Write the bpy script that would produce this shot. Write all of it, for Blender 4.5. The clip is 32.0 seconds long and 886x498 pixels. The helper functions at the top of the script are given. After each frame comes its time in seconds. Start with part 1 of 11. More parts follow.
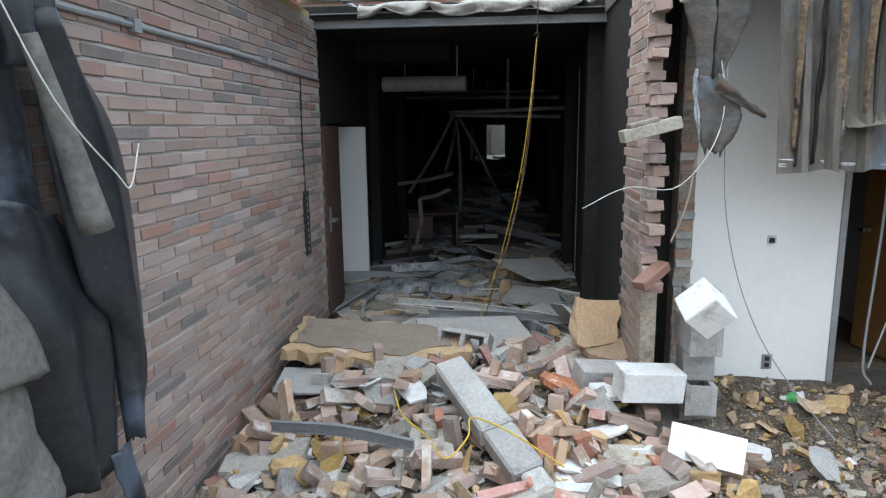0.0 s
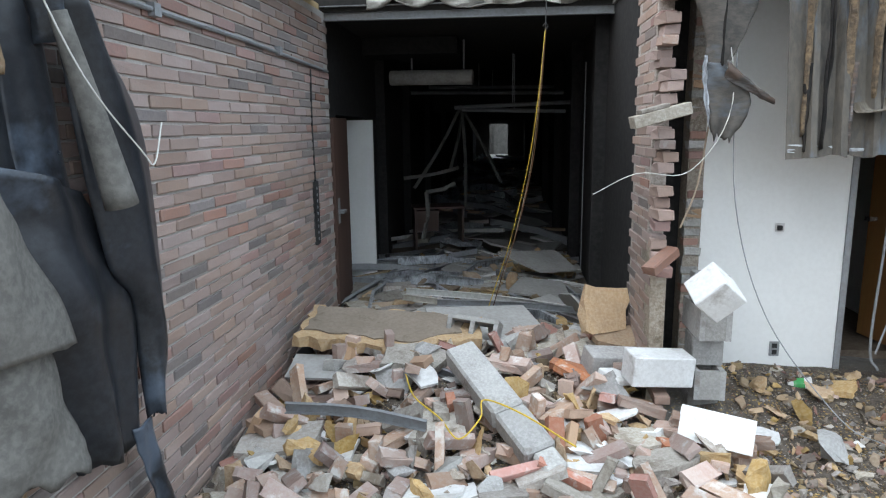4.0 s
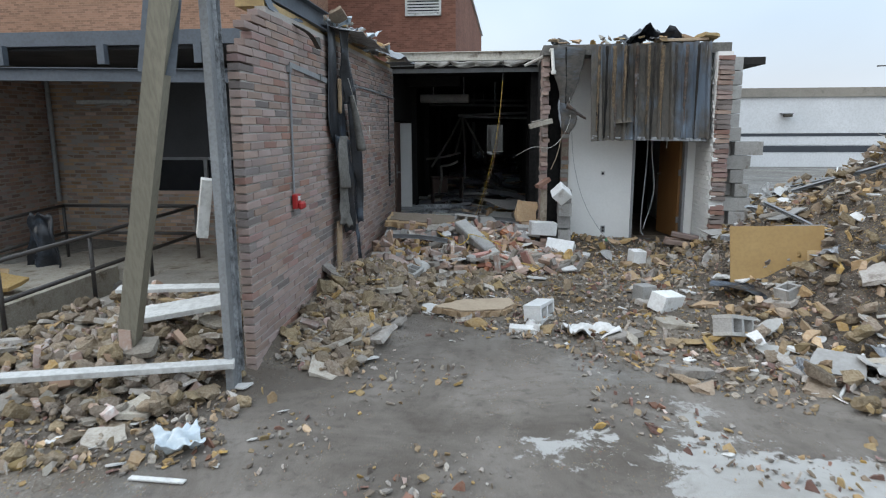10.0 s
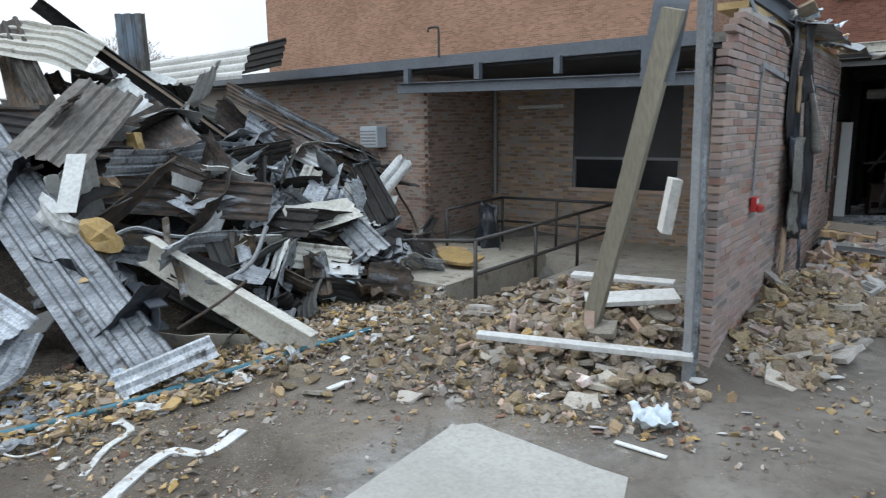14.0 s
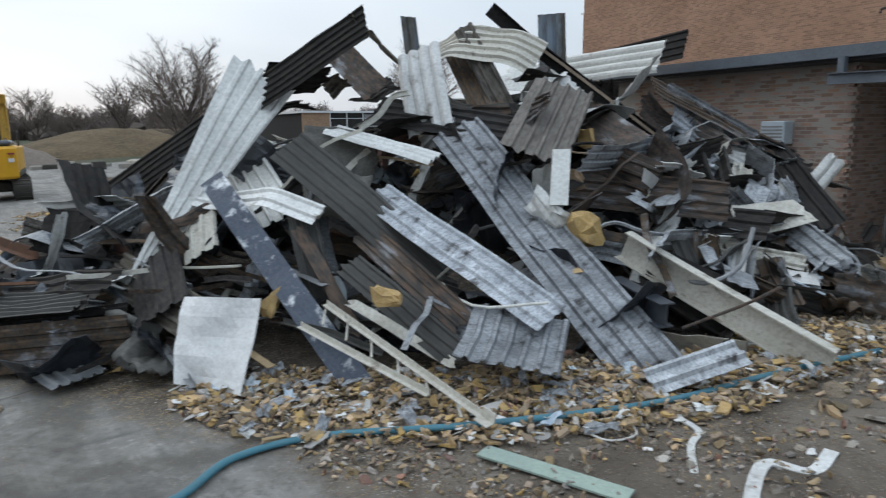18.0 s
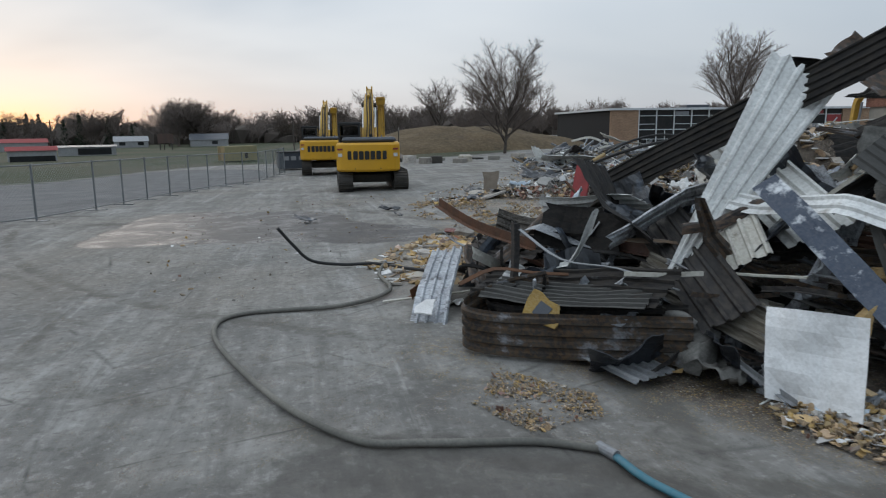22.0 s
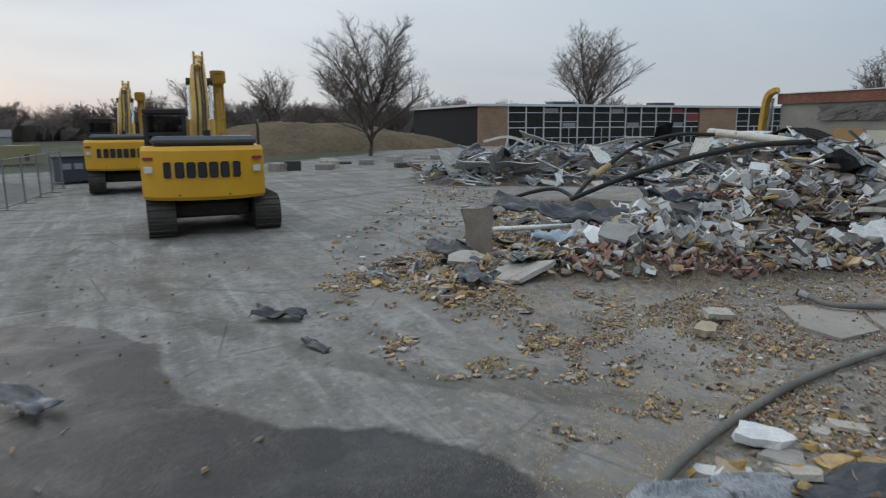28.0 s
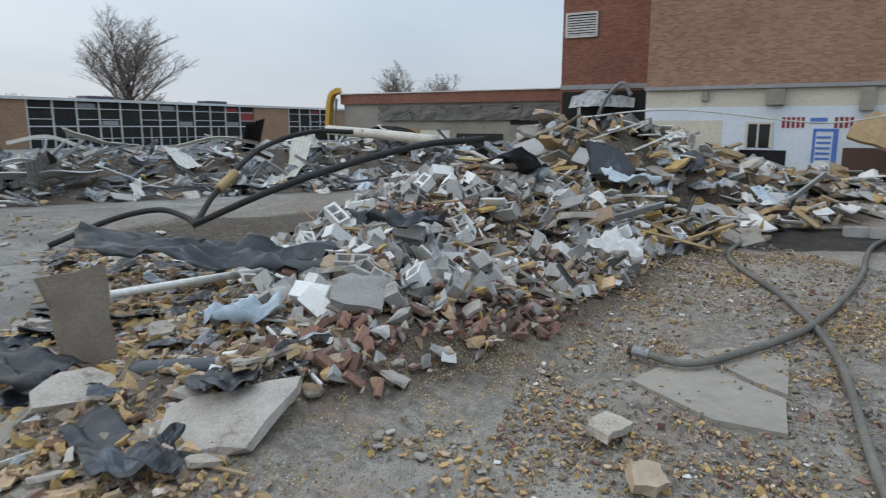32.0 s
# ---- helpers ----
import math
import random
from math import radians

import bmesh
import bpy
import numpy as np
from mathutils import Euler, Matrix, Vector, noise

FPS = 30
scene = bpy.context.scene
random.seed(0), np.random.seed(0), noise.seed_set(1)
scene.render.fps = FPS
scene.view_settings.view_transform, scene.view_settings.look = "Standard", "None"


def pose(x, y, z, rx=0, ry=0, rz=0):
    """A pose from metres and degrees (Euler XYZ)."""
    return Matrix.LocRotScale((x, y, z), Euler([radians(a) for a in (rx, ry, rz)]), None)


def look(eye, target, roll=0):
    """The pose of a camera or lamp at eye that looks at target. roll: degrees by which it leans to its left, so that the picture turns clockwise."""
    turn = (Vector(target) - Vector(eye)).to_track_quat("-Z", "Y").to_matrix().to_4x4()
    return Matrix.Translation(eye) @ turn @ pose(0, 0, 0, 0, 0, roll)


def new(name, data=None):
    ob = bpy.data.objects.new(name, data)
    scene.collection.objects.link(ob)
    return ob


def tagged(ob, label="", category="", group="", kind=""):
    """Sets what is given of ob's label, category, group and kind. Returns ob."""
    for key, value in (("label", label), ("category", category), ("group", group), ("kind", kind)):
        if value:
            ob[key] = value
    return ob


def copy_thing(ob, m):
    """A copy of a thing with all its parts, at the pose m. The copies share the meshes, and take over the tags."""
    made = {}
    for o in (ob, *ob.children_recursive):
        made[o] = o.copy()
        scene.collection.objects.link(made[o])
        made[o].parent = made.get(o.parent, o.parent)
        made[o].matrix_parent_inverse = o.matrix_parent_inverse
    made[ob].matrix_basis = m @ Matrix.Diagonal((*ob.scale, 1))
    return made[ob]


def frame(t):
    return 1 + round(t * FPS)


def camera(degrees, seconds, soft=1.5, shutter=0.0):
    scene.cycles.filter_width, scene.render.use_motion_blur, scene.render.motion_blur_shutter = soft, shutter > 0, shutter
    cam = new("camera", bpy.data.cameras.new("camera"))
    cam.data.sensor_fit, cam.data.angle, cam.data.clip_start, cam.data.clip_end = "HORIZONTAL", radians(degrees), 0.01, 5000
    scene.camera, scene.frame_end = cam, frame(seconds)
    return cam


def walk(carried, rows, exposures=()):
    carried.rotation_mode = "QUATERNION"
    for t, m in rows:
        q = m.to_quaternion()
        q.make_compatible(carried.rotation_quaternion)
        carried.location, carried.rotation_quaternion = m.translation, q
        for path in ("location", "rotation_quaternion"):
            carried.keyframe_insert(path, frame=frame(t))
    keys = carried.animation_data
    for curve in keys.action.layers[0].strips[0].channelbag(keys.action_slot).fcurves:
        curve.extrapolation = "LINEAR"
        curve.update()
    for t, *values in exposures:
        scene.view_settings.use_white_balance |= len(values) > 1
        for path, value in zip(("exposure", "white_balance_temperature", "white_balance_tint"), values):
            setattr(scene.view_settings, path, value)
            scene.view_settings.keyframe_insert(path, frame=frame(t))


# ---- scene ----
cam = camera(68.2, 32.0, soft=1.15, shutter=0.4)
METRES, EYE, TILT, LEAN, TURN = 30.82, 2.25, 0.0, 0.0, 0.0
ROWS = [
    (0.0, 0.0, 0.0, 0.0, -0.13, -10.59, 0.68),
    (0.5, -0.001, 0.0018, -0.0005, -0.09, -10.58, 0.67),
    (1.0, -0.001, 0.0013, -0.001, -0.08, -10.58, 0.66),
    (1.5, -0.001, 0.0007, -0.0015, -0.07, -10.56, 0.66),
    (2.0, -0.0012, 0.0003, -0.002, -0.08, -10.55, 0.66),
    (2.5, -0.0017, 0.0003, -0.0024, -0.07, -10.52, 0.68),
    (4.5, -0.002, -0.005, -0.0026, 0.05, -10.6, 0.66),
    (5.0, -0.001, -0.0145, -0.0024, 0.06, -10.63, 0.65),
    (5.5, 0.0001, -0.0274, -0.0022, 0.07, -10.64, 0.63),
    (6.0, 0.001, -0.0433, -0.0024, 0.09, -10.64, 0.59),
    (6.5, 0.0013, -0.061, -0.0025, 0.13, -10.62, 0.55),
    (7.0, 0.0016, -0.0797, -0.0026, 0.19, -10.61, 0.54),
    (7.5, 0.0007, -0.0976, -0.0022, 0.22, -10.6, 0.51),
    (8.0, -0.0009, -0.1146, -0.0021, 0.21, -10.64, 0.49),
    (8.5, -0.0026, -0.133, -0.0022, 0.18, -10.63, 0.43),
    (9.0, -0.0052, -0.153, -0.0013, 0.07, -10.83, 0.47),
    (9.5, -0.007, -0.1728, -0.0016, 0.05, -10.7, 0.25),
    (10.0, -0.0065, -0.1915, -0.0024, 0.17, -10.54, 0.28),
    (10.5, -0.0058, -0.2019, -0.0019, 1.3, -10.55, 0.33),
    (11.0, -0.0059, -0.2048, -0.0015, 5.89, -10.58, 0.42),
    (11.5, -0.0057, -0.2045, -0.0018, 11.27, -10.46, 0.56),
    (12.0, -0.0068, -0.2035, -0.0021, 16.38, -10.39, 0.56),
    (12.5, -0.0081, -0.2027, -0.0019, 21.5, -10.34, 0.61),
    (13.0, -0.0127, -0.2031, -0.0019, 25.59, -10.27, 0.69),
    (13.5, -0.0206, -0.2047, -0.0018, 29.27, -10.24, 0.71),
    (14.0, -0.0297, -0.2077, -0.0017, 31.53, -10.23, 0.71),
    (14.5, -0.0377, -0.2114, -0.0022, 32.5, -10.26, 0.74),
    (16.5, -0.0677, -0.2318, -0.0011, 40.98, -10.42, 0.71),
    (17.0, -0.0762, -0.2383, -0.0007, 44.6, -10.43, 0.67),
    (17.5, -0.0842, -0.2471, -0.0002, 49.11, -10.43, 0.68),
    (18.0, -0.0901, -0.2571, 0.0001, 53.56, -10.45, 0.76),
    (18.5, -0.0958, -0.2677, 0.0006, 57.78, -10.46, 0.77),
    (19.0, -0.1005, -0.2776, 0.0013, 61.85, -10.47, 0.8),
    (19.5, -0.1051, -0.2877, 0.0016, 65.85, -10.46, 0.85),
    (20.0, -0.1103, -0.2979, 0.0018, 69.83, -10.41, 0.81),
    (20.5, -0.115, -0.3085, 0.002, 73.8, -10.35, 0.78),
    (21.0, -0.1202, -0.3194, 0.0024, 77.25, -10.34, 0.76),
    (21.5, -0.125, -0.329, 0.0025, 77.76, -10.36, 0.74),
    (22.0, -0.1338, -0.3375, 0.0024, 77.8, -10.35, 0.72),
    (22.5, -0.1505, -0.3439, 0.0027, 77.84, -10.35, 0.68),
    (23.0, -0.1745, -0.3476, 0.0025, 78.09, -10.34, 0.6),
    (23.5, -0.2047, -0.349, 0.0023, 78.1, -10.35, 0.57),
    (24.0, -0.2387, -0.3487, 0.0023, 78.11, -10.36, 0.55),
    (24.5, -0.2757, -0.3468, 0.0018, 78.11, -10.36, 0.64),
    (26.5, -0.4419, -0.3324, 0.0007, 74.91, -10.47, 0.53),
    (27.0, -0.4834, -0.3249, 0.0004, 70.88, -10.53, 0.45),
    (27.5, -0.5216, -0.3158, -0.0002, 66.97, -10.57, 0.39),
    (28.0, -0.5561, -0.306, -0.0007, 63.23, -10.64, 0.33),
    (28.5, -0.587, -0.2961, -0.0019, 59.49, -10.65, 0.27),
    (29.0, -0.6139, -0.2866, -0.0022, 55.33, -10.68, 0.22),
    (29.5, -0.6367, -0.2778, -0.0027, 50.53, -10.69, 0.14),
    (30.0, -0.6553, -0.2694, -0.0034, 45.4, -10.72, 0.08),
    (30.5, -0.6709, -0.2621, -0.004, 40.23, -10.7, 0.02),
    (31.0, -0.6844, -0.255, -0.0044, 35.23, -10.69, -0.05),
    (31.5, -0.6961, -0.2484, -0.0048, 30.21, -10.66, -0.11),
    (32.0, -0.7067, -0.2419, -0.0052, 25.13, -10.64, -0.14),
]
EXPO = [(0.0, 0.87), (5.0, 0.9), (6.5, 0.68), (8.0, 0.42), (10.0, 0.08), (13.0, 0.22), (16.5, 0.08), (18.5, -0.4), (21.0, -0.65), (26.5, -0.75), (29.0, -0.62), (32.0, -0.37)]
walk(cam, [(t, pose(0, 0, EYE, TILT, LEAN, TURN) @ pose(METRES * x, METRES * y, METRES * z, 90 + pitch, roll, yaw)) for t, x, y, z, yaw, pitch, roll in ROWS], EXPO)
# world, sun
SUNSET = Vector((-0.93, -0.36, 0.0)).normalized()
world = bpy.data.worlds.new("dusk_sky")
scene.world = world
world.use_nodes = True
wt = world.node_tree
wt.nodes.clear()


def wn(kind, **kw):
    n = wt.nodes.new(kind)
    for k, v in kw.items():
        n.inputs[k].default_value = v
    return n


def wmath(op, a, b=None, clamp=False):
    n = wt.nodes.new("ShaderNodeMath")
    n.operation, n.use_clamp = op, clamp
    for i, v in enumerate((a, b)):
        if v is None:
            continue
        if isinstance(v, (int, float)):
            n.inputs[i].default_value = v
        else:
            wt.links.new(v, n.inputs[i])
    return n.outputs[0]


def wmix(f, a, b):
    n = wt.nodes.new("ShaderNodeMix")
    n.data_type = "RGBA"
    for s, v in ((0, f), (6, a), (7, b)):
        if isinstance(v, (int, float, tuple)):
            n.inputs[s].default_value = v if not isinstance(v, tuple) else (*v, 1)
        else:
            wt.links.new(v, n.inputs[s])
    return n.outputs[2]


coord = wt.nodes.new("ShaderNodeTexCoord")
sep = wt.nodes.new("ShaderNodeSeparateXYZ")
wt.links.new(coord.outputs["Generated"], sep.inputs[0])
up = wmath("MAXIMUM", sep.outputs[2], 0.0)
west = wmath("ADD", wmath("MULTIPLY", sep.outputs[0], SUNSET.x), wmath("MULTIPLY", sep.outputs[1], SUNSET.y))
west01 = wmath("MULTIPLY", wmath("ADD", west, 1.0), 0.5, True)
# cloud deck: stretched noise on a flat layer
mp = wt.nodes.new("ShaderNodeCombineXYZ")
lift = wmath("ADD", up, 0.26)
wt.links.new(wmath("DIVIDE", sep.outputs[0], lift), mp.inputs[0])
wt.links.new(wmath("MULTIPLY", wmath("DIVIDE", sep.outputs[1], lift), 0.6), mp.inputs[1])
cl = wn("ShaderNodeTexNoise", Scale=0.8, Detail=4.0, Roughness=0.48, Distortion=0.3)
wt.links.new(mp.outputs[0], cl.inputs["Vector"])
cloud = wmath("MULTIPLY", wmath("SUBTRACT", cl.outputs[0], 0.30), 2.2, True)
sky = wt.nodes.new("ShaderNodeTexSky")
sky.sky_type, sky.sun_disc = "NISHITA", False
sky.sun_elevation, sky.sun_rotation = radians(4), math.atan2(SUNSET.x, SUNSET.y)
grad = wmath("POWER", up, 0.55)
clear = wmix(wmath("MULTIPLY", up, 6.0, True), (0.68, 0.70, 0.76), (0.50, 0.64, 0.83))
clear = wmix(grad, clear, (0.42, 0.49, 0.58))
deck = wmix(west01, (0.64, 0.76, 0.91), (0.87, 0.90, 0.94))
vault = wmix(wmath("MULTIPLY", cloud, 0.75), clear, deck)
# brighter veil above the set sun, warm band along the horizon there
veil = wmath("POWER", wmath("MAXIMUM", wmath("ADD", wmath("MULTIPLY", west, 0.93), wmath("MULTIPLY", up, 0.37)), 0.0), 3.0)
vault = wmix(wmath("MULTIPLY", wmath("MULTIPLY", veil, wmath("ADD", 0.25, cloud)), 1.0, True), vault, (1.08, 1.12, 1.20))
low = wmath("POWER", wmath("SUBTRACT", 1.0, wmath("MULTIPLY", up, 7.0, True)), 2.0)
warm = wmath("MULTIPLY", wmath("POWER", wmath("MAXIMUM", west, 0.0), 7.0), low)
vault = wmix(wmath("MULTIPLY", warm, 0.42, True), vault, (0.95, 0.66, 0.58))
spot = wmath("MULTIPLY", wmath("POWER", wmath("MAXIMUM", west, 0.0), 420.0), wmath("POWER", low, 2.2))
vault = wmix(wmath("MULTIPLY", spot, 0.85, True), vault, (2.6, 1.35, 0.40))
add = wt.nodes.new("ShaderNodeMix")
add.data_type, add.blend_type = "RGBA", "ADD"
add.inputs[0].default_value = 0.012
wt.links.new(vault, add.inputs[6])
wt.links.new(sky.outputs[0], add.inputs[7])
bg = wt.nodes.new("ShaderNodeBackground")
# an overcast vault is brightest overhead
wt.links.new(wmath("ADD", 1.11, wmath("MULTIPLY", wmath("POWER", up, 1.5), 2.0)), bg.inputs[1])
tint = wt.nodes.new("ShaderNodeMix")
tint.data_type, tint.blend_type = "RGBA", "MULTIPLY"
tint.inputs[0].default_value, tint.inputs[7].default_value = 1.0, (0.986, 1.0, 0.99, 1)
wt.links.new(add.outputs[2], tint.inputs[6])
wt.links.new(tint.outputs[2], bg.inputs[0])
wo = wt.nodes.new("ShaderNodeOutputWorld")
wt.links.new(bg.outputs[0], wo.inputs[0])
sun = bpy.data.lights.new("sun", "SUN")
sun.energy, sun.angle, sun.color = 0.45, radians(25), (1.0, 0.9, 0.8)
new("sun", sun).matrix_world = look(SUNSET * 50 + Vector((0, 0, 16)), (0, 0, 0))

# ---- materials ----
MATS = {}


def surf(name, cols, scale=3.0, fine=40.0, rough=0.8, metal=0.0, bump=0.3, vary=0.0, dist=0.01, spots=None, streak=1.0, grit=0.35, run=1.0):
    """Two scales of noise between three colours; vary: value change from piece to piece; spots: colour, amount and scale of patches."""
    m = bpy.data.materials.new(name)
    m.use_nodes = True
    t = m.node_tree
    b = t.nodes["Principled BSDF"]
    tc = t.nodes.new("ShaderNodeTexCoord")
    mapn = t.nodes.new("ShaderNodeMapping")
    mapn.inputs["Scale"].default_value = (run, 1, streak)
    t.links.new(tc.outputs["Object"], mapn.inputs[0])
    rnd = t.nodes.new("ShaderNodeObjectInfo").outputs["Random"]
    isl = t.nodes.new("ShaderNodeNewGeometry").outputs["Random Per Island"]

    def mth(op, a, bb, clamp=False):
        n = t.nodes.new("ShaderNodeMath")
        n.operation, n.use_clamp = op, clamp
        for i, v in enumerate((a, bb)):
            if isinstance(v, (int, float)):
                n.inputs[i].default_value = v
            else:
                t.links.new(v, n.inputs[i])
        return n.outputs[0]

    def noi(s, d=5.0, r=0.6):
        n = t.nodes.new("ShaderNodeTexNoise")
        n.noise_dimensions = "4D"
        n.inputs["Scale"].default_value, n.inputs["Detail"].default_value, n.inputs["Roughness"].default_value = s, d, r
        t.links.new(mapn.outputs[0], n.inputs["Vector"])
        t.links.new(mth("MULTIPLY", mth("ADD", rnd, isl), 37.0), n.inputs["W"])
        return n.outputs[0]

    def mix(f, a, bb, kind="MIX"):
        n = t.nodes.new("ShaderNodeMix")
        n.data_type, n.blend_type = "RGBA", kind
        for s, v in ((0, f), (6, a), (7, bb)):
            if isinstance(v, tuple):
                n.inputs[s].default_value = (*v, 1)
            elif isinstance(v, (int, float)):
                n.inputs[s].default_value = v
            else:
                t.links.new(v, n.inputs[s])
        return n.outputs[2]

    n1, n2 = noi(scale), noi(fine, 4.0)
    c = mix(mth("MULTIPLY", mth("SUBTRACT", n1, 0.35), 3.3, True), cols[0], cols[1])
    c = mix(mth("MULTIPLY", mth("MULTIPLY", mth("SUBTRACT", n2, 0.42), 5.0, True), grit), c, cols[2] if len(cols) > 2 else cols[0])
    if spots:
        sn = noi(spots[2], 6.0, 0.65)
        c = mix(mth("MULTIPLY", mth("SUBTRACT", sn, 1.0 - spots[1]), 9.0, True), c, spots[0])
    if vary:
        f = mth("FRACT", mth("ADD", rnd, isl), 0.0)
        hv = t.nodes.new("ShaderNodeHueSaturation")
        t.links.new(c, hv.inputs["Color"])
        t.links.new(mth("ADD", mth("MULTIPLY", f, 2 * vary), 1.0 - vary), hv.inputs["Value"])
        g = mth("FRACT", mth("MULTIPLY", f, 7.31), 0.0)
        t.links.new(mth("ADD", mth("MULTIPLY", g, 0.018), 0.488), hv.inputs["Hue"])
        t.links.new(mth("ADD", mth("MULTIPLY", g, 0.4), 0.72), hv.inputs["Saturation"])
        c = hv.outputs[0]
    t.links.new(c, b.inputs["Base Color"])
    rr = mth("ADD", mth("MULTIPLY", mth("SUBTRACT", n1, 0.5), 0.35), rough, True)
    t.links.new(rr, b.inputs["Roughness"])
    b.inputs["Metallic"].default_value = metal
    # dusty, porous and sooty surfaces have little gloss
    b.inputs["Specular IOR Level"].default_value = 0.5 if rough < 0.65 else 0.16
    if bump:
        bn = t.nodes.new("ShaderNodeBump")
        bn.inputs["Strength"].default_value, bn.inputs["Distance"].default_value = bump, dist
        t.links.new(mth("ADD", n2, mth("MULTIPLY", n1, 0.6)), bn.inputs["Height"])
        t.links.new(bn.outputs[0], b.inputs["Normal"])
    MATS[name] = m
    return m


M_BRICK = surf("brick_rose", ((0.295, 0.206, 0.172), (0.345, 0.262, 0.224), (0.25, 0.208, 0.183)), 2.5, 60, 0.9, vary=0.15, bump=0.6, dist=0.004)
M_BRICKR = surf("brick_warm_red", ((0.30, 0.165, 0.13), (0.32, 0.205, 0.172), (0.24, 0.17, 0.148)), 3, 60, 0.9, vary=0.2, bump=0.6, dist=0.004, grit=0.5)
M_BRICKD = surf("brick_blue_grey", ((0.20, 0.168, 0.155), (0.24, 0.205, 0.19), (0.16, 0.138, 0.13)), 3, 60, 0.9, vary=0.18, bump=0.6, dist=0.004, grit=0.5)
M_ORANGE = surf("orange_brick", ((0.42, 0.17, 0.10), (0.36, 0.16, 0.105), (0.44, 0.30, 0.23)), 6, 50, 0.92, vary=0.25, bump=0.5, dist=0.006, spots=((0.50, 0.44, 0.40), 0.42, 9))
M_BRICKB = surf("brick_dark_brown", ((0.275, 0.175, 0.132), (0.33, 0.225, 0.178), (0.21, 0.155, 0.13)), 2.5, 60, 0.9, vary=0.3, bump=0.5, dist=0.004)
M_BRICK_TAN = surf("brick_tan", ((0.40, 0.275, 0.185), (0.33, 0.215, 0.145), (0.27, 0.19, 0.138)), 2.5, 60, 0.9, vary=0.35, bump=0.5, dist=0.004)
M_BRICK_RED = surf("brick_red", ((0.36, 0.225, 0.165), (0.40, 0.30, 0.24), (0.44, 0.385, 0.34)), 6, 50, 0.92, vary=0.38, bump=0.5, dist=0.006, spots=((0.52, 0.49, 0.455), 0.47, 9))
M_MORTAR = surf("mortar", ((0.42, 0.39, 0.36), (0.32, 0.295, 0.27), (0.50, 0.47, 0.435)), 1.5, 80, 0.95, bump=0.6, dist=0.006)
# darker mortar tone for the low front and the porch walls
M_MORTARD = surf("grimy_mortar", ((0.33, 0.30, 0.265), (0.26, 0.235, 0.21), (0.40, 0.365, 0.335)), 1.5, 80, 0.95, bump=0.6, dist=0.006)
M_BLOCK = surf("concrete_block", ((0.37, 0.36, 0.34), (0.27, 0.26, 0.245), (0.47, 0.455, 0.43)), 5, 60, 0.95, vary=0.25, bump=0.7, dist=0.006, grit=0.5, spots=((0.22, 0.19, 0.155), 0.42, 5))
M_BLOCKW = surf("painted_block", ((0.78, 0.78, 0.77), (0.66, 0.66, 0.64), (0.48, 0.46, 0.43)), 3, 50, 0.7, vary=0.12, bump=0.35, dist=0.004, spots=((0.36, 0.33, 0.29), 0.40, 4))
M_WHITE = surf("white_wall_paint", ((0.80, 0.80, 0.78), (0.74, 0.74, 0.72), (0.62, 0.61, 0.58)), 1.2, 30, 0.6, bump=0.12, dist=0.003, grit=0.15)
M_FOAM = surf("insulation_foam", ((0.45, 0.295, 0.125), (0.33, 0.215, 0.10), (0.54, 0.44, 0.28)), 6, 45, 0.95, vary=0.33, bump=0.7, dist=0.012)
M_FOAMD = surf("dirty_insulation", ((0.31, 0.22, 0.12), (0.21, 0.155, 0.095), (0.40, 0.33, 0.22)), 6, 45, 0.95, vary=0.3, bump=0.7, dist=0.012)
M_SLAB = surf("broken_concrete", ((0.37, 0.335, 0.285), (0.26, 0.225, 0.185), (0.47, 0.44, 0.39)), 5, 55, 0.95, vary=0.32, bump=0.8, dist=0.008, grit=0.55, spots=((0.19, 0.155, 0.12), 0.44, 5))
M_PALEC = surf("pale_concrete_slab", ((0.40, 0.39, 0.36), (0.34, 0.325, 0.295), (0.25, 0.23, 0.20)), 1.5, 35, 0.9, bump=0.3, dist=0.004, spots=((0.24, 0.205, 0.165), 0.38, 2.5), grit=0.4)
M_LUMP = surf("dusty_rubble_stone", ((0.29, 0.245, 0.20), (0.20, 0.165, 0.13), (0.40, 0.36, 0.31)), 6, 50, 0.95, vary=0.38, bump=0.9, dist=0.012, grit=0.6, spots=((0.13, 0.105, 0.08), 0.42, 7))
M_DIRT = surf("rubble_dirt", ((0.17, 0.135, 0.105), (0.24, 0.20, 0.16), (0.11, 0.09, 0.075)), 4, 40, 0.95, bump=0.9, dist=0.02, vary=0.2)
M_GREYDIRT = surf("grey_rubble_dirt", ((0.24, 0.22, 0.20), (0.17, 0.155, 0.14), (0.33, 0.30, 0.27)), 4, 40, 0.95, bump=0.9, dist=0.02, vary=0.2)
M_BOARD = surf("grey_wallboard", ((0.42, 0.41, 0.39), (0.34, 0.33, 0.31), (0.25, 0.23, 0.21)), 3, 30, 0.85, vary=0.2, bump=0.2, dist=0.004)
M_GALV = surf("galvanised_sheet", ((0.47, 0.49, 0.515), (0.25, 0.265, 0.285), (0.12, 0.12, 0.122)), 3.2, 26, 0.58, 0.3, vary=0.3, bump=0.25, dist=0.006, spots=((0.05, 0.047, 0.045), 0.455, 4.0), run=1.8, grit=0.6)
M_DECKH = surf("charred_tan_decking", ((0.105, 0.096, 0.083), (0.055, 0.053, 0.05), (0.15, 0.13, 0.105)), 2.5, 30, 0.7, 0.1, vary=0.2, bump=0.6, dist=0.01, spots=((0.13, 0.16, 0.20), 0.50, 2.2), run=0.35, grit=0.5)
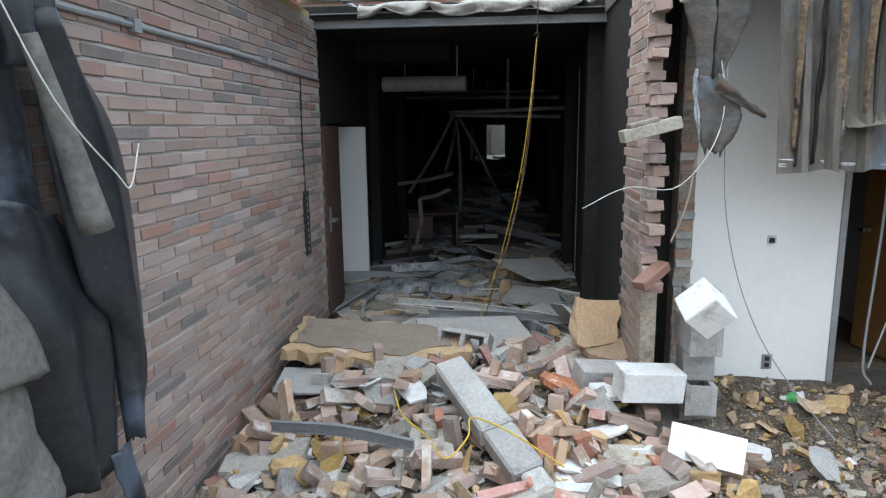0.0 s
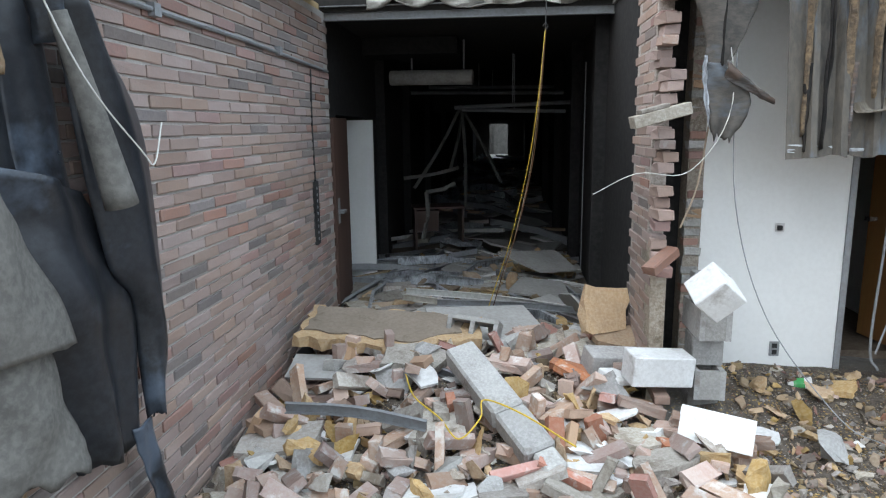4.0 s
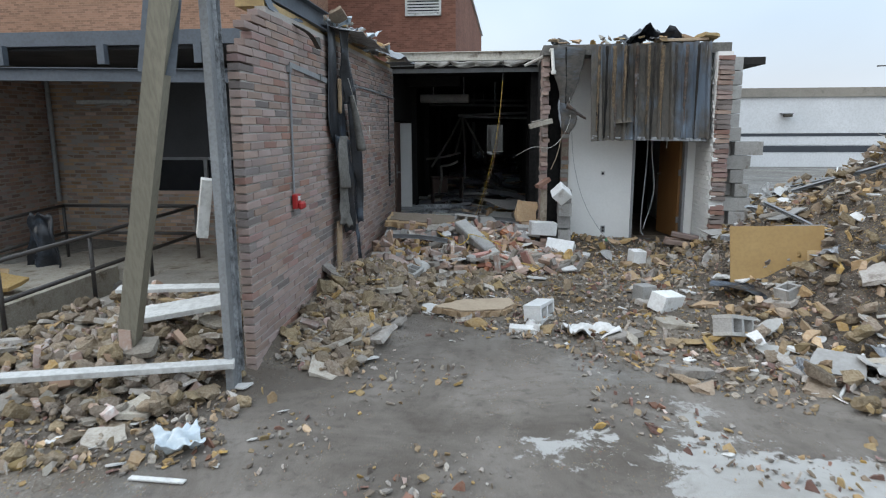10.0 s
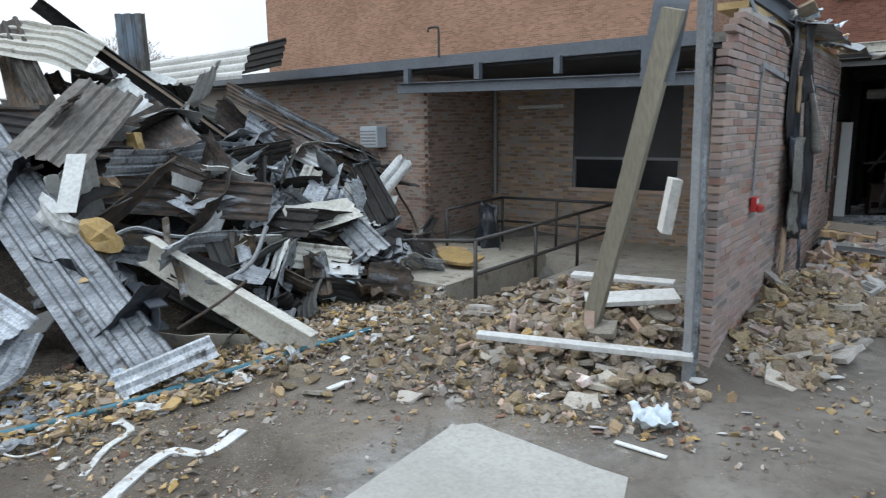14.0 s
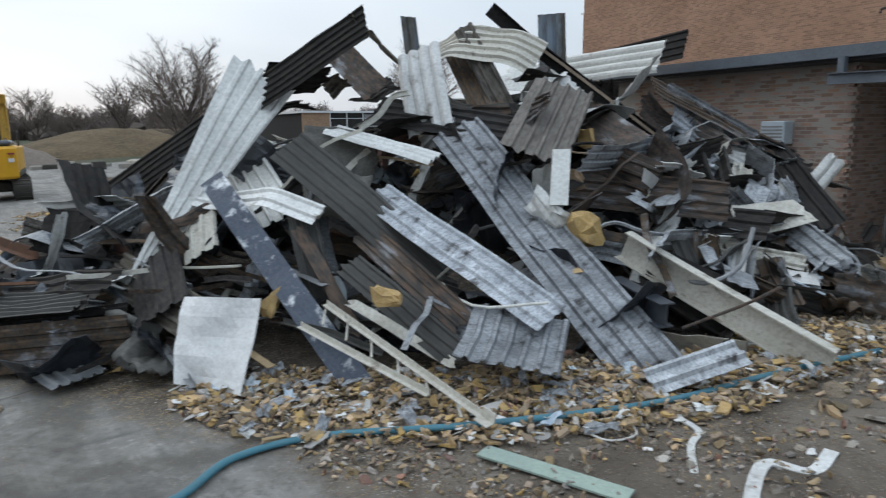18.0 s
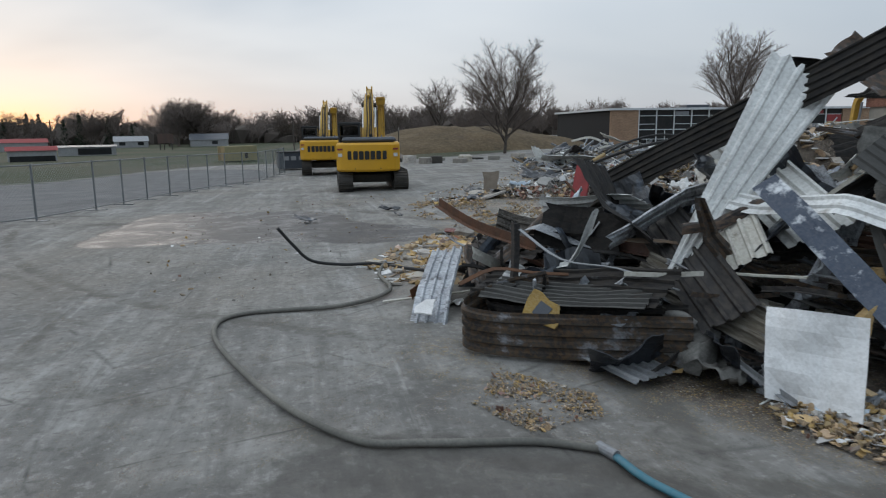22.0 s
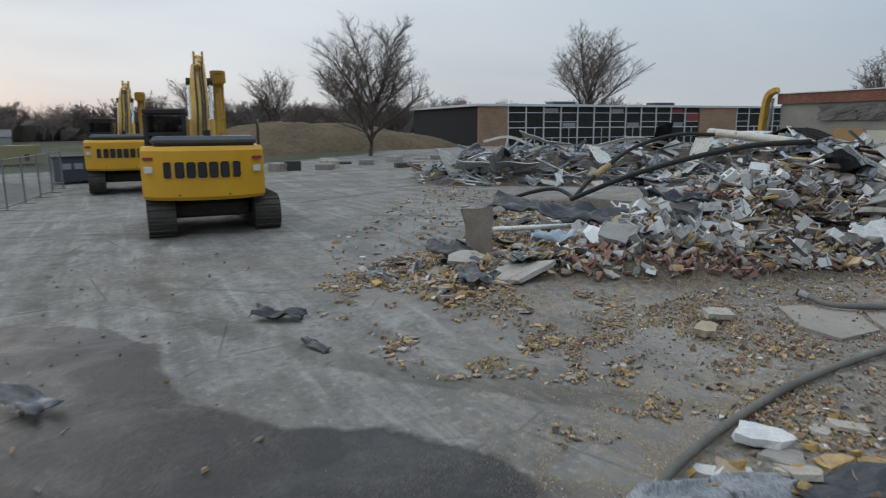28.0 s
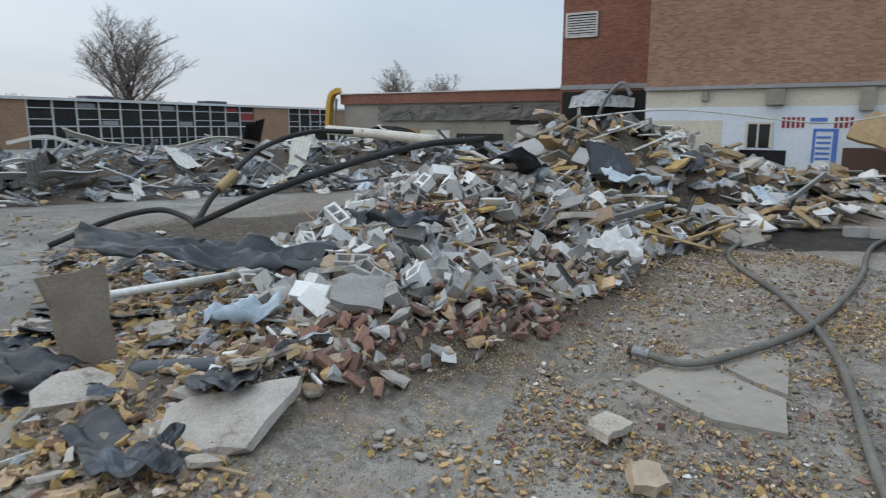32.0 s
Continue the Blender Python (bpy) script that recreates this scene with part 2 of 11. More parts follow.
M_CRUST = surf("ochre_crust", ((0.23, 0.17, 0.105), (0.12, 0.092, 0.066), (0.06, 0.05, 0.042)), 9, 40, 0.95, bump=1.0, dist=0.015, grit=0.7, spots=((0.05, 0.045, 0.04), 0.46, 6))
M_OLIVE = surf("sooty_grey_decking", ((0.062, 0.060, 0.056), (0.098, 0.095, 0.088), (0.04, 0.038, 0.036)), 1.6, 30, 0.7, 0.1, bump=0.2, dist=0.005, spots=((0.19, 0.19, 0.185), 0.30, 3), run=0.4)
M_CLOD = surf("tan_rubble_clod", ((0.235, 0.178, 0.115), (0.17, 0.128, 0.083), (0.34, 0.285, 0.21)), 7, 55, 0.95, vary=0.3, bump=1.0, dist=0.014, grit=0.6, spots=((0.13, 0.10, 0.07), 0.42, 8))
M_BRICK_TOE = surf("old_red_brick", ((0.19, 0.095, 0.07), (0.25, 0.14, 0.105), (0.26, 0.20, 0.17)), 6, 50, 0.92, vary=0.45, bump=0.5, dist=0.006, spots=((0.34, 0.295, 0.26), 0.40, 7))
M_TANFOAM = surf("pale_tan_facing", ((0.46, 0.37, 0.27), (0.38, 0.30, 0.22), (0.29, 0.23, 0.17)), 4, 40, 0.9, bump=0.4, dist=0.006, spots=((0.25, 0.19, 0.13), 0.42, 5))
M_FLAKED = surf("flaking_navy_paint", ((0.035, 0.045, 0.07), (0.06, 0.075, 0.105), (0.10, 0.11, 0.13)), 3, 30, 0.55, 0.2, bump=0.3, dist=0.005, spots=((0.60, 0.61, 0.62), 0.465, 4.2), grit=0.5)
M_BURNT = surf("burnt_decking", ((0.013, 0.012, 0.012), (0.036, 0.034, 0.033), (0.075, 0.062, 0.048)), 3, 22, 0.75, 0.0, vary=0.5, bump=0.4, dist=0.008, spots=((0.20, 0.205, 0.215), 0.33, 5), run=0.4, grit=0.4)
M_SCORCH = surf("scorched_rusty_decking", ((0.022, 0.020, 0.019), (0.085, 0.076, 0.068), (0.14, 0.085, 0.048)), 4, 24, 0.75, 0.0, vary=0.35, bump=0.5, dist=0.01, spots=((0.27, 0.28, 0.30), 0.43, 4), run=0.3, grit=0.6)
M_WEATH = surf("weathered_brown_sheet", ((0.22, 0.195, 0.16), (0.14, 0.122, 0.10), (0.07, 0.06, 0.05)), 4, 26, 0.8, vary=0.1, bump=0.5, dist=0.008, run=0.3, grit=0.6)
M_TARRED = surf("tarred_decking", ((0.025, 0.023, 0.021), (0.115, 0.095, 0.073), (0.22, 0.205, 0.18)), 3.2, 34, 0.85, 0.0, vary=0.15, bump=0.8, dist=0.012, spots=((0.22, 0.26, 0.31), 0.43, 2.6), run=0.14, grit=0.45)
M_WSHEET = surf("white_sheet_metal", ((0.68, 0.68, 0.65), (0.56, 0.56, 0.535), (0.34, 0.33, 0.31)), 2, 25, 0.5, 0.05, vary=0.15, bump=0.15, dist=0.004, spots=((0.27, 0.235, 0.19), 0.40, 4), grit=0.45)
M_STEEL = surf("grey_steel", ((0.30, 0.31, 0.32), (0.24, 0.25, 0.26), (0.16, 0.14, 0.13)), 3, 40, 0.55, 0.3, vary=0.15, bump=0.15, dist=0.003)
M_CREAM = surf("cream_painted_steel", ((0.58, 0.56, 0.50), (0.48, 0.46, 0.40), (0.30, 0.255, 0.20)), 3, 30, 0.55, 0.0, bump=0.2, dist=0.003, spots=((0.16, 0.13, 0.10), 0.42, 5), grit=0.5)
M_BLUEGREY = surf("blue_grey_fascia", ((0.11, 0.13, 0.155), (0.085, 0.10, 0.12), (0.06, 0.06, 0.065)), 2, 30, 0.6, 0.1, bump=0.1, dist=0.003)
M_RUST = surf("rusted_steel", ((0.16, 0.075, 0.045), (0.10, 0.06, 0.045), (0.20, 0.13, 0.09)), 5, 40, 0.85, 0.2, vary=0.2, bump=0.4, dist=0.004)
M_WOODG = surf("weathered_timber", ((0.27, 0.25, 0.195), (0.20, 0.185, 0.145), (0.12, 0.105, 0.085)), 2, 50, 0.85, bump=0.5, dist=0.006, streak=0.12)
M_WOODO = surf("orange_door_veneer", ((0.26, 0.13, 0.045), (0.22, 0.105, 0.036), (0.17, 0.08, 0.03)), 1.5, 60, 0.5, bump=0.08, dist=0.002, streak=0.06)
M_WOODB = surf("brown_door_veneer", ((0.10, 0.055, 0.04), (0.075, 0.045, 0.035), (0.05, 0.03, 0.025)), 1.5, 60, 0.6, bump=0.08, dist=0.002, streak=0.06)
M_PLY = surf("plywood", ((0.40, 0.27, 0.12), (0.34, 0.22, 0.095), (0.27, 0.18, 0.09)), 1.5, 30, 0.75, bump=0.12, dist=0.003, spots=((0.46, 0.36, 0.19), 0.36, 2.5))
M_LUMBER = surf("splintered_lumber", ((0.42, 0.31, 0.18), (0.33, 0.24, 0.14), (0.2, 0.15, 0.1)), 4, 50, 0.85, vary=0.3, bump=0.25, dist=0.004)
# the bluish patches paint the sky's sheen into the membrane colour
M_MEMB = surf("roofing_membrane", ((0.010, 0.011, 0.013), (0.022, 0.025, 0.031), (0.045, 0.05, 0.058)), 2.2, 30, 0.33, bump=0.3, dist=0.006, spots=((0.075, 0.095, 0.125), 0.46, 2.0))
M_FELTP = surf("pale_roofing_felt", ((0.36, 0.345, 0.315), (0.25, 0.24, 0.22), (0.46, 0.44, 0.41)), 5, 35, 0.9, bump=0.6, dist=0.006, grit=0.5)
M_KRAFT = surf("brown_paper_facing", ((0.27, 0.225, 0.18), (0.22, 0.18, 0.14), (0.15, 0.12, 0.095)), 3, 40, 0.9, bump=0.4, dist=0.005, spots=((0.12, 0.095, 0.07), 0.40, 5))
M_FELT = surf("roofing_felt", ((0.15, 0.143, 0.13), (0.10, 0.096, 0.088), (0.25, 0.24, 0.22)), 4, 35, 0.9, bump=0.5, dist=0.006)
# near-black wall and ceiling colours, also used on the school block and its panes
M_NEARBLACK = surf("sooty_wall", ((0.018, 0.0175, 0.0175), (0.028, 0.027, 0.027), (0.048, 0.046, 0.044)), 1.2, 20, 0.85, bump=0.2, dist=0.005)
M_NEARBLACKC = surf("sooty_ceiling", ((0.02, 0.02, 0.02), (0.035, 0.033, 0.03), (0.05, 0.047, 0.045)), 1.5, 20, 0.9, bump=0.3, dist=0.01)
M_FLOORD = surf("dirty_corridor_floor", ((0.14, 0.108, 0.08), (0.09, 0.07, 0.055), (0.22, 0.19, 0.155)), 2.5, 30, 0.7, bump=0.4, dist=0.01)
# one near-black colour for the panel above the window and the porch soffit
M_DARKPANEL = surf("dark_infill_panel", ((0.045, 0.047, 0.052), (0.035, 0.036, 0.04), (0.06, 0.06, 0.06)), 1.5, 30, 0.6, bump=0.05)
M_BLACK = surf("black_rubber", ((0.025, 0.025, 0.026), (0.04, 0.04, 0.04), (0.06, 0.058, 0.055)), 3, 40, 0.65, bump=0.2, dist=0.003)
M_BLKPAINT = surf("black_rail_paint", ((0.03, 0.03, 0.03), (0.045, 0.043, 0.04), (0.09, 0.06, 0.045)), 5, 40, 0.5, bump=0.1)
M_RED = surf("red_plastic", ((0.42, 0.02, 0.02), (0.36, 0.02, 0.02), (0.25, 0.02, 0.02)), 5, 40, 0.4, bump=0.05)
M_REDP = surf("faded_red_paint", ((0.30, 0.05, 0.05), (0.22, 0.05, 0.05), (0.15, 0.05, 0.045)), 4, 40, 0.7, bump=0.2)
M_REDD = surf("dusty_red_paint", ((0.20, 0.06, 0.055), (0.15, 0.055, 0.05), (0.24, 0.19, 0.16)), 6, 40, 0.8, bump=0.2, grit=0.7)
M_GREEN = surf("green_print", ((0.03, 0.30, 0.07), (0.03, 0.25, 0.06), (0.2, 0.4, 0.2)), 5, 30, 0.5, bump=0)
M_YCABLE = surf("yellow_cable", ((0.62, 0.42, 0.03), (0.5, 0.34, 0.03), (0.3, 0.2, 0.05)), 5, 40, 0.5, bump=0)
M_WCABLE = surf("white_cable", ((0.66, 0.65, 0.61), (0.55, 0.54, 0.5), (0.35, 0.33, 0.3)), 5, 40, 0.5, bump=0)
M_TEAL = surf("teal_hose", ((0.035, 0.16, 0.21), (0.03, 0.12, 0.16), (0.10, 0.16, 0.18)), 3, 40, 0.6, bump=0.2, dist=0.002)
M_GHOSE = surf("dusty_hose", ((0.20, 0.19, 0.165), (0.13, 0.125, 0.11), (0.08, 0.075, 0.07)), 2, 40, 0.75, bump=0.3, dist=0.003)
M_YEL = surf("yellow_machine_paint", ((0.66, 0.34, 0.01), (0.60, 0.31, 0.012), (0.40, 0.24, 0.05)), 1.5, 30, 0.42, bump=0.06, dist=0.002, grit=0.2)
M_YELW = surf("worn_yellow_paint", ((0.58, 0.33, 0.03), (0.46, 0.27, 0.03), (0.22, 0.15, 0.06)), 3, 30, 0.55, bump=0.15, dist=0.003, spots=((0.07, 0.055, 0.04), 0.42, 4), grit=0.5)
M_MACHD = surf("dark_machine_steel", ((0.05, 0.047, 0.043), (0.08, 0.072, 0.062), (0.14, 0.12, 0.095)), 4, 40, 0.7, 0.2, vary=0.2, bump=0.3, dist=0.006)
M_NAVY = surf("dark_engine_hood", ((0.035, 0.042, 0.055), (0.05, 0.057, 0.07), (0.07, 0.07, 0.07)), 2, 30, 0.4, bump=0.05)
M_CHROME = surf("chromed_rod", ((0.6, 0.6, 0.6), (0.5, 0.5, 0.5), (0.3, 0.3, 0.3)), 3, 30, 0.25, 0.9, bump=0)
M_BARK = surf("bark", ((0.085, 0.07, 0.06), (0.12, 0.10, 0.085), (0.05, 0.042, 0.036)), 4, 40, 0.95, bump=0.5, dist=0.01)
M_TWIG = surf("bare_twigs", ((0.17, 0.135, 0.115), (0.20, 0.16, 0.135), (0.12, 0.098, 0.088)), 1, 8, 0.95, bump=0, vary=0.2)
M_PINE = surf("evergreen", ((0.028, 0.04, 0.024), (0.04, 0.05, 0.03), (0.02, 0.028, 0.018)), 1, 8, 0.95, bump=0, vary=0.3)
M_DRYGRASS = surf("dry_grass", ((0.125, 0.088, 0.052), (0.075, 0.057, 0.038), (0.165, 0.125, 0.075)), 0.35, 3, 0.95, bump=0.8, dist=0.2, grit=0.6, spots=((0.08, 0.06, 0.045), 0.42, 0.25))
M_BLUESHT = surf("pale_blue_plastic", ((0.42, 0.50, 0.57), (0.52, 0.57, 0.60), (0.3, 0.36, 0.42)), 4, 30, 0.45, vary=0.15, bump=0.2, dist=0.004)
M_PAPER = surf("crumpled_white_wrap", ((0.70, 0.69, 0.67), (0.58, 0.57, 0.55), (0.38, 0.36, 0.33)), 6, 40, 0.7, vary=0.1, bump=0.3, dist=0.006)
M_GREENGL = surf("pale_green_board", ((0.30, 0.38, 0.32), (0.24, 0.31, 0.27), (0.18, 0.22, 0.19)), 4, 40, 0.5, bump=0.1)
M_WHITEWASH = surf("whitewashed_block", ((0.74, 0.75, 0.76), (0.66, 0.67, 0.68), (0.5, 0.5, 0.49)), 0.8, 14, 0.75, bump=0.3, dist=0.006, spots=((0.42, 0.41, 0.38), 0.33, 1.3))
M_STAINC = surf("stained_concrete_wall", ((0.30, 0.275, 0.235), (0.22, 0.205, 0.18), (0.37, 0.34, 0.30)), 0.7, 12, 0.9, bump=0.3, dist=0.01, spots=((0.14, 0.13, 0.115), 0.40, 0.9))
M_CREAMW = surf("cream_plaster", ((0.64, 0.60, 0.49), (0.56, 0.53, 0.44), (0.40, 0.37, 0.31)), 0.9, 14, 0.85, bump=0.2, dist=0.006, spots=((0.22, 0.20, 0.18), 0.34, 1.1))
M_PALEBLUE = surf("pale_blue_wall_paint", ((0.66, 0.72, 0.78), (0.60, 0.66, 0.72), (0.48, 0.5, 0.52)), 0.9, 14, 0.8, bump=0.15, dist=0.004, spots=((0.40, 0.38, 0.35), 0.33, 1.4))
M_BLUEP = surf("blue_mural_paint", ((0.08, 0.19, 0.55), (0.07, 0.16, 0.48), (0.2, 0.28, 0.5)), 2, 20, 0.7, bump=0)
M_DGLASS = surf("dark_glass", ((0.012, 0.013, 0.015), (0.02, 0.021, 0.024), (0.03, 0.03, 0.03)), 0.5, 5, 0.12, bump=0)
M_CLEAR = surf("cab_glass", ((0.6, 0.62, 0.63), (0.55, 0.57, 0.58), (0.4, 0.4, 0.4)), 0.5, 5, 0.06, bump=0)
M_CLEAR.node_tree.nodes["Principled BSDF"].inputs["Transmission Weight"].default_value = 1.0
M_CLEAR.node_tree.nodes["Principled BSDF"].inputs["IOR"].default_value = 1.05
M_MULL = surf("pale_mullion", ((0.62, 0.63, 0.63), (0.52, 0.53, 0.53), (0.35, 0.35, 0.35)), 2, 20, 0.5, 0.0, bump=0)
M_FENCE = surf("galvanised_fence", ((0.22, 0.23, 0.235), (0.17, 0.18, 0.18), (0.12, 0.12, 0.12)), 2, 20, 0.5, 0.4, bump=0)
M_TAN = surf("tan_siding", ((0.36, 0.31, 0.17), (0.30, 0.26, 0.15), (0.25, 0.22, 0.14)), 1, 8, 0.8, bump=0)
M_HOUSE = surf("pale_siding", ((0.33, 0.325, 0.315), (0.27, 0.265, 0.26), (0.22, 0.215, 0.21)), 1, 8, 0.8, bump=0)
M_CARW = surf("white_car_paint", ((0.72, 0.73, 0.74), (0.68, 0.69, 0.70), (0.5, 0.5, 0.5)), 1, 20, 0.3, bump=0)


def brick_sheet(name, c1, c2, mortar, bw=0.203, bh=0.0677):
    """A far brick face: courses from the wall's own metres, with stains."""
    m = surf(name, (c1, c2, c1), 0.5, 9, 0.9, bump=0.0, grit=0.2)
    t = m.node_tree
    b = t.nodes["Principled BSDF"]
    src = b.inputs["Base Color"].links[0].from_socket
    tc = t.nodes.new("ShaderNodeTexCoord")
    sp = t.nodes.new("ShaderNodeSeparateXYZ")
    t.links.new(tc.outputs["Object"], sp.inputs[0])
    su = t.nodes.new("ShaderNodeMath")
    t.links.new(sp.outputs[0], su.inputs[0])
    t.links.new(sp.outputs[1], su.inputs[1])
    cb = t.nodes.new("ShaderNodeCombineXYZ")
    t.links.new(su.outputs[0], cb.inputs[0])
    t.links.new(sp.outputs[2], cb.inputs[1])
    br = t.nodes.new("ShaderNodeTexBrick")
    br.inputs["Scale"].default_value = 1.0
    br.inputs["Brick Width"].default_value, br.inputs["Row Height"].default_value, br.inputs["Mortar Size"].default_value = bw, bh, 0.006
    br.inputs["Color1"].default_value, br.inputs["Color2"].default_value, br.inputs["Mortar"].default_value = (0.75, 0.72, 0.7, 1), (1.2, 1.12, 1.08, 1), (*mortar, 1)
    t.links.new(cb.outputs[0], br.inputs["Vector"])
    mx = t.nodes.new("ShaderNodeMix")
    mx.data_type, mx.blend_type = "RGBA", "MULTIPLY"
    mx.inputs[0].default_value = 1.0
    t.links.new(src, mx.inputs[6])
    t.links.new(br.outputs[0], mx.inputs[7])
    t.links.new(mx.outputs[2], b.inputs["Base Color"])
    bn = t.nodes.new("ShaderNodeBump")
    bn.inputs["Strength"].default_value, bn.inputs["Distance"].default_value = 0.6, 0.006
    t.links.new(br.outputs[1], bn.inputs["Height"])
    bn.invert = True
    t.links.new(bn.outputs[0], b.inputs["Normal"])
    return m


M_TALL = brick_sheet("tall_block_brick", (0.34, 0.215, 0.155), (0.27, 0.17, 0.12), (1.15, 1.2, 1.2))
M_TALLW = brick_sheet("wing_brick", (0.25, 0.125, 0.09), (0.20, 0.10, 0.075), (1.15, 1.2, 1.2))
M_PIERB = brick_sheet("school_brick", (0.33, 0.225, 0.15), (0.27, 0.18, 0.125), (1.1, 1.15, 1.15))

# ---- mesh helpers ----


def mesh_of(name, verts, faces, mat, smooth=False):
    me = bpy.data.meshes.new(name)
    me.from_pydata([tuple(v) for v in verts], [], faces)
    me.materials.append(mat)
    if smooth:
        me.polygons.foreach_set("use_smooth", [True] * len(me.polygons))
    me.update()
    return me


def to_mesh(name, bm, mat):
    bmesh.ops.recalc_face_normals(bm, faces=bm.faces)
    me = bpy.data.meshes.new(name)
    bm.to_mesh(me)
    bm.free()
    me.materials.append(mat)
    return me


def put(name, me, m=None, parent=None, label="", category="", group="", kind=""):
    ob = new(name, me)
    ob.parent = parent
    if m is not None:
        ob.matrix_basis = m
    return tagged(ob, label, category, group, kind)


def thing(name, m, label, category, group="", kind=""):
    ob = new(name)
    ob.empty_display_size = 0.1
    ob.matrix_basis = m
    return tagged(ob, label, category, group, kind)


def part(name, bm, material, parent, label=""):
    me = to_mesh(name, bm, material) if isinstance(bm, bmesh.types.BMesh) else bm
    return put(name, me, parent=parent, label=label)


def box(bm, x0, y0, z0, x1, y1, z1, bev=0.0):
    r = bmesh.ops.create_cube(bm, size=1.0)
    bmesh.ops.scale(bm, vec=(x1 - x0, y1 - y0, z1 - z0), verts=r["verts"])
    bmesh.ops.translate(bm, vec=((x0 + x1) / 2, (y0 + y1) / 2, (z0 + z1) / 2), verts=r["verts"])
    if bev:
        es = list({e for v in r["verts"] for e in v.link_edges})
        bmesh.ops.bevel(bm, geom=es, offset=bev, segments=1, affect="EDGES")
    return r["verts"]


def boxes(*bs, bev=0.0):
    bm = bmesh.new()
    for b in bs:
        box(bm, *b, bev=bev)
    return bm


def cyl(bm, p, q, r, n=10, r2=None):
    p, q = Vector(p), Vector(q)
    d = q - p
    m = Matrix.Translation((p + q) / 2) @ d.to_track_quat("Z", "Y").to_matrix().to_4x4()
    bmesh.ops.create_cone(bm, cap_ends=True, segments=n, radius1=r, radius2=r if r2 is None else r2, depth=d.length, matrix=m)


def spline(pts, k=6):
    """Points along a smooth curve through pts."""
    p = [Vector(q) for q in pts]
    p = [2 * p[0] - p[1]] + p + [2 * p[-1] - p[-2]]
    out = []
    for i in range(1, len(p) - 2):
        for j in range(k):
            t = j / k
            a, b, c, d = p[i - 1:i + 3]
            out.append(0.5 * (2 * b + (c - a) * t + (2 * a - 5 * b + 4 * c - d) * t * t + (3 * b - a - 3 * c + d) * t ** 3))
    return out + [p[-2]]


def sweep(name, path, prof, mat, up=(0, 0, 1), smooth=False, taper=None):
    """A closed profile (x across, y up) carried along a path, with capped ends."""
    path, vs, fs, n = [Vector(p) for p in path], [], [], len(prof)
    for i, p in enumerate(path):
        d = (path[min(i + 1, len(path) - 1)] - path[max(i - 1, 0)]).normalized()
        u = Vector(up)
        if abs(d.dot(u)) > 0.97:
            u = Vector((1, 0, 0))
        x = d.cross(u).normalized()
        y = x.cross(d)
        k = taper[i] if taper else 1.0
        vs += [p + x * a * k + y * b * k for a, b in prof]
    for i in range(len(path) - 1):
        for j in range(n):
            a, b = i * n + j, i * n + (j + 1) % n
            fs.append((a, b, b + n, a + n))
    fs += [tuple(range(n))[::-1], tuple(range((len(path) - 1) * n, len(path) * n))]
    return mesh_of(name, vs, fs, mat, smooth)


def ring(r, n=8):
    return [(r * math.cos(2 * math.pi * i / n), r * math.sin(2 * math.pi * i / n)) for i in range(n)]


def prof_i(h, w, t=0.012):
    return [(-w / 2, -h / 2), (w / 2, -h / 2), (w / 2, -h / 2 + t), (t / 2, -h / 2 + t), (t / 2, h / 2 - t), (w / 2, h / 2 - t), (w / 2, h / 2), (-w / 2, h / 2), (-w / 2, h / 2 - t), (-t / 2, h / 2 - t), (-t / 2, -h / 2 + t), (-w / 2, -h / 2 + t)]


def prof_c(h, w, t=0.008):
    return [(0, -h / 2), (w, -h / 2), (w, -h / 2 + t), (t, -h / 2 + t), (t, h / 2 - t), (w, h / 2 - t), (w, h / 2), (0, h / 2)]


def prof_l(h, w, t=0.006):
    return [(0, 0), (w, 0), (w, t), (t, t), (t, h), (0, h)]


def prof_r(w, h):
    return [(-w / 2, -h / 2), (w / 2, -h / 2), (w / 2, h / 2), (-w / 2, h / 2)]


def shell(name, grid, thick, mat, smooth=False):
    """A sheet of some thickness from a grid of points (rows of Vectors)."""
    nr, nc = len(grid), len(grid[0])
    g = np.array([[tuple(v) for v in r] for r in grid])
    du = np.gradient(g, axis=0)
    dv = np.gradient(g, axis=1)
    nn = np.cross(du, dv)
    nn /= np.maximum(np.linalg.norm(nn, axis=2, keepdims=True), 1e-9)
    vs = np.concatenate([(g + nn * thick / 2).reshape(-1, 3), (g - nn * thick / 2).reshape(-1, 3)])
    o, fs = nr * nc, []
    for i in range(nr - 1):
        for j in range(nc - 1):
            a = i * nc + j
            fs.append((a, a + nc, a + nc + 1, a + 1))
            fs.append((o + a, o + a + 1, o + a + nc + 1, o + a + nc))
    rim = [j for j in range(nc)] + [i * nc + nc - 1 for i in range(1, nr)] + [(nr - 1) * nc + j for j in range(nc - 2, -1, -1)] + [i * nc for i in range(nr - 2, 0, -1)]
    for a, b in zip(rim, rim[1:] + rim[:1]):
        fs.append((a, b, o + b, o + a))
    return mesh_of(name, vs, fs, mat, smooth)


RIB = {"deck": [(0, 0), (0.55, 0), (0.68, 1), (0.87, 1), (1, 0)], "wave": [(0, 0), (0.25, 0.7), (0.5, 1), (0.75, 0.7), (1, 0)], "flat": [(0, 0), (0.5, 0.0), (1, 0)]}


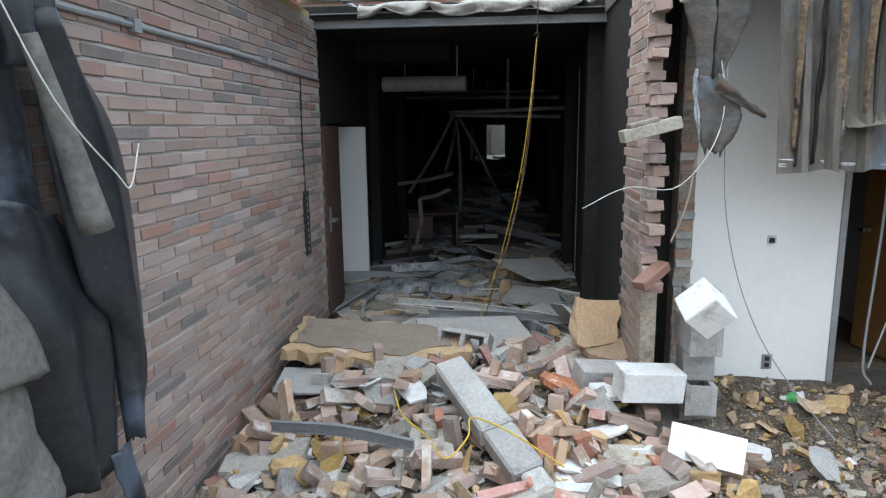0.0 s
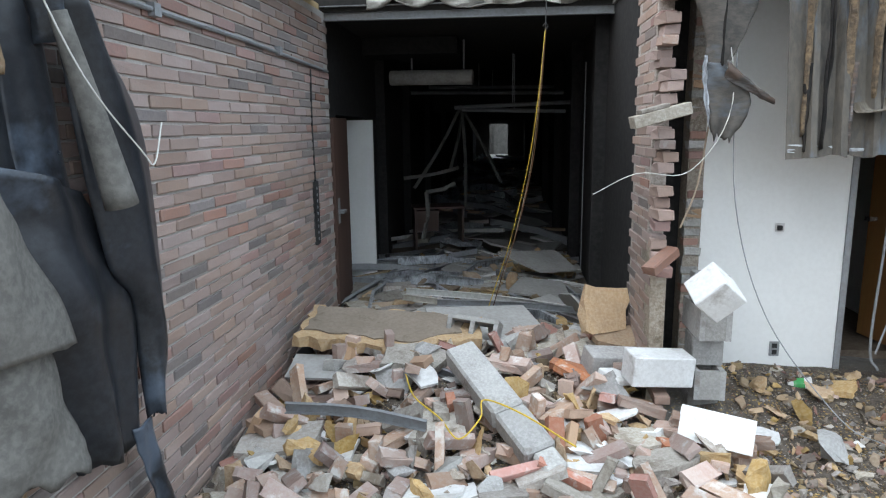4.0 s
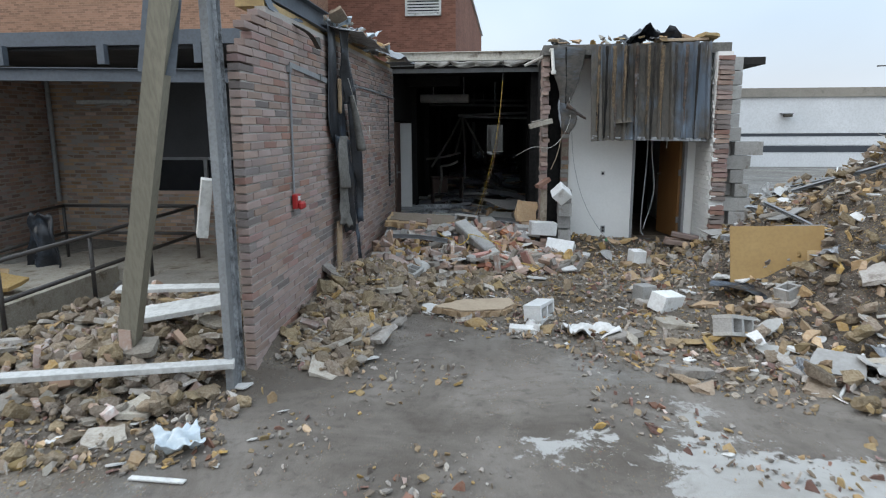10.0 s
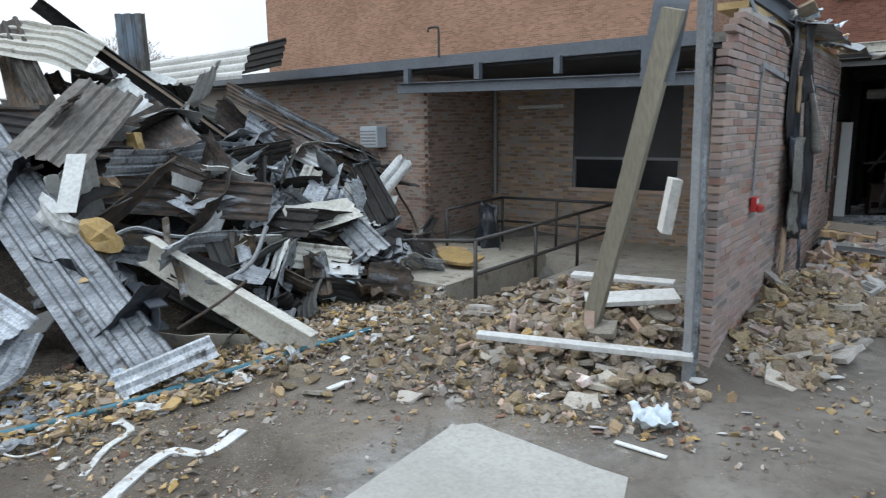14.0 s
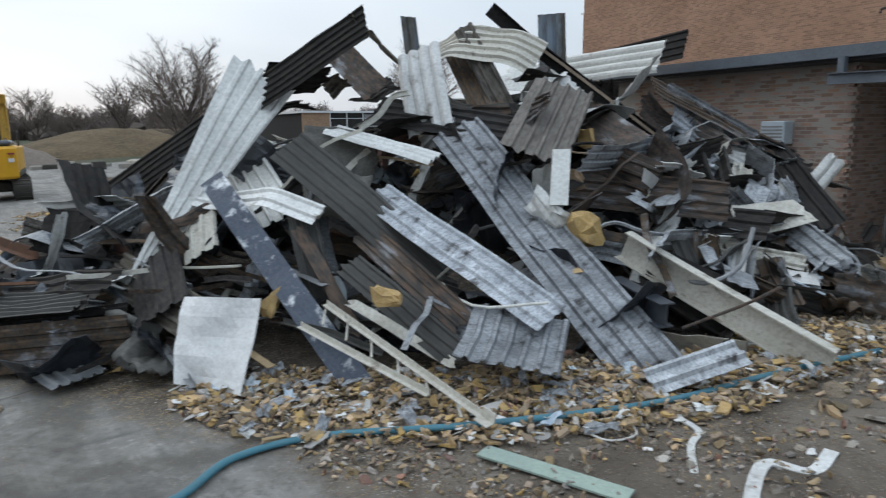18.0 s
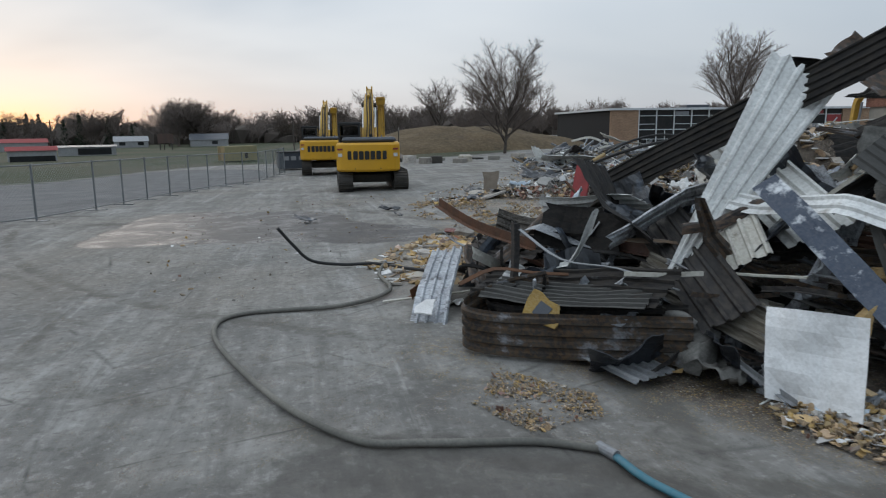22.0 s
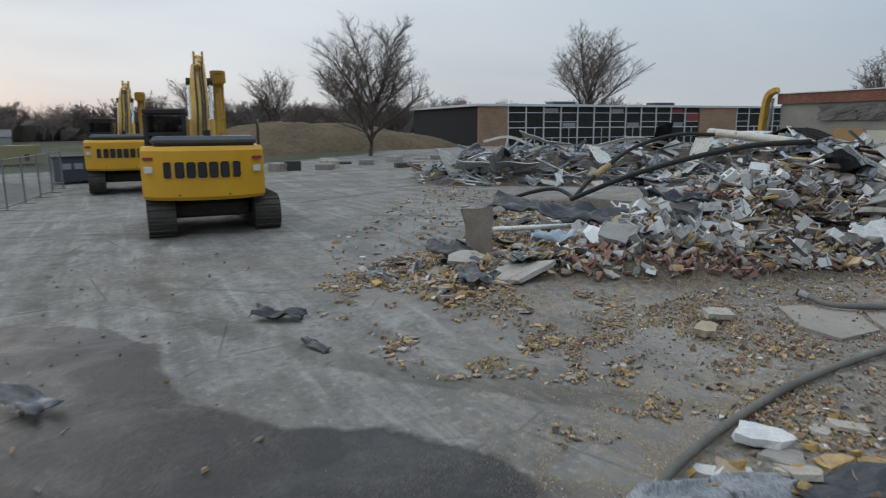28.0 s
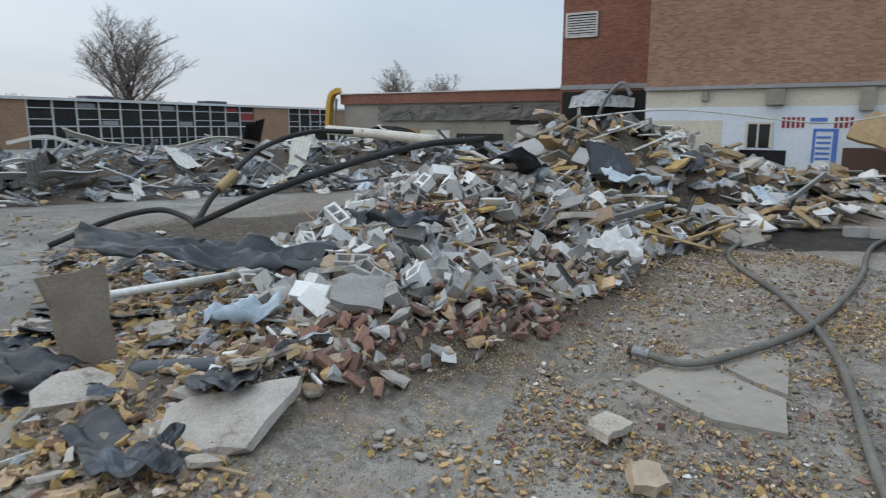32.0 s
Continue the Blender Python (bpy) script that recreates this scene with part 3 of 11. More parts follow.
def ribbed(name, length, width, mat, kind="deck", pitch=0.15, amp=0.038, bend=(), twist=0.0, crumple=0.0, nl=10, seed=0, thick=0.004, ragged=0.0, tip=1.0):
    """A ribbed sheet along x, ribs across y. bend: (where 0..1, degrees) kinks; crumple: random dents in metres."""
    rs = random.Random(seed)
    npz = max(1, round(width / pitch))
    ys, hs = [], []
    for i in range(npz):
        for f, h in RIB[kind][:-1]:
            ys.append((i + f) * pitch - width / 2)
            hs.append(h * amp)
    ys.append(npz * pitch - width / 2)
    hs.append(0.0)
    off = Vector((rs.uniform(0, 50), rs.uniform(0, 50), 0))
    x, z, ang, grid = 0.0, 0.0, 0.0, []
    for i in range(nl + 1):
        s = i / nl
        if i:
            ang = sum(d * min(1, max(0, (s - w + 0.06) / 0.12)) for w, d in bend)
            x += length / nl * math.cos(radians(ang))
            z += length / nl * math.sin(radians(ang))
        tw = radians(twist * s)
        row = []
        for y, h in zip(ys, hs):
            y *= 1 - (1 - tip) * s
            dz = 0.0
            e = 0.0
            if crumple:
                dz = crumple * (noise.noise(Vector((s * length * 1.3, y * 1.7, 0)) + off) + 0.5 * noise.noise(Vector((s * length * 4, y * 5, 3)) + off))
            if ragged and i in (0, nl):
                e = ragged * (rs.random() - 0.5)
            hh = h + dz
            row.append(Vector((x + e * math.cos(radians(ang)) - hh * math.sin(radians(ang)), y * math.cos(tw), z + y * math.sin(tw) + hh * math.cos(radians(ang)))))
        grid.append(row)
    return shell(name, grid, thick, mat)


def along(p, q, roll=0.0):
    """A pose at p whose x axis runs to q; roll: degrees about it, 0 with y level."""
    p, q = Vector(p), Vector(q)
    x = (q - p).normalized()
    y = Vector((0, 0, 1)).cross(x)
    y = y.normalized() if y.length > 1e-4 else Vector((0, 1, 0))
    m = Matrix((x, y, x.cross(y))).transposed().to_4x4()
    return Matrix.Translation(p) @ m @ pose(0, 0, 0, roll)


def rock(name, mat, seed, sx, sy, sz, n=11, rough=0.0):
    """A broken lump: the hull of a few points; rough: pits and bumps of the broken faces, in metres."""
    rs = random.Random(seed)
    bm = bmesh.new()
    for _ in range(n):
        v = Vector((rs.uniform(-1, 1), rs.uniform(-1, 1), rs.uniform(-1, 1)))
        v = v / max(abs(v.x), abs(v.y), abs(v.z)) * rs.uniform(0.72, 1)
        bm.verts.new((v.x * sx / 2, v.y * sy / 2, v.z * sz / 2))
    bmesh.ops.convex_hull(bm, input=bm.verts)
    bmesh.ops.delete(bm, geom=[v for v in bm.verts if not v.link_faces], context="VERTS")
    if rough:
        bmesh.ops.subdivide_edges(bm, edges=bm.edges[:], cuts=1)
        bmesh.ops.triangulate(bm, faces=bm.faces[:])
        off = Vector((seed * 3.7, seed * 1.3, 0))
        for v in bm.verts:
            v.co += Vector([noise.noise(v.co * 17 + off + Vector((k * 31, 0, 0))) for k in range(3)]) * rough
            v.co *= 1 + 0.22 * noise.noise(v.co * 9 + off)
    return to_mesh(name, bm, mat)


def plate(name, mat, seed, w, d, t, n=7):
    """A broken slab: a rectangle with snapped corners and ragged edges, with thickness."""
    rs = random.Random(seed)
    poly = [(-w / 2, -d / 2), (w / 2, -d / 2), (w / 2, d / 2), (-w / 2, d / 2)]
    for i in range(rs.choice((2, 3, 3))):
        a = rs.uniform(0, 2 * math.pi)
        c, s = math.cos(a), math.sin(a)
        lim = rs.uniform(0.52, 0.82) * (abs(c) * w + abs(s) * d) / 2
        kept = []
        for (x0, y0), (x1, y1) in zip(poly, poly[1:] + poly[:1]):
            f0, f1 = x0 * c + y0 * s - lim, x1 * c + y1 * s - lim
            if f0 <= 0:
                kept.append((x0, y0))
            if f0 * f1 < 0:
                k = f0 / (f0 - f1)
                kept.append((x0 + (x1 - x0) * k, y0 + (y1 - y0) * k))
        poly = kept
    step = 2.4 * (w + d) / (2 * n)
    outline = []
    for (x0, y0), (x1, y1) in zip(poly, poly[1:] + poly[:1]):
        L = math.hypot(x1 - x0, y1 - y0)
        m = max(1, round(L / step))
        for j in range(m):
            k = (j + (rs.uniform(-0.3, 0.3) if j else 0)) / m
            o = rs.uniform(-0.05, 0.03) * min(w, d) if j else 0.0
            outline.append((x0 + (x1 - x0) * k + (y1 - y0) / max(L, 1e-6) * o, y0 + (y1 - y0) * k - (x1 - x0) / max(L, 1e-6) * o))
    n = len(outline)
    bm = bmesh.new()
    loops = []
    for z in (-t / 2, t / 2):
        loops.append([bm.verts.new((x + rs.uniform(-1, 1) * t * 0.25, y + rs.uniform(-1, 1) * t * 0.25, z + rs.uniform(-0.1, 0.1) * t)) for x, y in outline])
    bm.faces.new(loops[0][::-1])
    bm.faces.new(loops[1])
    for i in range(n):
        bm.faces.new((loops[0][i], loops[0][(i + 1) % n], loops[1][(i + 1) % n], loops[1][i]))
    return to_mesh(name, bm, mat)


def brick_mesh(name, mat, w=0.190, d=0.092, h=0.0545, seed=0, chip=0.006):
    rs = random.Random(seed)
    bm = boxes((-w / 2, -d / 2, -h / 2, w / 2, d / 2, h / 2))
    bmesh.ops.bevel(bm, geom=list(bm.edges), offset=0.004, segments=1, affect="EDGES")
    for v in bm.verts:
        v.co += Vector([rs.uniform(-chip, chip) * 0.5 for _ in range(3)])
    return to_mesh(name, bm, mat)


def cmu_mesh(name, mat, half=False, hollow=True):
    w = 0.19 if half else 0.39
    bm = bmesh.new()
    x = w / 2
    if hollow:
        box(bm, -x, -0.095, -0.095, x, -0.062, 0.095)
        box(bm, -x, 0.062, -0.095, x, 0.095, 0.095)
        webs = ((-x + 0.003, -x + 0.035), (x - 0.035, x - 0.003)) + (() if half else ((-0.018, 0.018),))
        for a, b in webs:
            box(bm, a, -0.062, -0.092, b, 0.062, 0.092)
    else:
        box(bm, -x, -0.095, -0.095, x, 0.095, 0.095, bev=0.006)
    return to_mesh(name, bm, mat)


def broken_cmu(name, mat, seed):
    """A hollow block snapped off along a slanting break."""
    rs = random.Random(seed)
    me = cmu_mesh(name, mat)
    bm = bmesh.new()
    bm.from_mesh(me)
    for x, n in ((rs.uniform(0.0, 0.12), (1, rs.uniform(-0.5, 0.5), rs.uniform(-0.7, 0.7))), (rs.uniform(0.02, 0.07), (rs.uniform(-0.4, 0.4), 0.3, 1))):
        bmesh.ops.bisect_plane(bm, geom=bm.verts[:] + bm.edges[:] + bm.faces[:], plane_co=(x, 0, 0) if n[0] == 1 else (0, 0, x), plane_no=n, clear_outer=True)
        bmesh.ops.holes_fill(bm, edges=bm.edges[:])
    return to_mesh(name, bm, mat)


def joined(name, metas, label, category, mats=None, parent=None, kind="stuff"):
    """One object out of many placed copies: metas is a list of (mesh, matrix)."""
    cache, vs, fs, ms, o = {}, [], [], [], 0
    slots = []
    for me, m in metas:
        if me not in cache:
            co = np.empty(len(me.vertices) * 3)
            me.vertices.foreach_get("co", co)
            cache[me] = (co.reshape(-1, 3), [tuple(p.vertices) for p in me.polygons])
            if me.materials[0] not in slots:
                slots.append(me.materials[0])
        co, pf = cache[me]
        r = np.array(m)
        vs.append(co @ r[:3, :3].T + r[:3, 3])
        fs += [tuple(i + o for i in f) for f in pf]
        ms += [slots.index(me.materials[0])] * len(pf)
        o += len(co)
    me = bpy.data.meshes.new(name)
    me.from_pydata(np.concatenate(vs).tolist(), [], fs)
    for s in slots:
        me.materials.append(s)
    me.polygons.foreach_set("material_index", ms)
    me.update()
    return put(name, me, parent=parent, label=label, category=category, kind=kind)


def tumble(rs, x, y, z, tilt=180.0, s=1.0):
    m = pose(x, y, z, rs.uniform(-tilt, tilt), rs.uniform(-tilt, tilt), rs.uniform(0, 360))
    return m @ Matrix.Scale(s, 4)


# ---- the lie of the land ----
AX = 5.4
SITE = pose(-1.8, -0.75, 0, 0, 0, -AX)


def site(a, b, z=0.0):
    return SITE @ Vector((a, b, z))


def unsite(x, y):
    return SITE.inverted() @ Vector((x, y, 0))


def fall(x, y):
    k = min(1, max(0, (math.hypot(x + 10, y + 8) - 58) / 45))
    w = min(1, max(0, (8 - y) / 16))
    x, y = min(max(x, -45), 5), min(max(y, -12), 12)
    return 0.1723 + 0.01346 * x + 0.01968 * y - 2.0 * k * k * (3 - 2 * k) * w * w * (3 - 2 * w)


def bell(x, y, cx, cy, rx, ry, turn=0.0):
    c, s = math.cos(radians(turn)), math.sin(radians(turn))
    dx, dy = x - cx, y - cy
    u, v = (dx * c + dy * s) / rx, (-dx * s + dy * c) / ry
    d = u * u + v * v
    return max(0.0, 1 - d) ** 1.3 if d < 1 else 0.0


MOUNDS = [  # x, y, radius along, radius across, turn, height
    (7.2, 2.6, 4.6, 4.2, 60, 1.75), (4.6, 1.2, 2.0, 2.6, 30, 0.35),
    (0.2, 4.2, 2.0, 1.5, 0, 0.26), (2.3, 4.35, 1.25, 0.9, -5, 0.17), (-1.25, 1.2, 0.85, 2.0, -5, 0.40), (-2.6, -0.35, 1.2, 0.9, 10, 0.36), (-3.2, 0.7, 1.3, 1.0, 0, 0.30),
    (-4.3, 4.3, 3.0, 2.6, 0, -0.28), (-4.84, 2.15, 1.75, 0.62, 84.6, -2.0), (-11.5, -2.0, 5.2, 3.8, 55, 1.3), (-25.6, -1.0, 5.8, 2.6, 100, 0.75), (-26.5, 4.5, 5.5, 3.4, 80, 1.25), (-25.3, 10.5, 4.6, 4.4, 0, 2.3),
    (-44, 10.5, 9, 4.5, 65, 1.3), (-36, 17, 9, 5, 20, 1.5), (-33.5, 3.0, 4, 1.6, 40, 0.3), (-20.5, 13, 5, 3, 0, 0.7), (-17.6, -4.4, 2.2, 1.3, 120, 0.12)]


def land(x, y):
    z = fall(x, y)
    for cx, cy, rx, ry, tn, h in MOUNDS:
        k = bell(x, y, cx, cy, rx, ry, tn)
        if k > 0:
            z += k * h * (0.8 + 0.35 * noise.noise(Vector((x * 0.9, y * 0.9, 1.7))) + 0.25 * noise.noise(Vector((x * 2.6, y * 2.6, 5.1))))
    return z + 0.02 * noise.noise(Vector((x * 0.5, y * 0.5, 0))) + 0.012 * noise.noise(Vector((x * 2.1, y * 2.1, 9)))


def axis_steps(lo, hi, step, far):
    v, s, a = [lo], step, lo
    while a > -far:
        s *= 1.35
        a -= s
        v.insert(0, a)
    n = round((hi - lo) / step)
    v += [lo + (hi - lo) * (i + 1) / n for i in range(n)]
    s, a = step, hi
    while a < far:
        s *= 1.35
        a += s
        v.append(a)
    return v


def poly_sd(x, y, pts):
    """Signed distance to a polygon, positive inside, for arrays."""
    d = np.full(x.shape, 1e9)
    ins = np.zeros(x.shape, bool)
    for (ax, ay), (bx, by) in zip(pts, pts[1:] + pts[:1]):
        ex, ey = bx - ax, by - ay
        t = np.clip(((x - ax) * ex + (y - ay) * ey) / (ex * ex + ey * ey), 0, 1)
        d = np.minimum(d, np.hypot(x - ax - t * ex, y - ay - t * ey))
        if ey != 0:
            ins ^= ((ay > y) != (by > y)) & (x < (bx - ax) * (y - ay) / ey + ax)
    return np.where(ins, d, -d)


AREAS = {
    "wet": [[(-28.2, -15.5), (-28.4, -14), (-27.6, -11.6), (-27.4, -10.9), (-26.7, -9.75), (-25.5, -9.15), (-24.7, -9.25), (-23.6, -9.1), (-22.9, -8.7), (-22.4, -8.3), (-22.0, -7.6), (-21.4, -7.1), (-20.3, -7.0), (-19.6, -7.2), (-19.1, -8.1), (-19.2, -9.2), (-20.1, -10.3), (-20.7, -11.9), (-21, -16)],
            [(-24.2, 5.2), (-21.5, 5.0), (-19.5, 5.6), (-19.2, 7.6), (-21.8, 8.2), (-24.0, 7.0)]],
    "damp": [[(-6.0, -10.9), (-8.5, -10.9), (-8.9, -10.65), (-9.15, -10.2), (-9.0, -9.5), (-8.8, -8.6), (-8.2, -8.3), (-7.3, -7.3), (-5.5, -6.2), (-4, -7)]],
    "mud": [[(-2.4, -2.4), (-3.3, -2.6), (-3.6, -4.4), (-5.5, -6.0), (-7.6, -6.4), (-9.8, -7.2), (-11, -3), (-8, 3.4), (-2, 1), (-1.6, 3), (1, 3), (5, 4.6), (12, 5), (12, -3), (4.6, -1.6), (2.0, -1.3), (1.2, -0.2), (0.2, 0.4), (-1.0, -0.5)]],
    "grit": [[(-27, -6.2), (-24.5, -5.6), (-21.8, -4.6), (-19, -7.2), (-14, -6.5), (-13, 2), (-16, 20), (-34, 20), (-36, 2), (-31, -1)],
             [(-16.8, -9.2), (-14.2, -9), (-14, -7.5), (-18, -6), (-19, -8)]],
    "grass": [[(-40, -60), (-47, -34), (-49.7, -26), (-61, -22), (-67.6, -18.4), (-72, -10), (-64, -3), (-75, 14), (-400, 60), (-1500, 600), (-1500, -1500), (600, -1500), (200, -200), (-30, -90)]],
    "lot": [[(-22, -23.5), (-26.6, -19.9), (-30.6, -18.6), (-38.8, -16.5), (-45.1, -13.6), (-54, -12.2), (-60, -14), (-61, -21), (-50, -26), (-46, -34), (-34, -44)]],
    "slab": [[(0.37, -1.92), (0.54, -1.78), (0.9, -1.76), (0.9, -2.03), (0.58, -2.14), (0.35, -2.08)], [(1.52, -1.34), (1.68, -1.33), (1.66, -1.84), (1.95, -2.22), (2.2, -2.15), (2.6, -2.15), (2.4, -2.8), (1.15, -2.7), (1.25, -1.95)]],
    "fore": [[(-1.9, -1.2), (-1.2, 0.2), (-0.7, 0.9), (0.6, 0.2), (0.9, -1.0), (2.2, -1.2), (3.4, -2.2), (3.4, -6), (-1, -6.5), (-3.4, -5.0), (-2.0, -2.4)]],
    "soil": [[(1.4, 2.9), (3.2, 2.3), (4.4, 3.0), (4.4, 4.7), (1.6, 4.6)], [(-25.0, -4.6), (-23.6, -2.6), (-23.0, 0.5), (-22.6, 3.6), (-19.8, 7.8), (-18.5, 11.5), (-20, 15), (-30, 15), (-33.5, 2), (-32.5, 0.2), (-28, -3.4)], [(2.8, -0.6), (3.4, -2.6), (6, -4), (12, -2), (12, 7), (5.2, 6.6), (3.9, 4.0), (3.4, 2.0)],
             [(-5.3, -0.4), (-5.5, -3.2), (-6.3, -4.9), (-8.0, -6.4), (-10.2, -7.9), (-13, -8.2), (-16.2, -7), (-15, 1.5), (-8, 3.2), (-5.6, 1.2)], [(-46.5, 2.8), (-42, 3.4), (-39, 7), (-33, 12), (-31, 20), (-44, 26), (-52, 16)], [(-4.2, -1.0), (-2.2, -1.4), (-1.9, 0.8), (-4.4, 0.8)], [(-1.5, 3.0), (1.2, 3.2), (1.4, 5.4), (-1.2, 5.4)]],
    "ochre": [[(-27.2, -5.6), (-24.5, -5.6), (-22.9, -3.2), (-21.9, 1.5), (-20.6, 5.0), (-21.8, 5.4), (-23.2, 2.0), (-24.2, -2.6), (-27, -4)], [(-22.6, -6.2), (-20.6, -7.2), (-18.6, -7.9), (-15.0, -7.8), (-14.4, -6), (-18, -4.5), (-19.4, 0.5), (-20.4, -2.0), (-21.6, -4.2)], [(-10.2, -8.0), (-8.6, -6.9), (-6.9, -5.7), (-5.7, -4.2), (-5.0, -2.0), (-4.6, 0.2), (-6, -0.5), (-6.4, -4), (-9, -6)], [(-11.2, -9.3), (-10.2, -9.0), (-10.6, -8.5), (-11.6, -8.8)], [(-0.9, 2.8), (0.6, 1.2), (2.9, 3.4), (4.4, 2.0), (3.6, -1.6), (5.5, -2), (6, 4), (1.5, 4.2)]],
}
gx, gy = axis_steps(-36.0, 9.0, 0.22, 2500), axis_steps(-13.0, 15.0, 0.22, 2500)
gv = [(x, y, land(x, y)) for y in gy for x in gx]
gw = len(gx)
gf = [(j * gw + i, j * gw + i + 1, (j + 1) * gw + i + 1, (j + 1) * gw + i) for j in range(len(gy) - 1) for i in range(gw - 1)]


def ground_material():
    m = bpy.data.materials.new("yard_ground")
    m.use_nodes = True
    t = m.node_tree
    b = t.nodes["Principled BSDF"]
    pos = t.nodes.new("ShaderNodeTexCoord").outputs["Object"]

    def noi(s, d=6.0, r=0.6, dist=0.0):
        n = t.nodes.new("ShaderNodeTexNoise")
        n.inputs["Scale"].default_value, n.inputs["Detail"].default_value, n.inputs["Roughness"].default_value, n.inputs["Distortion"].default_value = s, d, r, dist
        t.links.new(pos, n.inputs["Vector"])
        return n.outputs[0]

    def mth(op, a, bb, clamp=False):
        n = t.nodes.new("ShaderNodeMath")
        n.operation, n.use_clamp = op, clamp
        for i, v in enumerate((a, bb)):
            if isinstance(v, (int, float)):
                n.inputs[i].default_value = v
            else:
                t.links.new(v, n.inputs[i])
        return n.outputs[0]

    def step(v, lo, gain):
        return mth("MULTIPLY", mth("SUBTRACT", v, lo), gain, True)

    def mix(f, a, bb):
        n = t.nodes.new("ShaderNodeMix")
        n.data_type = "RGBA"
        for s, v in ((0, f), (6, a), (7, bb)):
            if isinstance(v, tuple):
                n.inputs[s].default_value = (*v, 1)
            elif isinstance(v, (int, float)):
                n.inputs[s].default_value = v
            else:
                t.links.new(v, n.inputs[s])
        return n.outputs[2]

    def area(name, wob, gain):
        a = t.nodes.new("ShaderNodeAttribute")
        a.attribute_name = name
        w = mth("MULTIPLY", mth("SUBTRACT", edge, 0.5), wob)
        return mth("ADD", mth("MULTIPLY", mth("ADD", a.outputs["Fac"], w), gain), 0.5, True)

    def vor(scale, feature="F1", out=1):
        n = t.nodes.new("ShaderNodeTexVoronoi")
        n.feature = feature
        n.inputs["Scale"].default_value = scale
        t.links.new(pos, n.inputs["Vector"])
        return n.outputs[out]

    def ramp(v, stops):
        n = t.nodes.new("ShaderNodeValToRGB")
        n.color_ramp.interpolation = "CONSTANT"
        e = n.color_ramp.elements
        e[0].position, e[0].color = stops[0][0], (*stops[0][1], 1)
        e[1].position, e[1].color = stops[1][0], (*stops[1][1], 1)
        for p, col in stops[2:]:
            e.new(p).color = (*col, 1)
        t.links.new(v, n.inputs[0])
        return n.outputs[0]

    def split(col):
        n = t.nodes.new("ShaderNodeSeparateColor")
        t.links.new(col, n.inputs[0])
        return n.outputs

    edge = noi(1.1, 8, 0.62)
    big, mid, fine, grit = noi(0.16), noi(0.9, 8, 0.65, 0.6), noi(9.0, 8, 0.7), noi(70.0, 3, 0.6)
    stain, patch = noi(0.35, 9, 0.68, 1.4), noi(2.6, 8, 0.7, 0.8)
    # pebbles: one colour a cell, rounded by the distance from its middle
    cellc, celld = split(vor(34.0)), vor(34.0, "F1", 0)
    cell2, cell2d = split(vor(85.0)), vor(85.0, "F1", 0)
    stones = ((0.0, (0.13, 0.105, 0.08)), (0.22, (0.20, 0.165, 0.125)), (0.42, (0.10, 0.085, 0.07)), (0.58, (0.28, 0.25, 0.21)), (0.74, (0.30, 0.215, 0.10)), (0.88, (0.42, 0.40, 0.37)), (0.95, (0.26, 0.11, 0.08)))
    peb = ramp(cellc[0], stones)
    peb2 = ramp(cell2[1], stones)
    on1 = mth("MULTIPLY", step(cellc[1], 0.52, 30), step(mth("SUBTRACT", 0.5, celld), 0.08, 9))
    on2 = mth("MULTIPLY", step(cell2[0], 0.40, 30), step(mth("SUBTRACT", 0.5, cell2d), 0.05, 9))
    # long scuffs along the yard and arcs left by tracks
    mp = t.nodes.new("ShaderNodeMapping")
    mp.inputs["Rotation"].default_value = (0, 0, radians(14))
    mp.inputs["Scale"].default_value = (0.16, 2.2, 1)
    t.links.new(pos, mp.inputs[0])
    scuff = t.nodes.new("ShaderNodeTexNoise")
    scuff.inputs["Scale"].default_value, scuff.inputs["Detail"].default_value, scuff.inputs["Roughness"].default_value, scuff.inputs["Distortion"].default_value = 1.0, 9, 0.68, 0.5
    t.links.new(mp.outputs[0], scuff.inputs["Vector"])
    scuff = scuff.outputs[0]
    sp = t.nodes.new("ShaderNodeSeparateXYZ")
    t.links.new(pos, sp.inputs[0])

    def arc(cx, cy, freq, wob):
        r = mth("SQRT", mth("ADD", mth("POWER", mth("ABSOLUTE", mth("SUBTRACT", sp.outputs[0], cx), 0.0), 2.0), mth("POWER", mth("ABSOLUTE", mth("SUBTRACT", sp.outputs[1], cy), 0.0), 2.0)), 0.0)
        n = t.nodes.new("ShaderNodeTexNoise")
        n.noise_dimensions = "1D"
        n.inputs["Scale"].default_value, n.inputs["Detail"].default_value = freq, 3.0
        t.links.new(mth("ADD", r, mth("MULTIPLY", patch, wob)), n.inputs["W"])
        return n.outputs[0]

    arcs = mth("MAXIMUM", step(arc(-30.0, 3.0, 1.1, 0.5), 0.60, 9), step(arc(-12.0, -22.0, 0.9, 0.5), 0.61, 9))
    con = mix(step(mid, 0.36, 3.2), (0.158, 0.153, 0.143), (0.295, 0.284, 0.264))
    con = mix(mth("MULTIPLY", step(scuff, 0.50, 7), 0.6), con, (0.13, 0.124, 0.115))
    con = mix(mth("MULTIPLY", step(mth("SUBTRACT", 1.0, scuff), 0.54, 9), 0.55), con, (0.39, 0.38, 0.36))
    con = mix(mth("MULTIPLY", step(big, 0.48, 5), 0.65), con, (0.19, 0.168, 0.14))
    con = mix(mth("MULTIPLY", step(stain, 0.52, 7), 0.6), con, (0.115, 0.108, 0.10))
    con = mix(mth("MULTIPLY", step(patch, 0.60, 9), 0.55), con, (0.37, 0.355, 0.33))
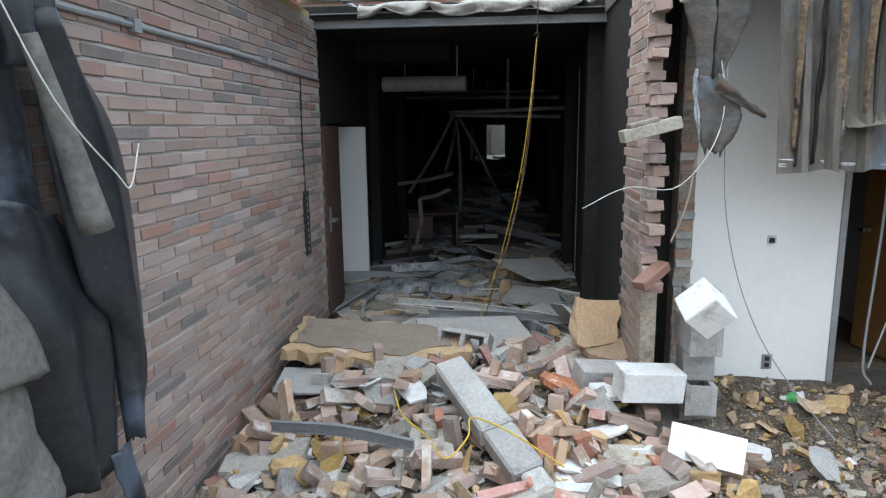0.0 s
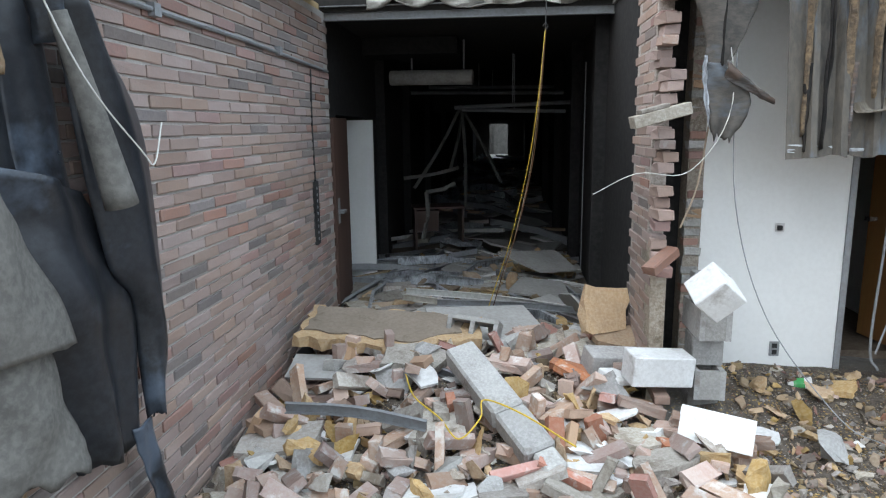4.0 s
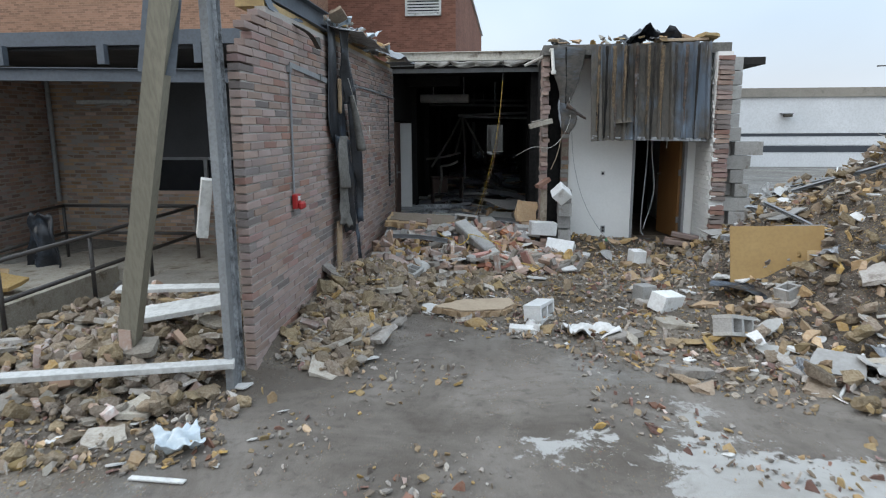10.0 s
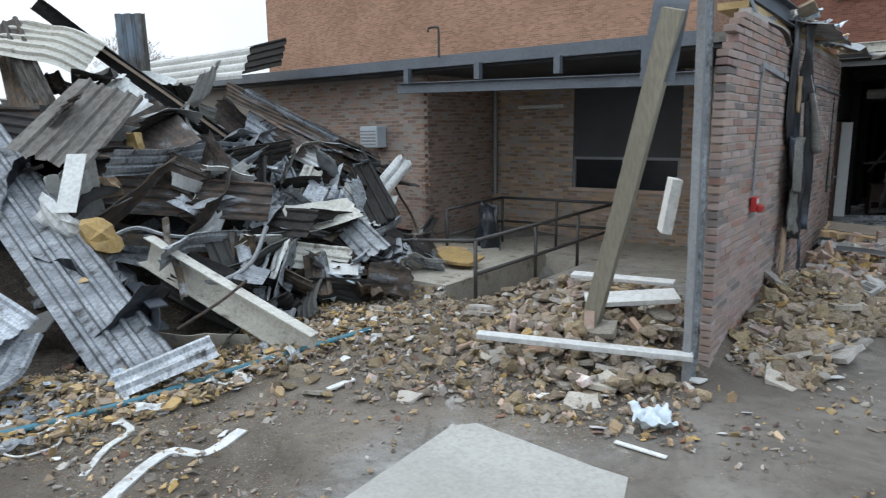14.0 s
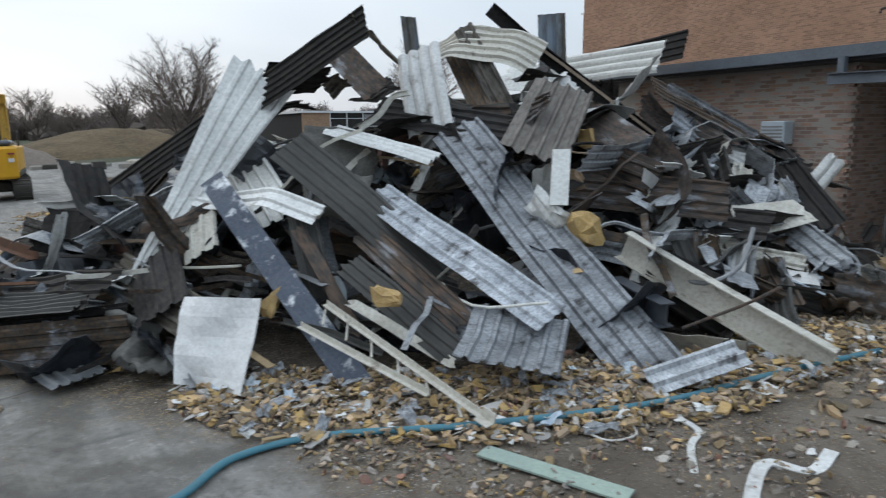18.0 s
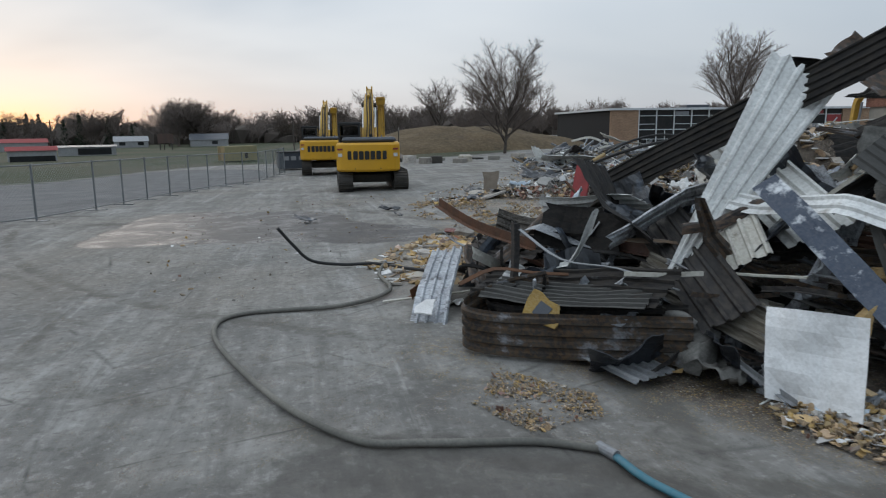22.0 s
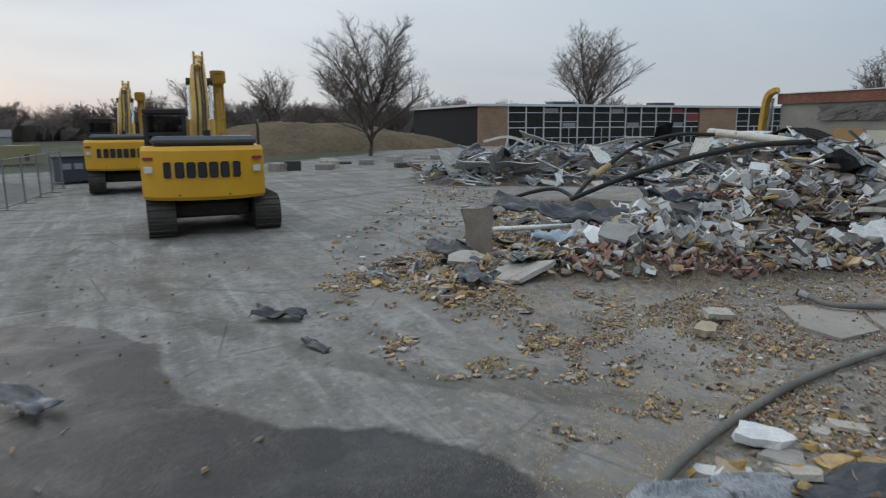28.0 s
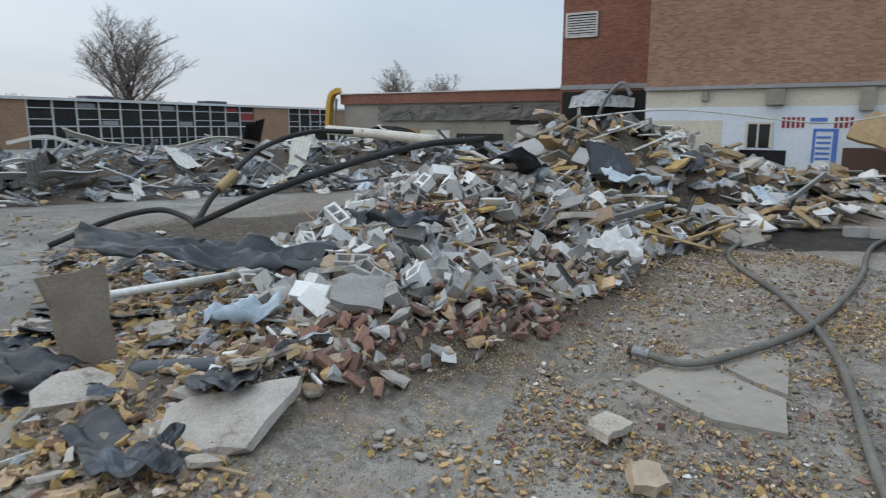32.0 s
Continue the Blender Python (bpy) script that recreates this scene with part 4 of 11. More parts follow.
    con = mix(mth("MULTIPLY", step(fine, 0.53, 9), 0.6), con, (0.11, 0.104, 0.096))
    con = mix(mth("MULTIPLY", step(mth("SUBTRACT", 1.0, fine), 0.55, 9), 0.4), con, (0.42, 0.41, 0.385))
    con = mix(mth("MULTIPLY", mth("MULTIPLY", arcs, step(stain, 0.40, 6)), 0.7), con, (0.10, 0.092, 0.08))
    con = mix(mth("MULTIPLY", mth("MULTIPLY", on2, step(patch, 0.48, 8)), 0.8), con, peb2)
    crack = mth("SUBTRACT", 1.0, step(vor(0.42, "DISTANCE_TO_EDGE", 0), 0.0, 90))
    con = mix(mth("MULTIPLY", mth("MULTIPLY", crack, step(mid, 0.47, 9)), 0.6), con, (0.05, 0.047, 0.044))
    mud = mix(step(mid, 0.40, 4), (0.095, 0.078, 0.062), (0.20, 0.172, 0.142))
    mud = mix(mth("MULTIPLY", step(fine, 0.5, 5), 0.6), mud, (0.13, 0.105, 0.08))
    mud = mix(mth("MULTIPLY", step(patch, 0.63, 12), 0.7), mud, (0.40, 0.385, 0.36))
    keep = step(stain, 0.44, 6)
    mud = mix(mth("MULTIPLY", on2, keep), mud, peb2)
    mud = mix(mth("MULTIPLY", on1, keep), mud, peb)
    gritc = mix(step(fine, 0.42, 5), (0.165, 0.152, 0.134), (0.31, 0.288, 0.255))
    gritc = mix(mth("MULTIPLY", step(patch, 0.54, 8), 0.55), gritc, (0.115, 0.10, 0.083))
    gritc = mix(mth("MULTIPLY", step(stain, 0.50, 7), 0.75), gritc, (0.38, 0.36, 0.325))
    gritc = mix(mth("MULTIPLY", mth("MULTIPLY", step(mid, 0.52, 6), step(fine, 0.44, 8)), 0.75), gritc, (0.29, 0.135, 0.095))
    gritc = mix(mth("MULTIPLY", on2, 0.9), gritc, peb2)
    gritc = mix(mth("MULTIPLY", on1, step(patch, 0.42, 6)), gritc, peb)
    grs = mix(step(noi(0.05), 0.42, 6), (0.026, 0.039, 0.015), (0.058, 0.054, 0.031))
    grs = mix(mth("MULTIPLY", step(fine, 0.5, 5), 0.4), grs, (0.06, 0.06, 0.03))
    wetc = mix(step(mid, 0.4, 3), (0.014, 0.0135, 0.014), (0.030, 0.029, 0.029))
    wetc = mix(mth("MULTIPLY", step(patch, 0.58, 8), 0.5), wetc, (0.09, 0.087, 0.085))
    wetc = mix(mth("MULTIPLY", step(fine, 0.52, 8), 0.5), wetc, (0.075, 0.073, 0.072))
    wetc = mix(mth("MULTIPLY", mth("MULTIPLY", on2, step(stain, 0.42, 8)), 0.7), wetc, peb2)
    slab = mix(step(mid, 0.45, 4), (0.42, 0.41, 0.39), (0.30, 0.285, 0.26))
    slab = mix(mth("MULTIPLY", step(patch, 0.58, 8), 0.4), slab, (0.2, 0.18, 0.15))
    fore = mix(step(mid, 0.38, 4), (0.115, 0.098, 0.082), (0.225, 0.20, 0.175))
    fore = mix(mth("MULTIPLY", step(fine, 0.52, 7), 0.5), fore, (0.085, 0.072, 0.06))
    fore = mix(mth("MULTIPLY", step(patch, 0.66, 14), 0.8), fore, (0.44, 0.43, 0.40))
    fore = mix(mth("MULTIPLY", on2, step(patch, 0.52, 9)), fore, peb2)
    soil = mix(step(fine, 0.42, 5), (0.055, 0.045, 0.037), (0.13, 0.108, 0.088))
    soil = mix(mth("MULTIPLY", on1, step(stain, 0.42, 6)), soil, peb)
    soil = mix(mth("MULTIPLY", on2, 0.8), soil, peb2)
    # crumbs of insulation trodden into the ground
    cell3, cell3d = split(vor(52.0)), vor(52.0, "F1", 0)
    crumb = ramp(cell3[0], ((0.0, (0.40, 0.25, 0.07)), (0.3, (0.30, 0.19, 0.06)), (0.55, (0.50, 0.36, 0.14)), (0.8, (0.24, 0.16, 0.07)), (0.93, (0.5, 0.48, 0.44))))
    on3 = mth("MULTIPLY", step(cell3[1], 0.42, 30), step(mth("SUBTRACT", 0.5, cell3d), 0.04, 9))
    aw, awi = area("wet", 0.9, 10.0), area("wet", 1.6, 0.9)
    amud, agrit = area("mud", 1.6, 1.6), area("grit", 3.0, 0.8)
    con = mix(mth("MULTIPLY", area("lot", 1.0, 1.5), 0.75), con, mix(step(mid, 0.4, 4), (0.085, 0.086, 0.09), (0.125, 0.125, 0.128)))
    c = mix(agrit, con, gritc)
    c = mix(amud, c, mud)
    c = mix(mth("MULTIPLY", area("fore", 0.8, 3.0), 0.9), c, fore)
    c = mix(area("soil", 0.9, 2.0), c, soil)
    c = mix(mth("MULTIPLY", mth("MULTIPLY", area("ochre", 1.6, 0.9), step(patch, 0.44, 9)), on3), c, crumb)
    pale = mth("ADD", mth("MULTIPLY", area("slab", 0.5, 2.0), 1.0), mth("MULTIPLY", mth("SUBTRACT", noi(5.0, 8, 0.7, 0.4), 0.5), 2.2))
    c = mix(step(pale, 0.5, 9), c, slab)
    c = mix(mth("MULTIPLY", area("damp", 0.9, 10.0), 0.6), c, mix(step(patch, 0.45, 5), (0.075, 0.069, 0.063), (0.125, 0.115, 0.105)))
    c = mix(aw, c, mix(mth("MULTIPLY", awi, 0.4), wetc, (0.028, 0.027, 0.028)))
    c = mix(area("grass", 4.0, 0.6), c, grs)
    t.links.new(c, b.inputs["Base Color"])
    r = mth("SUBTRACT", mth("ADD", 0.72, mth("MULTIPLY", fine, 0.25)), mth("MULTIPLY", aw, mth("ADD", 0.36, mth("MULTIPLY", step(mid, 0.47, 5), 0.26))), True)
    t.links.new(r, b.inputs["Roughness"])
    t.links.new(mth("ADD", 0.2, mth("MULTIPLY", aw, 0.06)), b.inputs["Specular IOR Level"])
    bn = t.nodes.new("ShaderNodeBump")
    bn.inputs["Distance"].default_value = 0.03
    t.links.new(mth("SUBTRACT", 0.9, mth("MULTIPLY", aw, 0.62)), bn.inputs["Strength"])
    t.links.new(mth("ADD", mth("ADD", mth("MULTIPLY", fine, 0.9), mth("MULTIPLY", mth("MULTIPLY", on1, mth("MAXIMUM", amud, agrit)), 0.5)), mth("ADD", mth("MULTIPLY", grit, 0.25), mth("MULTIPLY", mid, 0.8))), bn.inputs["Height"])
    t.links.new(bn.outputs[0], b.inputs["Normal"])
    return m


gme = mesh_of("ground", gv, gf, ground_material(), True)
gxy = np.array(gv)
for an, polys in AREAS.items():
    sd = np.max([poly_sd(gxy[:, 0], gxy[:, 1], p) for p in polys], axis=0)
    at = gme.attributes.new(an, "FLOAT", "POINT")
    at.data.foreach_set("value", np.clip(sd, -20, 20).astype(np.float32))
put("ground", gme, label="bare demolition yard of stained concrete, mud and grass", category="ground", kind="structure")
# ---- large structure ----


def brick_face(parent, mat, p0, ex, run, z0, z1, near=None, keep=None, seed=1, name="brick", out=None, pitch=0.203, start=None):
    """Courses of real bricks on a wall face. p0: start of the face, ex: unit way along it, out: the way it faces.
    near(s, z): bricks that become parts; keep(s, z): bricks that stand at all. The rest is joined.
    pitch: length of a brick with its joint; start: where a straight end stands, closed with half bricks."""
    rs = random.Random(seed)
    pal = (mat, mat, mat, M_BRICKR, mat, mat, M_BRICKD, mat) if mat in (M_BRICK, M_BRICK_RED) else (mat, mat, mat, mat)
    meshes = [brick_mesh(name, q, w=pitch - 0.011, seed=seed * 10 + i) for i, q in enumerate(pal)]
    halves = [brick_mesh(name, q, w=pitch / 2 - 0.011, seed=seed * 20 + i) for i, q in enumerate(pal)]
    out = Vector(out)
    ex = Vector(ex)
    rest, count = [], 0
    base = Matrix((ex, -out, Vector((0, 0, 1)))).transposed().to_4x4()
    rows = int((z1 - z0) / 0.0677)
    for r in range(rows):
        z = z0 + (r + 0.5) * 0.0677
        s = (0.0 if r % 2 else pitch / 2) + (start or 0.0)
        if start is not None and r % 2 and (keep is None or keep(pitch / 4, z)):
            p = Vector(p0) + ex * (start + pitch / 4 + rs.uniform(-0.012, 0.006)) + Vector((0, 0, z)) + out * (rs.uniform(-0.003, 0.003) - 0.0395)
            rest.append((rs.choice(halves), Matrix.Translation(p) @ base))
            s += pitch
        while s < run + 0.05:
            if keep is None or keep(s, z):
                p = Vector(p0) + ex * s + Vector((0, 0, z)) + out * (rs.uniform(-0.003, 0.003) - 0.0395)
                m = Matrix.Translation(p) @ base @ pose(0, 0, 0, 0, rs.uniform(-0.4, 0.4), rs.uniform(-0.5, 0.5))
                me = rs.choice(meshes)
                if near and near(s, z) and count < 300:
                    put(name, me, m, parent)
                    count += 1
                else:
                    rest.append((me, m))
            s += pitch
    if rest:
        joined("brickwork", rest, "", "", parent=parent)


def brick_stack(parent, pal, a, b, w, z0, z1, seed, skip=0.0):
    """One brick above the other on a narrow wall end that faces the yard."""
    rs = random.Random(seed)
    meshes = [brick_mesh("brick", q, w=w, seed=seed * 10 + i, chip=0.014) for i, q in enumerate(pal)]
    for r in range(int((z1 - z0) / 0.0677)):
        if rs.random() >= skip:
            put("brick", rs.choice(meshes), pose(a + rs.uniform(-0.008, 0.008), b + rs.uniform(-0.012, 0.02), z0 + (r + 0.5) * 0.0677, 0, rs.uniform(-1.5, 1.5), rs.uniform(-4, 4)), parent)


def wall(name, mat, bs, label, category="wall", kind="structure"):
    ob = put(name, to_mesh(name, boxes(*bs), mat), SITE, None, label, category, "", kind)
    return ob


LATE = []
# the free brick wall that flanks the way in
w1 = wall("wall_west", M_MORTAR, [(-0.088, 0.07, -0.3, 0.0085, 0.35, 2.62), (-0.088, 0.35, -0.3, 0.0085, 0.7, 2.95), (-0.088, 0.7, -0.3, 0.0085, 7.0, 3.20)], "rose brick wall with a broken end, still standing")


def ragged_end(s, z):
    return s > max(0, z - 2.72) * 1.15


LATE.append(lambda: brick_face(w1, M_BRICK, (0.012, 0, 0), (0, 1, 0), 6.9, -0.1, 3.16, near=lambda s, z: 0.3 < s < 2.7 and 1.0 < z < 2.62, keep=ragged_end, seed=3, out=(1, 0, 0), pitch=0.303, start=0.03))
# thin black strip along the far part of the wall foot
wall("trim_wall_base", M_BLACK, [(0.014, 5.6, 0.1, 0.024, 6.98, 0.42)], "black strip along the foot of the brick wall", "base strip")

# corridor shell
wall("wall_corridor_left", M_NEARBLACK, [(-0.3, 7.0, 0, -0.02, 7.35, 3.2), (-0.3, 7.35, 2.3, -0.02, 8.66, 3.2), (-0.3, 8.66, 0, -0.02, 38, 3.2)], "near-black corridor wall with a door opening")
wall("wall_corridor_right", M_NEARBLACK, [(2.6, 5.72, 0.2, 3.0, 38, 3.2)], "near-black corridor wall with panelled bays")
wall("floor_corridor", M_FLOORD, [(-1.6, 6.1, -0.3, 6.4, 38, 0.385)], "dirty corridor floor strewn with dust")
wall("ceiling_corridor", M_NEARBLACKC, [(-1.6, 6.95, 3.2, 6.4, 38, 3.32)], "near-black corridor ceiling")
# the second wall at y 43 is added to dim daylight through the opening
wall("wall_corridor_end", M_FELT, [(-0.5, 43, 0.0, 3.5, 43.2, 3.6), (0.9, 42.6, 0.3, 1.15, 42.8, 2.4), (-1.6, 37.9, 0.3, 0.75, 38.1, 3.2), (1.75, 37.9, 0.3, 6.4, 38.1, 3.2), (0.75, 37.9, 2.3, 1.75, 38.1, 3.2)], "dark corridor end wall, its opening backed by an added wall")
# the short end wall at y 9.85 is added to stop a daylight leak
wall("wall_left_room", M_NEARBLACK, [(-1.62, 6.2, 0.0, -1.5, 10, 3.2), (-1.5, 9.85, 0.0, -0.3, 10, 3.2)], "dark wall inside the side room with an added end wall")
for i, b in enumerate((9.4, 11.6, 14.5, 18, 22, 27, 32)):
    wall("trim_bay_left", M_NEARBLACK, [(-0.02, b, 0.385, 0.10, b + 0.22, 3.2)], "near-black pilaster along the corridor", "pilaster")
    wall("trim_bay_right", M_NEARBLACK, [(2.48, b - 2.2, 0.385, 2.6, b - 2.05, 3.2)], "near-black pilaster along the corridor", "pilaster")
wall("trim_bulkhead", M_NEARBLACK, [(0.0, 8.6, 3.0, 1.1, 9.2, 3.19), (0.0, 16, 2.5, 2.6, 16.4, 3.19), (0.0, 24, 2.4, 2.6, 24.4, 3.19)], "near-black bulkhead under the corridor ceiling", "bulkhead")
# brick pier with the broken end, room with the white wall
w2 = wall("wall_pier", M_LUMP, [(2.586, 5.14, 0.2, 2.68, 5.72, 3.2), (2.586, 5.0, 0.2, 2.68, 5.3, 1.4), (2.92, 5.552, 0.2, 3.03, 5.72, 3.2)], "broken brick cavity wall between the corridor and the room")


def ragged_pier(s, z):
    cut = 0.36 + 0.22 * noise.noise(Vector((z * 1.7, 1, 7))) + max(0, 1.3 - z) * -0.25
    return s > cut + 0.22 * max(0.0, noise.noise(Vector((z * 31, s * 9, 3)))) * 2


LATE.append(lambda: brick_face(w2, M_BRICK, (2.588, 4.72, 0), (0, 1, 0), 1.0, 0.2, 3.2, near=lambda s, z: True, keep=ragged_pier, seed=5, out=(-1, 0, 0), pitch=0.303))
LATE.append(lambda: brick_stack(w2, (M_BRICK, M_BRICKR, M_BRICK_TAN, M_BLOCK), 2.975, 5.59, 0.108, 0.3, 3.2, 6, 0.08))
wall("wall_room_front", M_WHITE, [(3.04, 5.6, 0.2, 4.04, 5.75, 3.2), (4.84, 5.6, 0.2, 4.98, 5.75, 3.2), (4.04, 5.6, 2.46, 4.84, 5.75, 3.2)], "white painted room wall with a doorway")
w3 = wall("wall_room_side", M_WHITE, [(4.996, 4.84, 0.2, 5.2, 9.0, 3.2)], "white painted brick side wall with a broken end")
LATE.append(lambda: brick_face(w3, M_WHITE, (4.99, 4.66, 0), (0, 1, 0), 0.95, 0.25, 3.2, near=lambda s, z: True, keep=lambda s, z: s > 0.2 + 0.25 * max(0, z - 2.0) + 0.14 * noise.noise(Vector((z * 3, 2, 2))), seed=7, out=(-1, 0, 0)))
LATE.append(lambda: brick_stack(w3, (M_BRICK, M_BRICKR, M_BRICKD, M_BRICK), 5.10, 4.79, 0.19, 0.3, 3.2, 8, 0.06))
wall("wall_room_back", M_NEARBLACK, [(3.0, 9.0, 0.2, 5.2, 9.2, 3.2)], "dark back wall of the room")
wall("roof_room", M_FELT, [(2.58, 5.0, 3.2, 5.22, 9.2, 3.34)], "felt-covered roof edge of the room")
wall("trim_door_jamb", M_STEEL, [(4.025, 5.585, 0.4, 4.065, 5.765, 2.46), (4.815, 5.585, 0.4, 4.855, 5.765, 2.46), (4.025, 5.585, 2.46, 4.855, 5.765, 2.5)], "grey steel door frame", "door frame")

# low building with the recessed porch
w4 = wall("wall_low_front", M_MORTARD, [(-14, 3.949, -0.5, -6.069, 4.2, 3.22), (-6.30, 4.2, -0.5, -6.069, 6.4, 3.22)], "brown brick front of the low building")
LATE.append(lambda: brick_face(w4, M_BRICKB, (-10.6, 3.953, 0), (1, 0, 0), 4.5, -0.1, 3.2, near=lambda s, z: s > 3.2 and z > 0.4, seed=9, out=(0, -1, 0)))
LATE.append(lambda: brick_face(w4, M_BRICKB, (-6.073, 3.95, 0), (0, 1, 0), 2.2, -0.1, 3.2, near=lambda s, z: s < 1.3, seed=10, out=(1, 0, 0)))
w5 = wall("wall_porch_back", M_MORTARD, [(-6.085, 6.151, -0.5, -4.25, 6.4, 3.22), (-4.25, 6.151, -0.5, -2.2, 6.4, 1.09), (-2.2, 6.151, -0.5, -0.3, 6.4, 3.22)], "tan brick back wall of the porch with a window opening")
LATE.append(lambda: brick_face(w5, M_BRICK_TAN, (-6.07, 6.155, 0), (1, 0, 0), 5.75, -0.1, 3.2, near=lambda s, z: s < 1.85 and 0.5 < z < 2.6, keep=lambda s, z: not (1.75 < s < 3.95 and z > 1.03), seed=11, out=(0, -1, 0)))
win = wall("window_1", M_DARKPANEL, [(-4.25, 6.2, 1.68, -2.2, 6.3, 3.2)], "dark-framed porch window under a dark panel", "window")
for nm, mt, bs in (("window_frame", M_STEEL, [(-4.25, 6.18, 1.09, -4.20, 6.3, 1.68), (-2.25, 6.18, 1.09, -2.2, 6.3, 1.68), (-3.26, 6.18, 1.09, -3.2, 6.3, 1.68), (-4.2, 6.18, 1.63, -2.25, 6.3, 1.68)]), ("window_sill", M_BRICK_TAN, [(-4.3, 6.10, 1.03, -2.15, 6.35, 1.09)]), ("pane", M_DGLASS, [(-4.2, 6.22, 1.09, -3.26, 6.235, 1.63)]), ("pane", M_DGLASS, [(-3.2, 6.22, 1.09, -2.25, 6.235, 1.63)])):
    part(nm, boxes(*bs), mt, win)
wall("roof_low", M_FELT, [(-14, 3.42, 3.26, -0.32, 15.7, 3.38)], "flat felt roof of the low building")
wall("roof_corridor", M_FELT, [(-0.28, 6.98, 3.322, 3.0, 20, 3.335)], "flat felt roof over the corridor")
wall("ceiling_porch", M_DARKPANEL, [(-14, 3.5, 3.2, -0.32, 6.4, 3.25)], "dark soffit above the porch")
wall("trim_fascia", M_BLUEGREY, [(-14, 3.36, 3.24, -1.15, 3.42, 3.42)], "dark blue-grey metal roof edge", "fascia")
wall("floor_porch", M_SLAB, [(-6.05, 1.25, -0.9, -3.68, 4.05, 0.17), (-6.05, 4.05, -0.9, -0.35, 6.16, 0.12), (-2.9, 1.6, -0.9, -0.35, 4.05, 0.12)], "concrete porch slab round a sunken ramp")
wall("floor_ramp", M_MACHD, [(-3.68, 1.3, -0.95, -2.9, 4.05, -0.75)], "dark floor of the sunken ramp", "ramp")

# tall brick block with two set-back wings
wall("wall_tall_block", M_TALL, [(-25.2, 15.8, 3.38, -4.7, 46, 12.0)], "tall windowless brown brick block", "building")
wall("wall_tall_wing_west", M_TALLW, [(-30.1, 20.3, -0.5, -25.18, 44, 8.6)], "brown brick wing of the tall block", "building")
wall("wall_tall_wing_east", M_TALLW, [(-4.72, 20.3, 3.0, 0.1, 44, 8.6)], "brown brick wing of the tall block", "building")
wall("wall_tall_base", M_CREAMW, [(-25.21, 15.86, 2.75, -14, 46, 3.38)], "cream plaster strip where a roof was torn off", "wall")
wall("wall_tall_base_blue", M_PALEBLUE, [(-25.2, 15.83, -0.5, -14, 16.0, 2.75)], "pale painted former inside wall, stained", "wall")
wall("trim_roof_scar", M_STEEL, [(-30.12, 20.26, 3.7, -25.25, 20.3, 3.9), (-25.25, 15.7, 3.34, -14.0, 15.8, 3.46)], "torn grey flashing along the brick wall", "flashing")
# pale concrete slab let into the muddy verge
SLABP = [(-3.25, -3.65), (-3.2, -2.6), (-3.06, -2.48), (-2.12, -2.66), (-1.9, -2.68), (-1.85, -2.95), (-2.0, -4.3), (-3.3, -4.5)]
sz = max(land(x, y) for x, y in SLABP) + 0.006
n = len(SLABP)
put("floor_verge_slab", mesh_of("floor_verge_slab", [(x, y, sz) for x, y in SLABP] + [(x, y, sz - 0.2) for x, y in SLABP], [tuple(range(n))[::-1]] + [(i, (i + 1) % n, n + (i + 1) % n, n + i) for i in range(n)], M_PALEC), None, None, "pale concrete slab let into the muddy verge", "slab", "", "structure")
# ---- loose pieces, built once ----
BRICKS = [brick_mesh("loose_brick", M_BRICK_RED, w=0.285, seed=50 + i, chip=0.012) for i in range(3)] + [brick_mesh("loose_brick", q, w=(0.285, 0.19, 0.285, 0.25)[i], seed=60 + i, chip=0.014) for i, q in enumerate((M_ORANGE, M_BRICK_TAN, M_BRICK_RED, M_SLAB))]
BATS = [brick_mesh("brick_bat", M_BRICK_RED, w=(0.10, 0.14, 0.17)[i], seed=70 + i, chip=0.025) for i in range(3)]
CMU = [cmu_mesh("concrete_block", M_BLOCK), cmu_mesh("concrete_block", M_BLOCK, half=True, hollow=False), cmu_mesh("concrete_block", M_BLOCK, hollow=False), cmu_mesh("concrete_block", M_BLOCK, hollow=False)]
CMUW = [cmu_mesh("painted_block", M_BLOCKW), cmu_mesh("painted_block", M_BLOCKW, half=True, hollow=False), cmu_mesh("painted_block", M_BLOCKW, hollow=False), cmu_mesh("painted_block", M_BLOCKW, hollow=False)]
SHELLS = [to_mesh("painted_block_shard", boxes((-0.19, -0.093, -0.018, 0.12 + 0.07 * i, 0.093, 0.018), bev=0.005), M_BLOCKW) for i in range(2)]
CMU_MIX = [CMU[0], CMU[0], cmu_mesh("concrete_block", M_BLOCK, half=True)] + [broken_cmu("concrete_block", M_BLOCK, 170 + i) for i in range(3)]
CMUW_MIX = [CMUW[0], CMUW[2], broken_cmu("painted_block", M_BLOCKW, 175), broken_cmu("painted_block", M_BLOCKW, 176)] + SHELLS
FOAM = [rock("insulation_chunk", M_FOAM, 80 + i, 0.26, 0.17, 0.06 + 0.02 * (i % 3), 10, 0.022) for i in range(6)]
FOAMD = [rock("insulation_chunk", M_FOAMD, 90 + i, 0.25, 0.17, 0.08, 10, 0.024) for i in range(5)]
FOAMP = [plate("insulation_board", M_FOAM, 100 + i, 0.40, 0.24, 0.05, 12) for i in range(3)] + [plate("insulation_board", M_FOAMD, 105 + i, 0.42, 0.3, 0.05, 9) for i in range(2)]
SLABS = [plate("concrete_slab_piece", M_SLAB, 110 + i, 0.42, 0.30, 0.055, 8) for i in range(5)]
LUMPS = [rock("concrete_lump", M_LUMP if i % 3 else M_SLAB, 120 + i, 0.20, 0.14, 0.09, 9, 0.018) for i in range(7)]
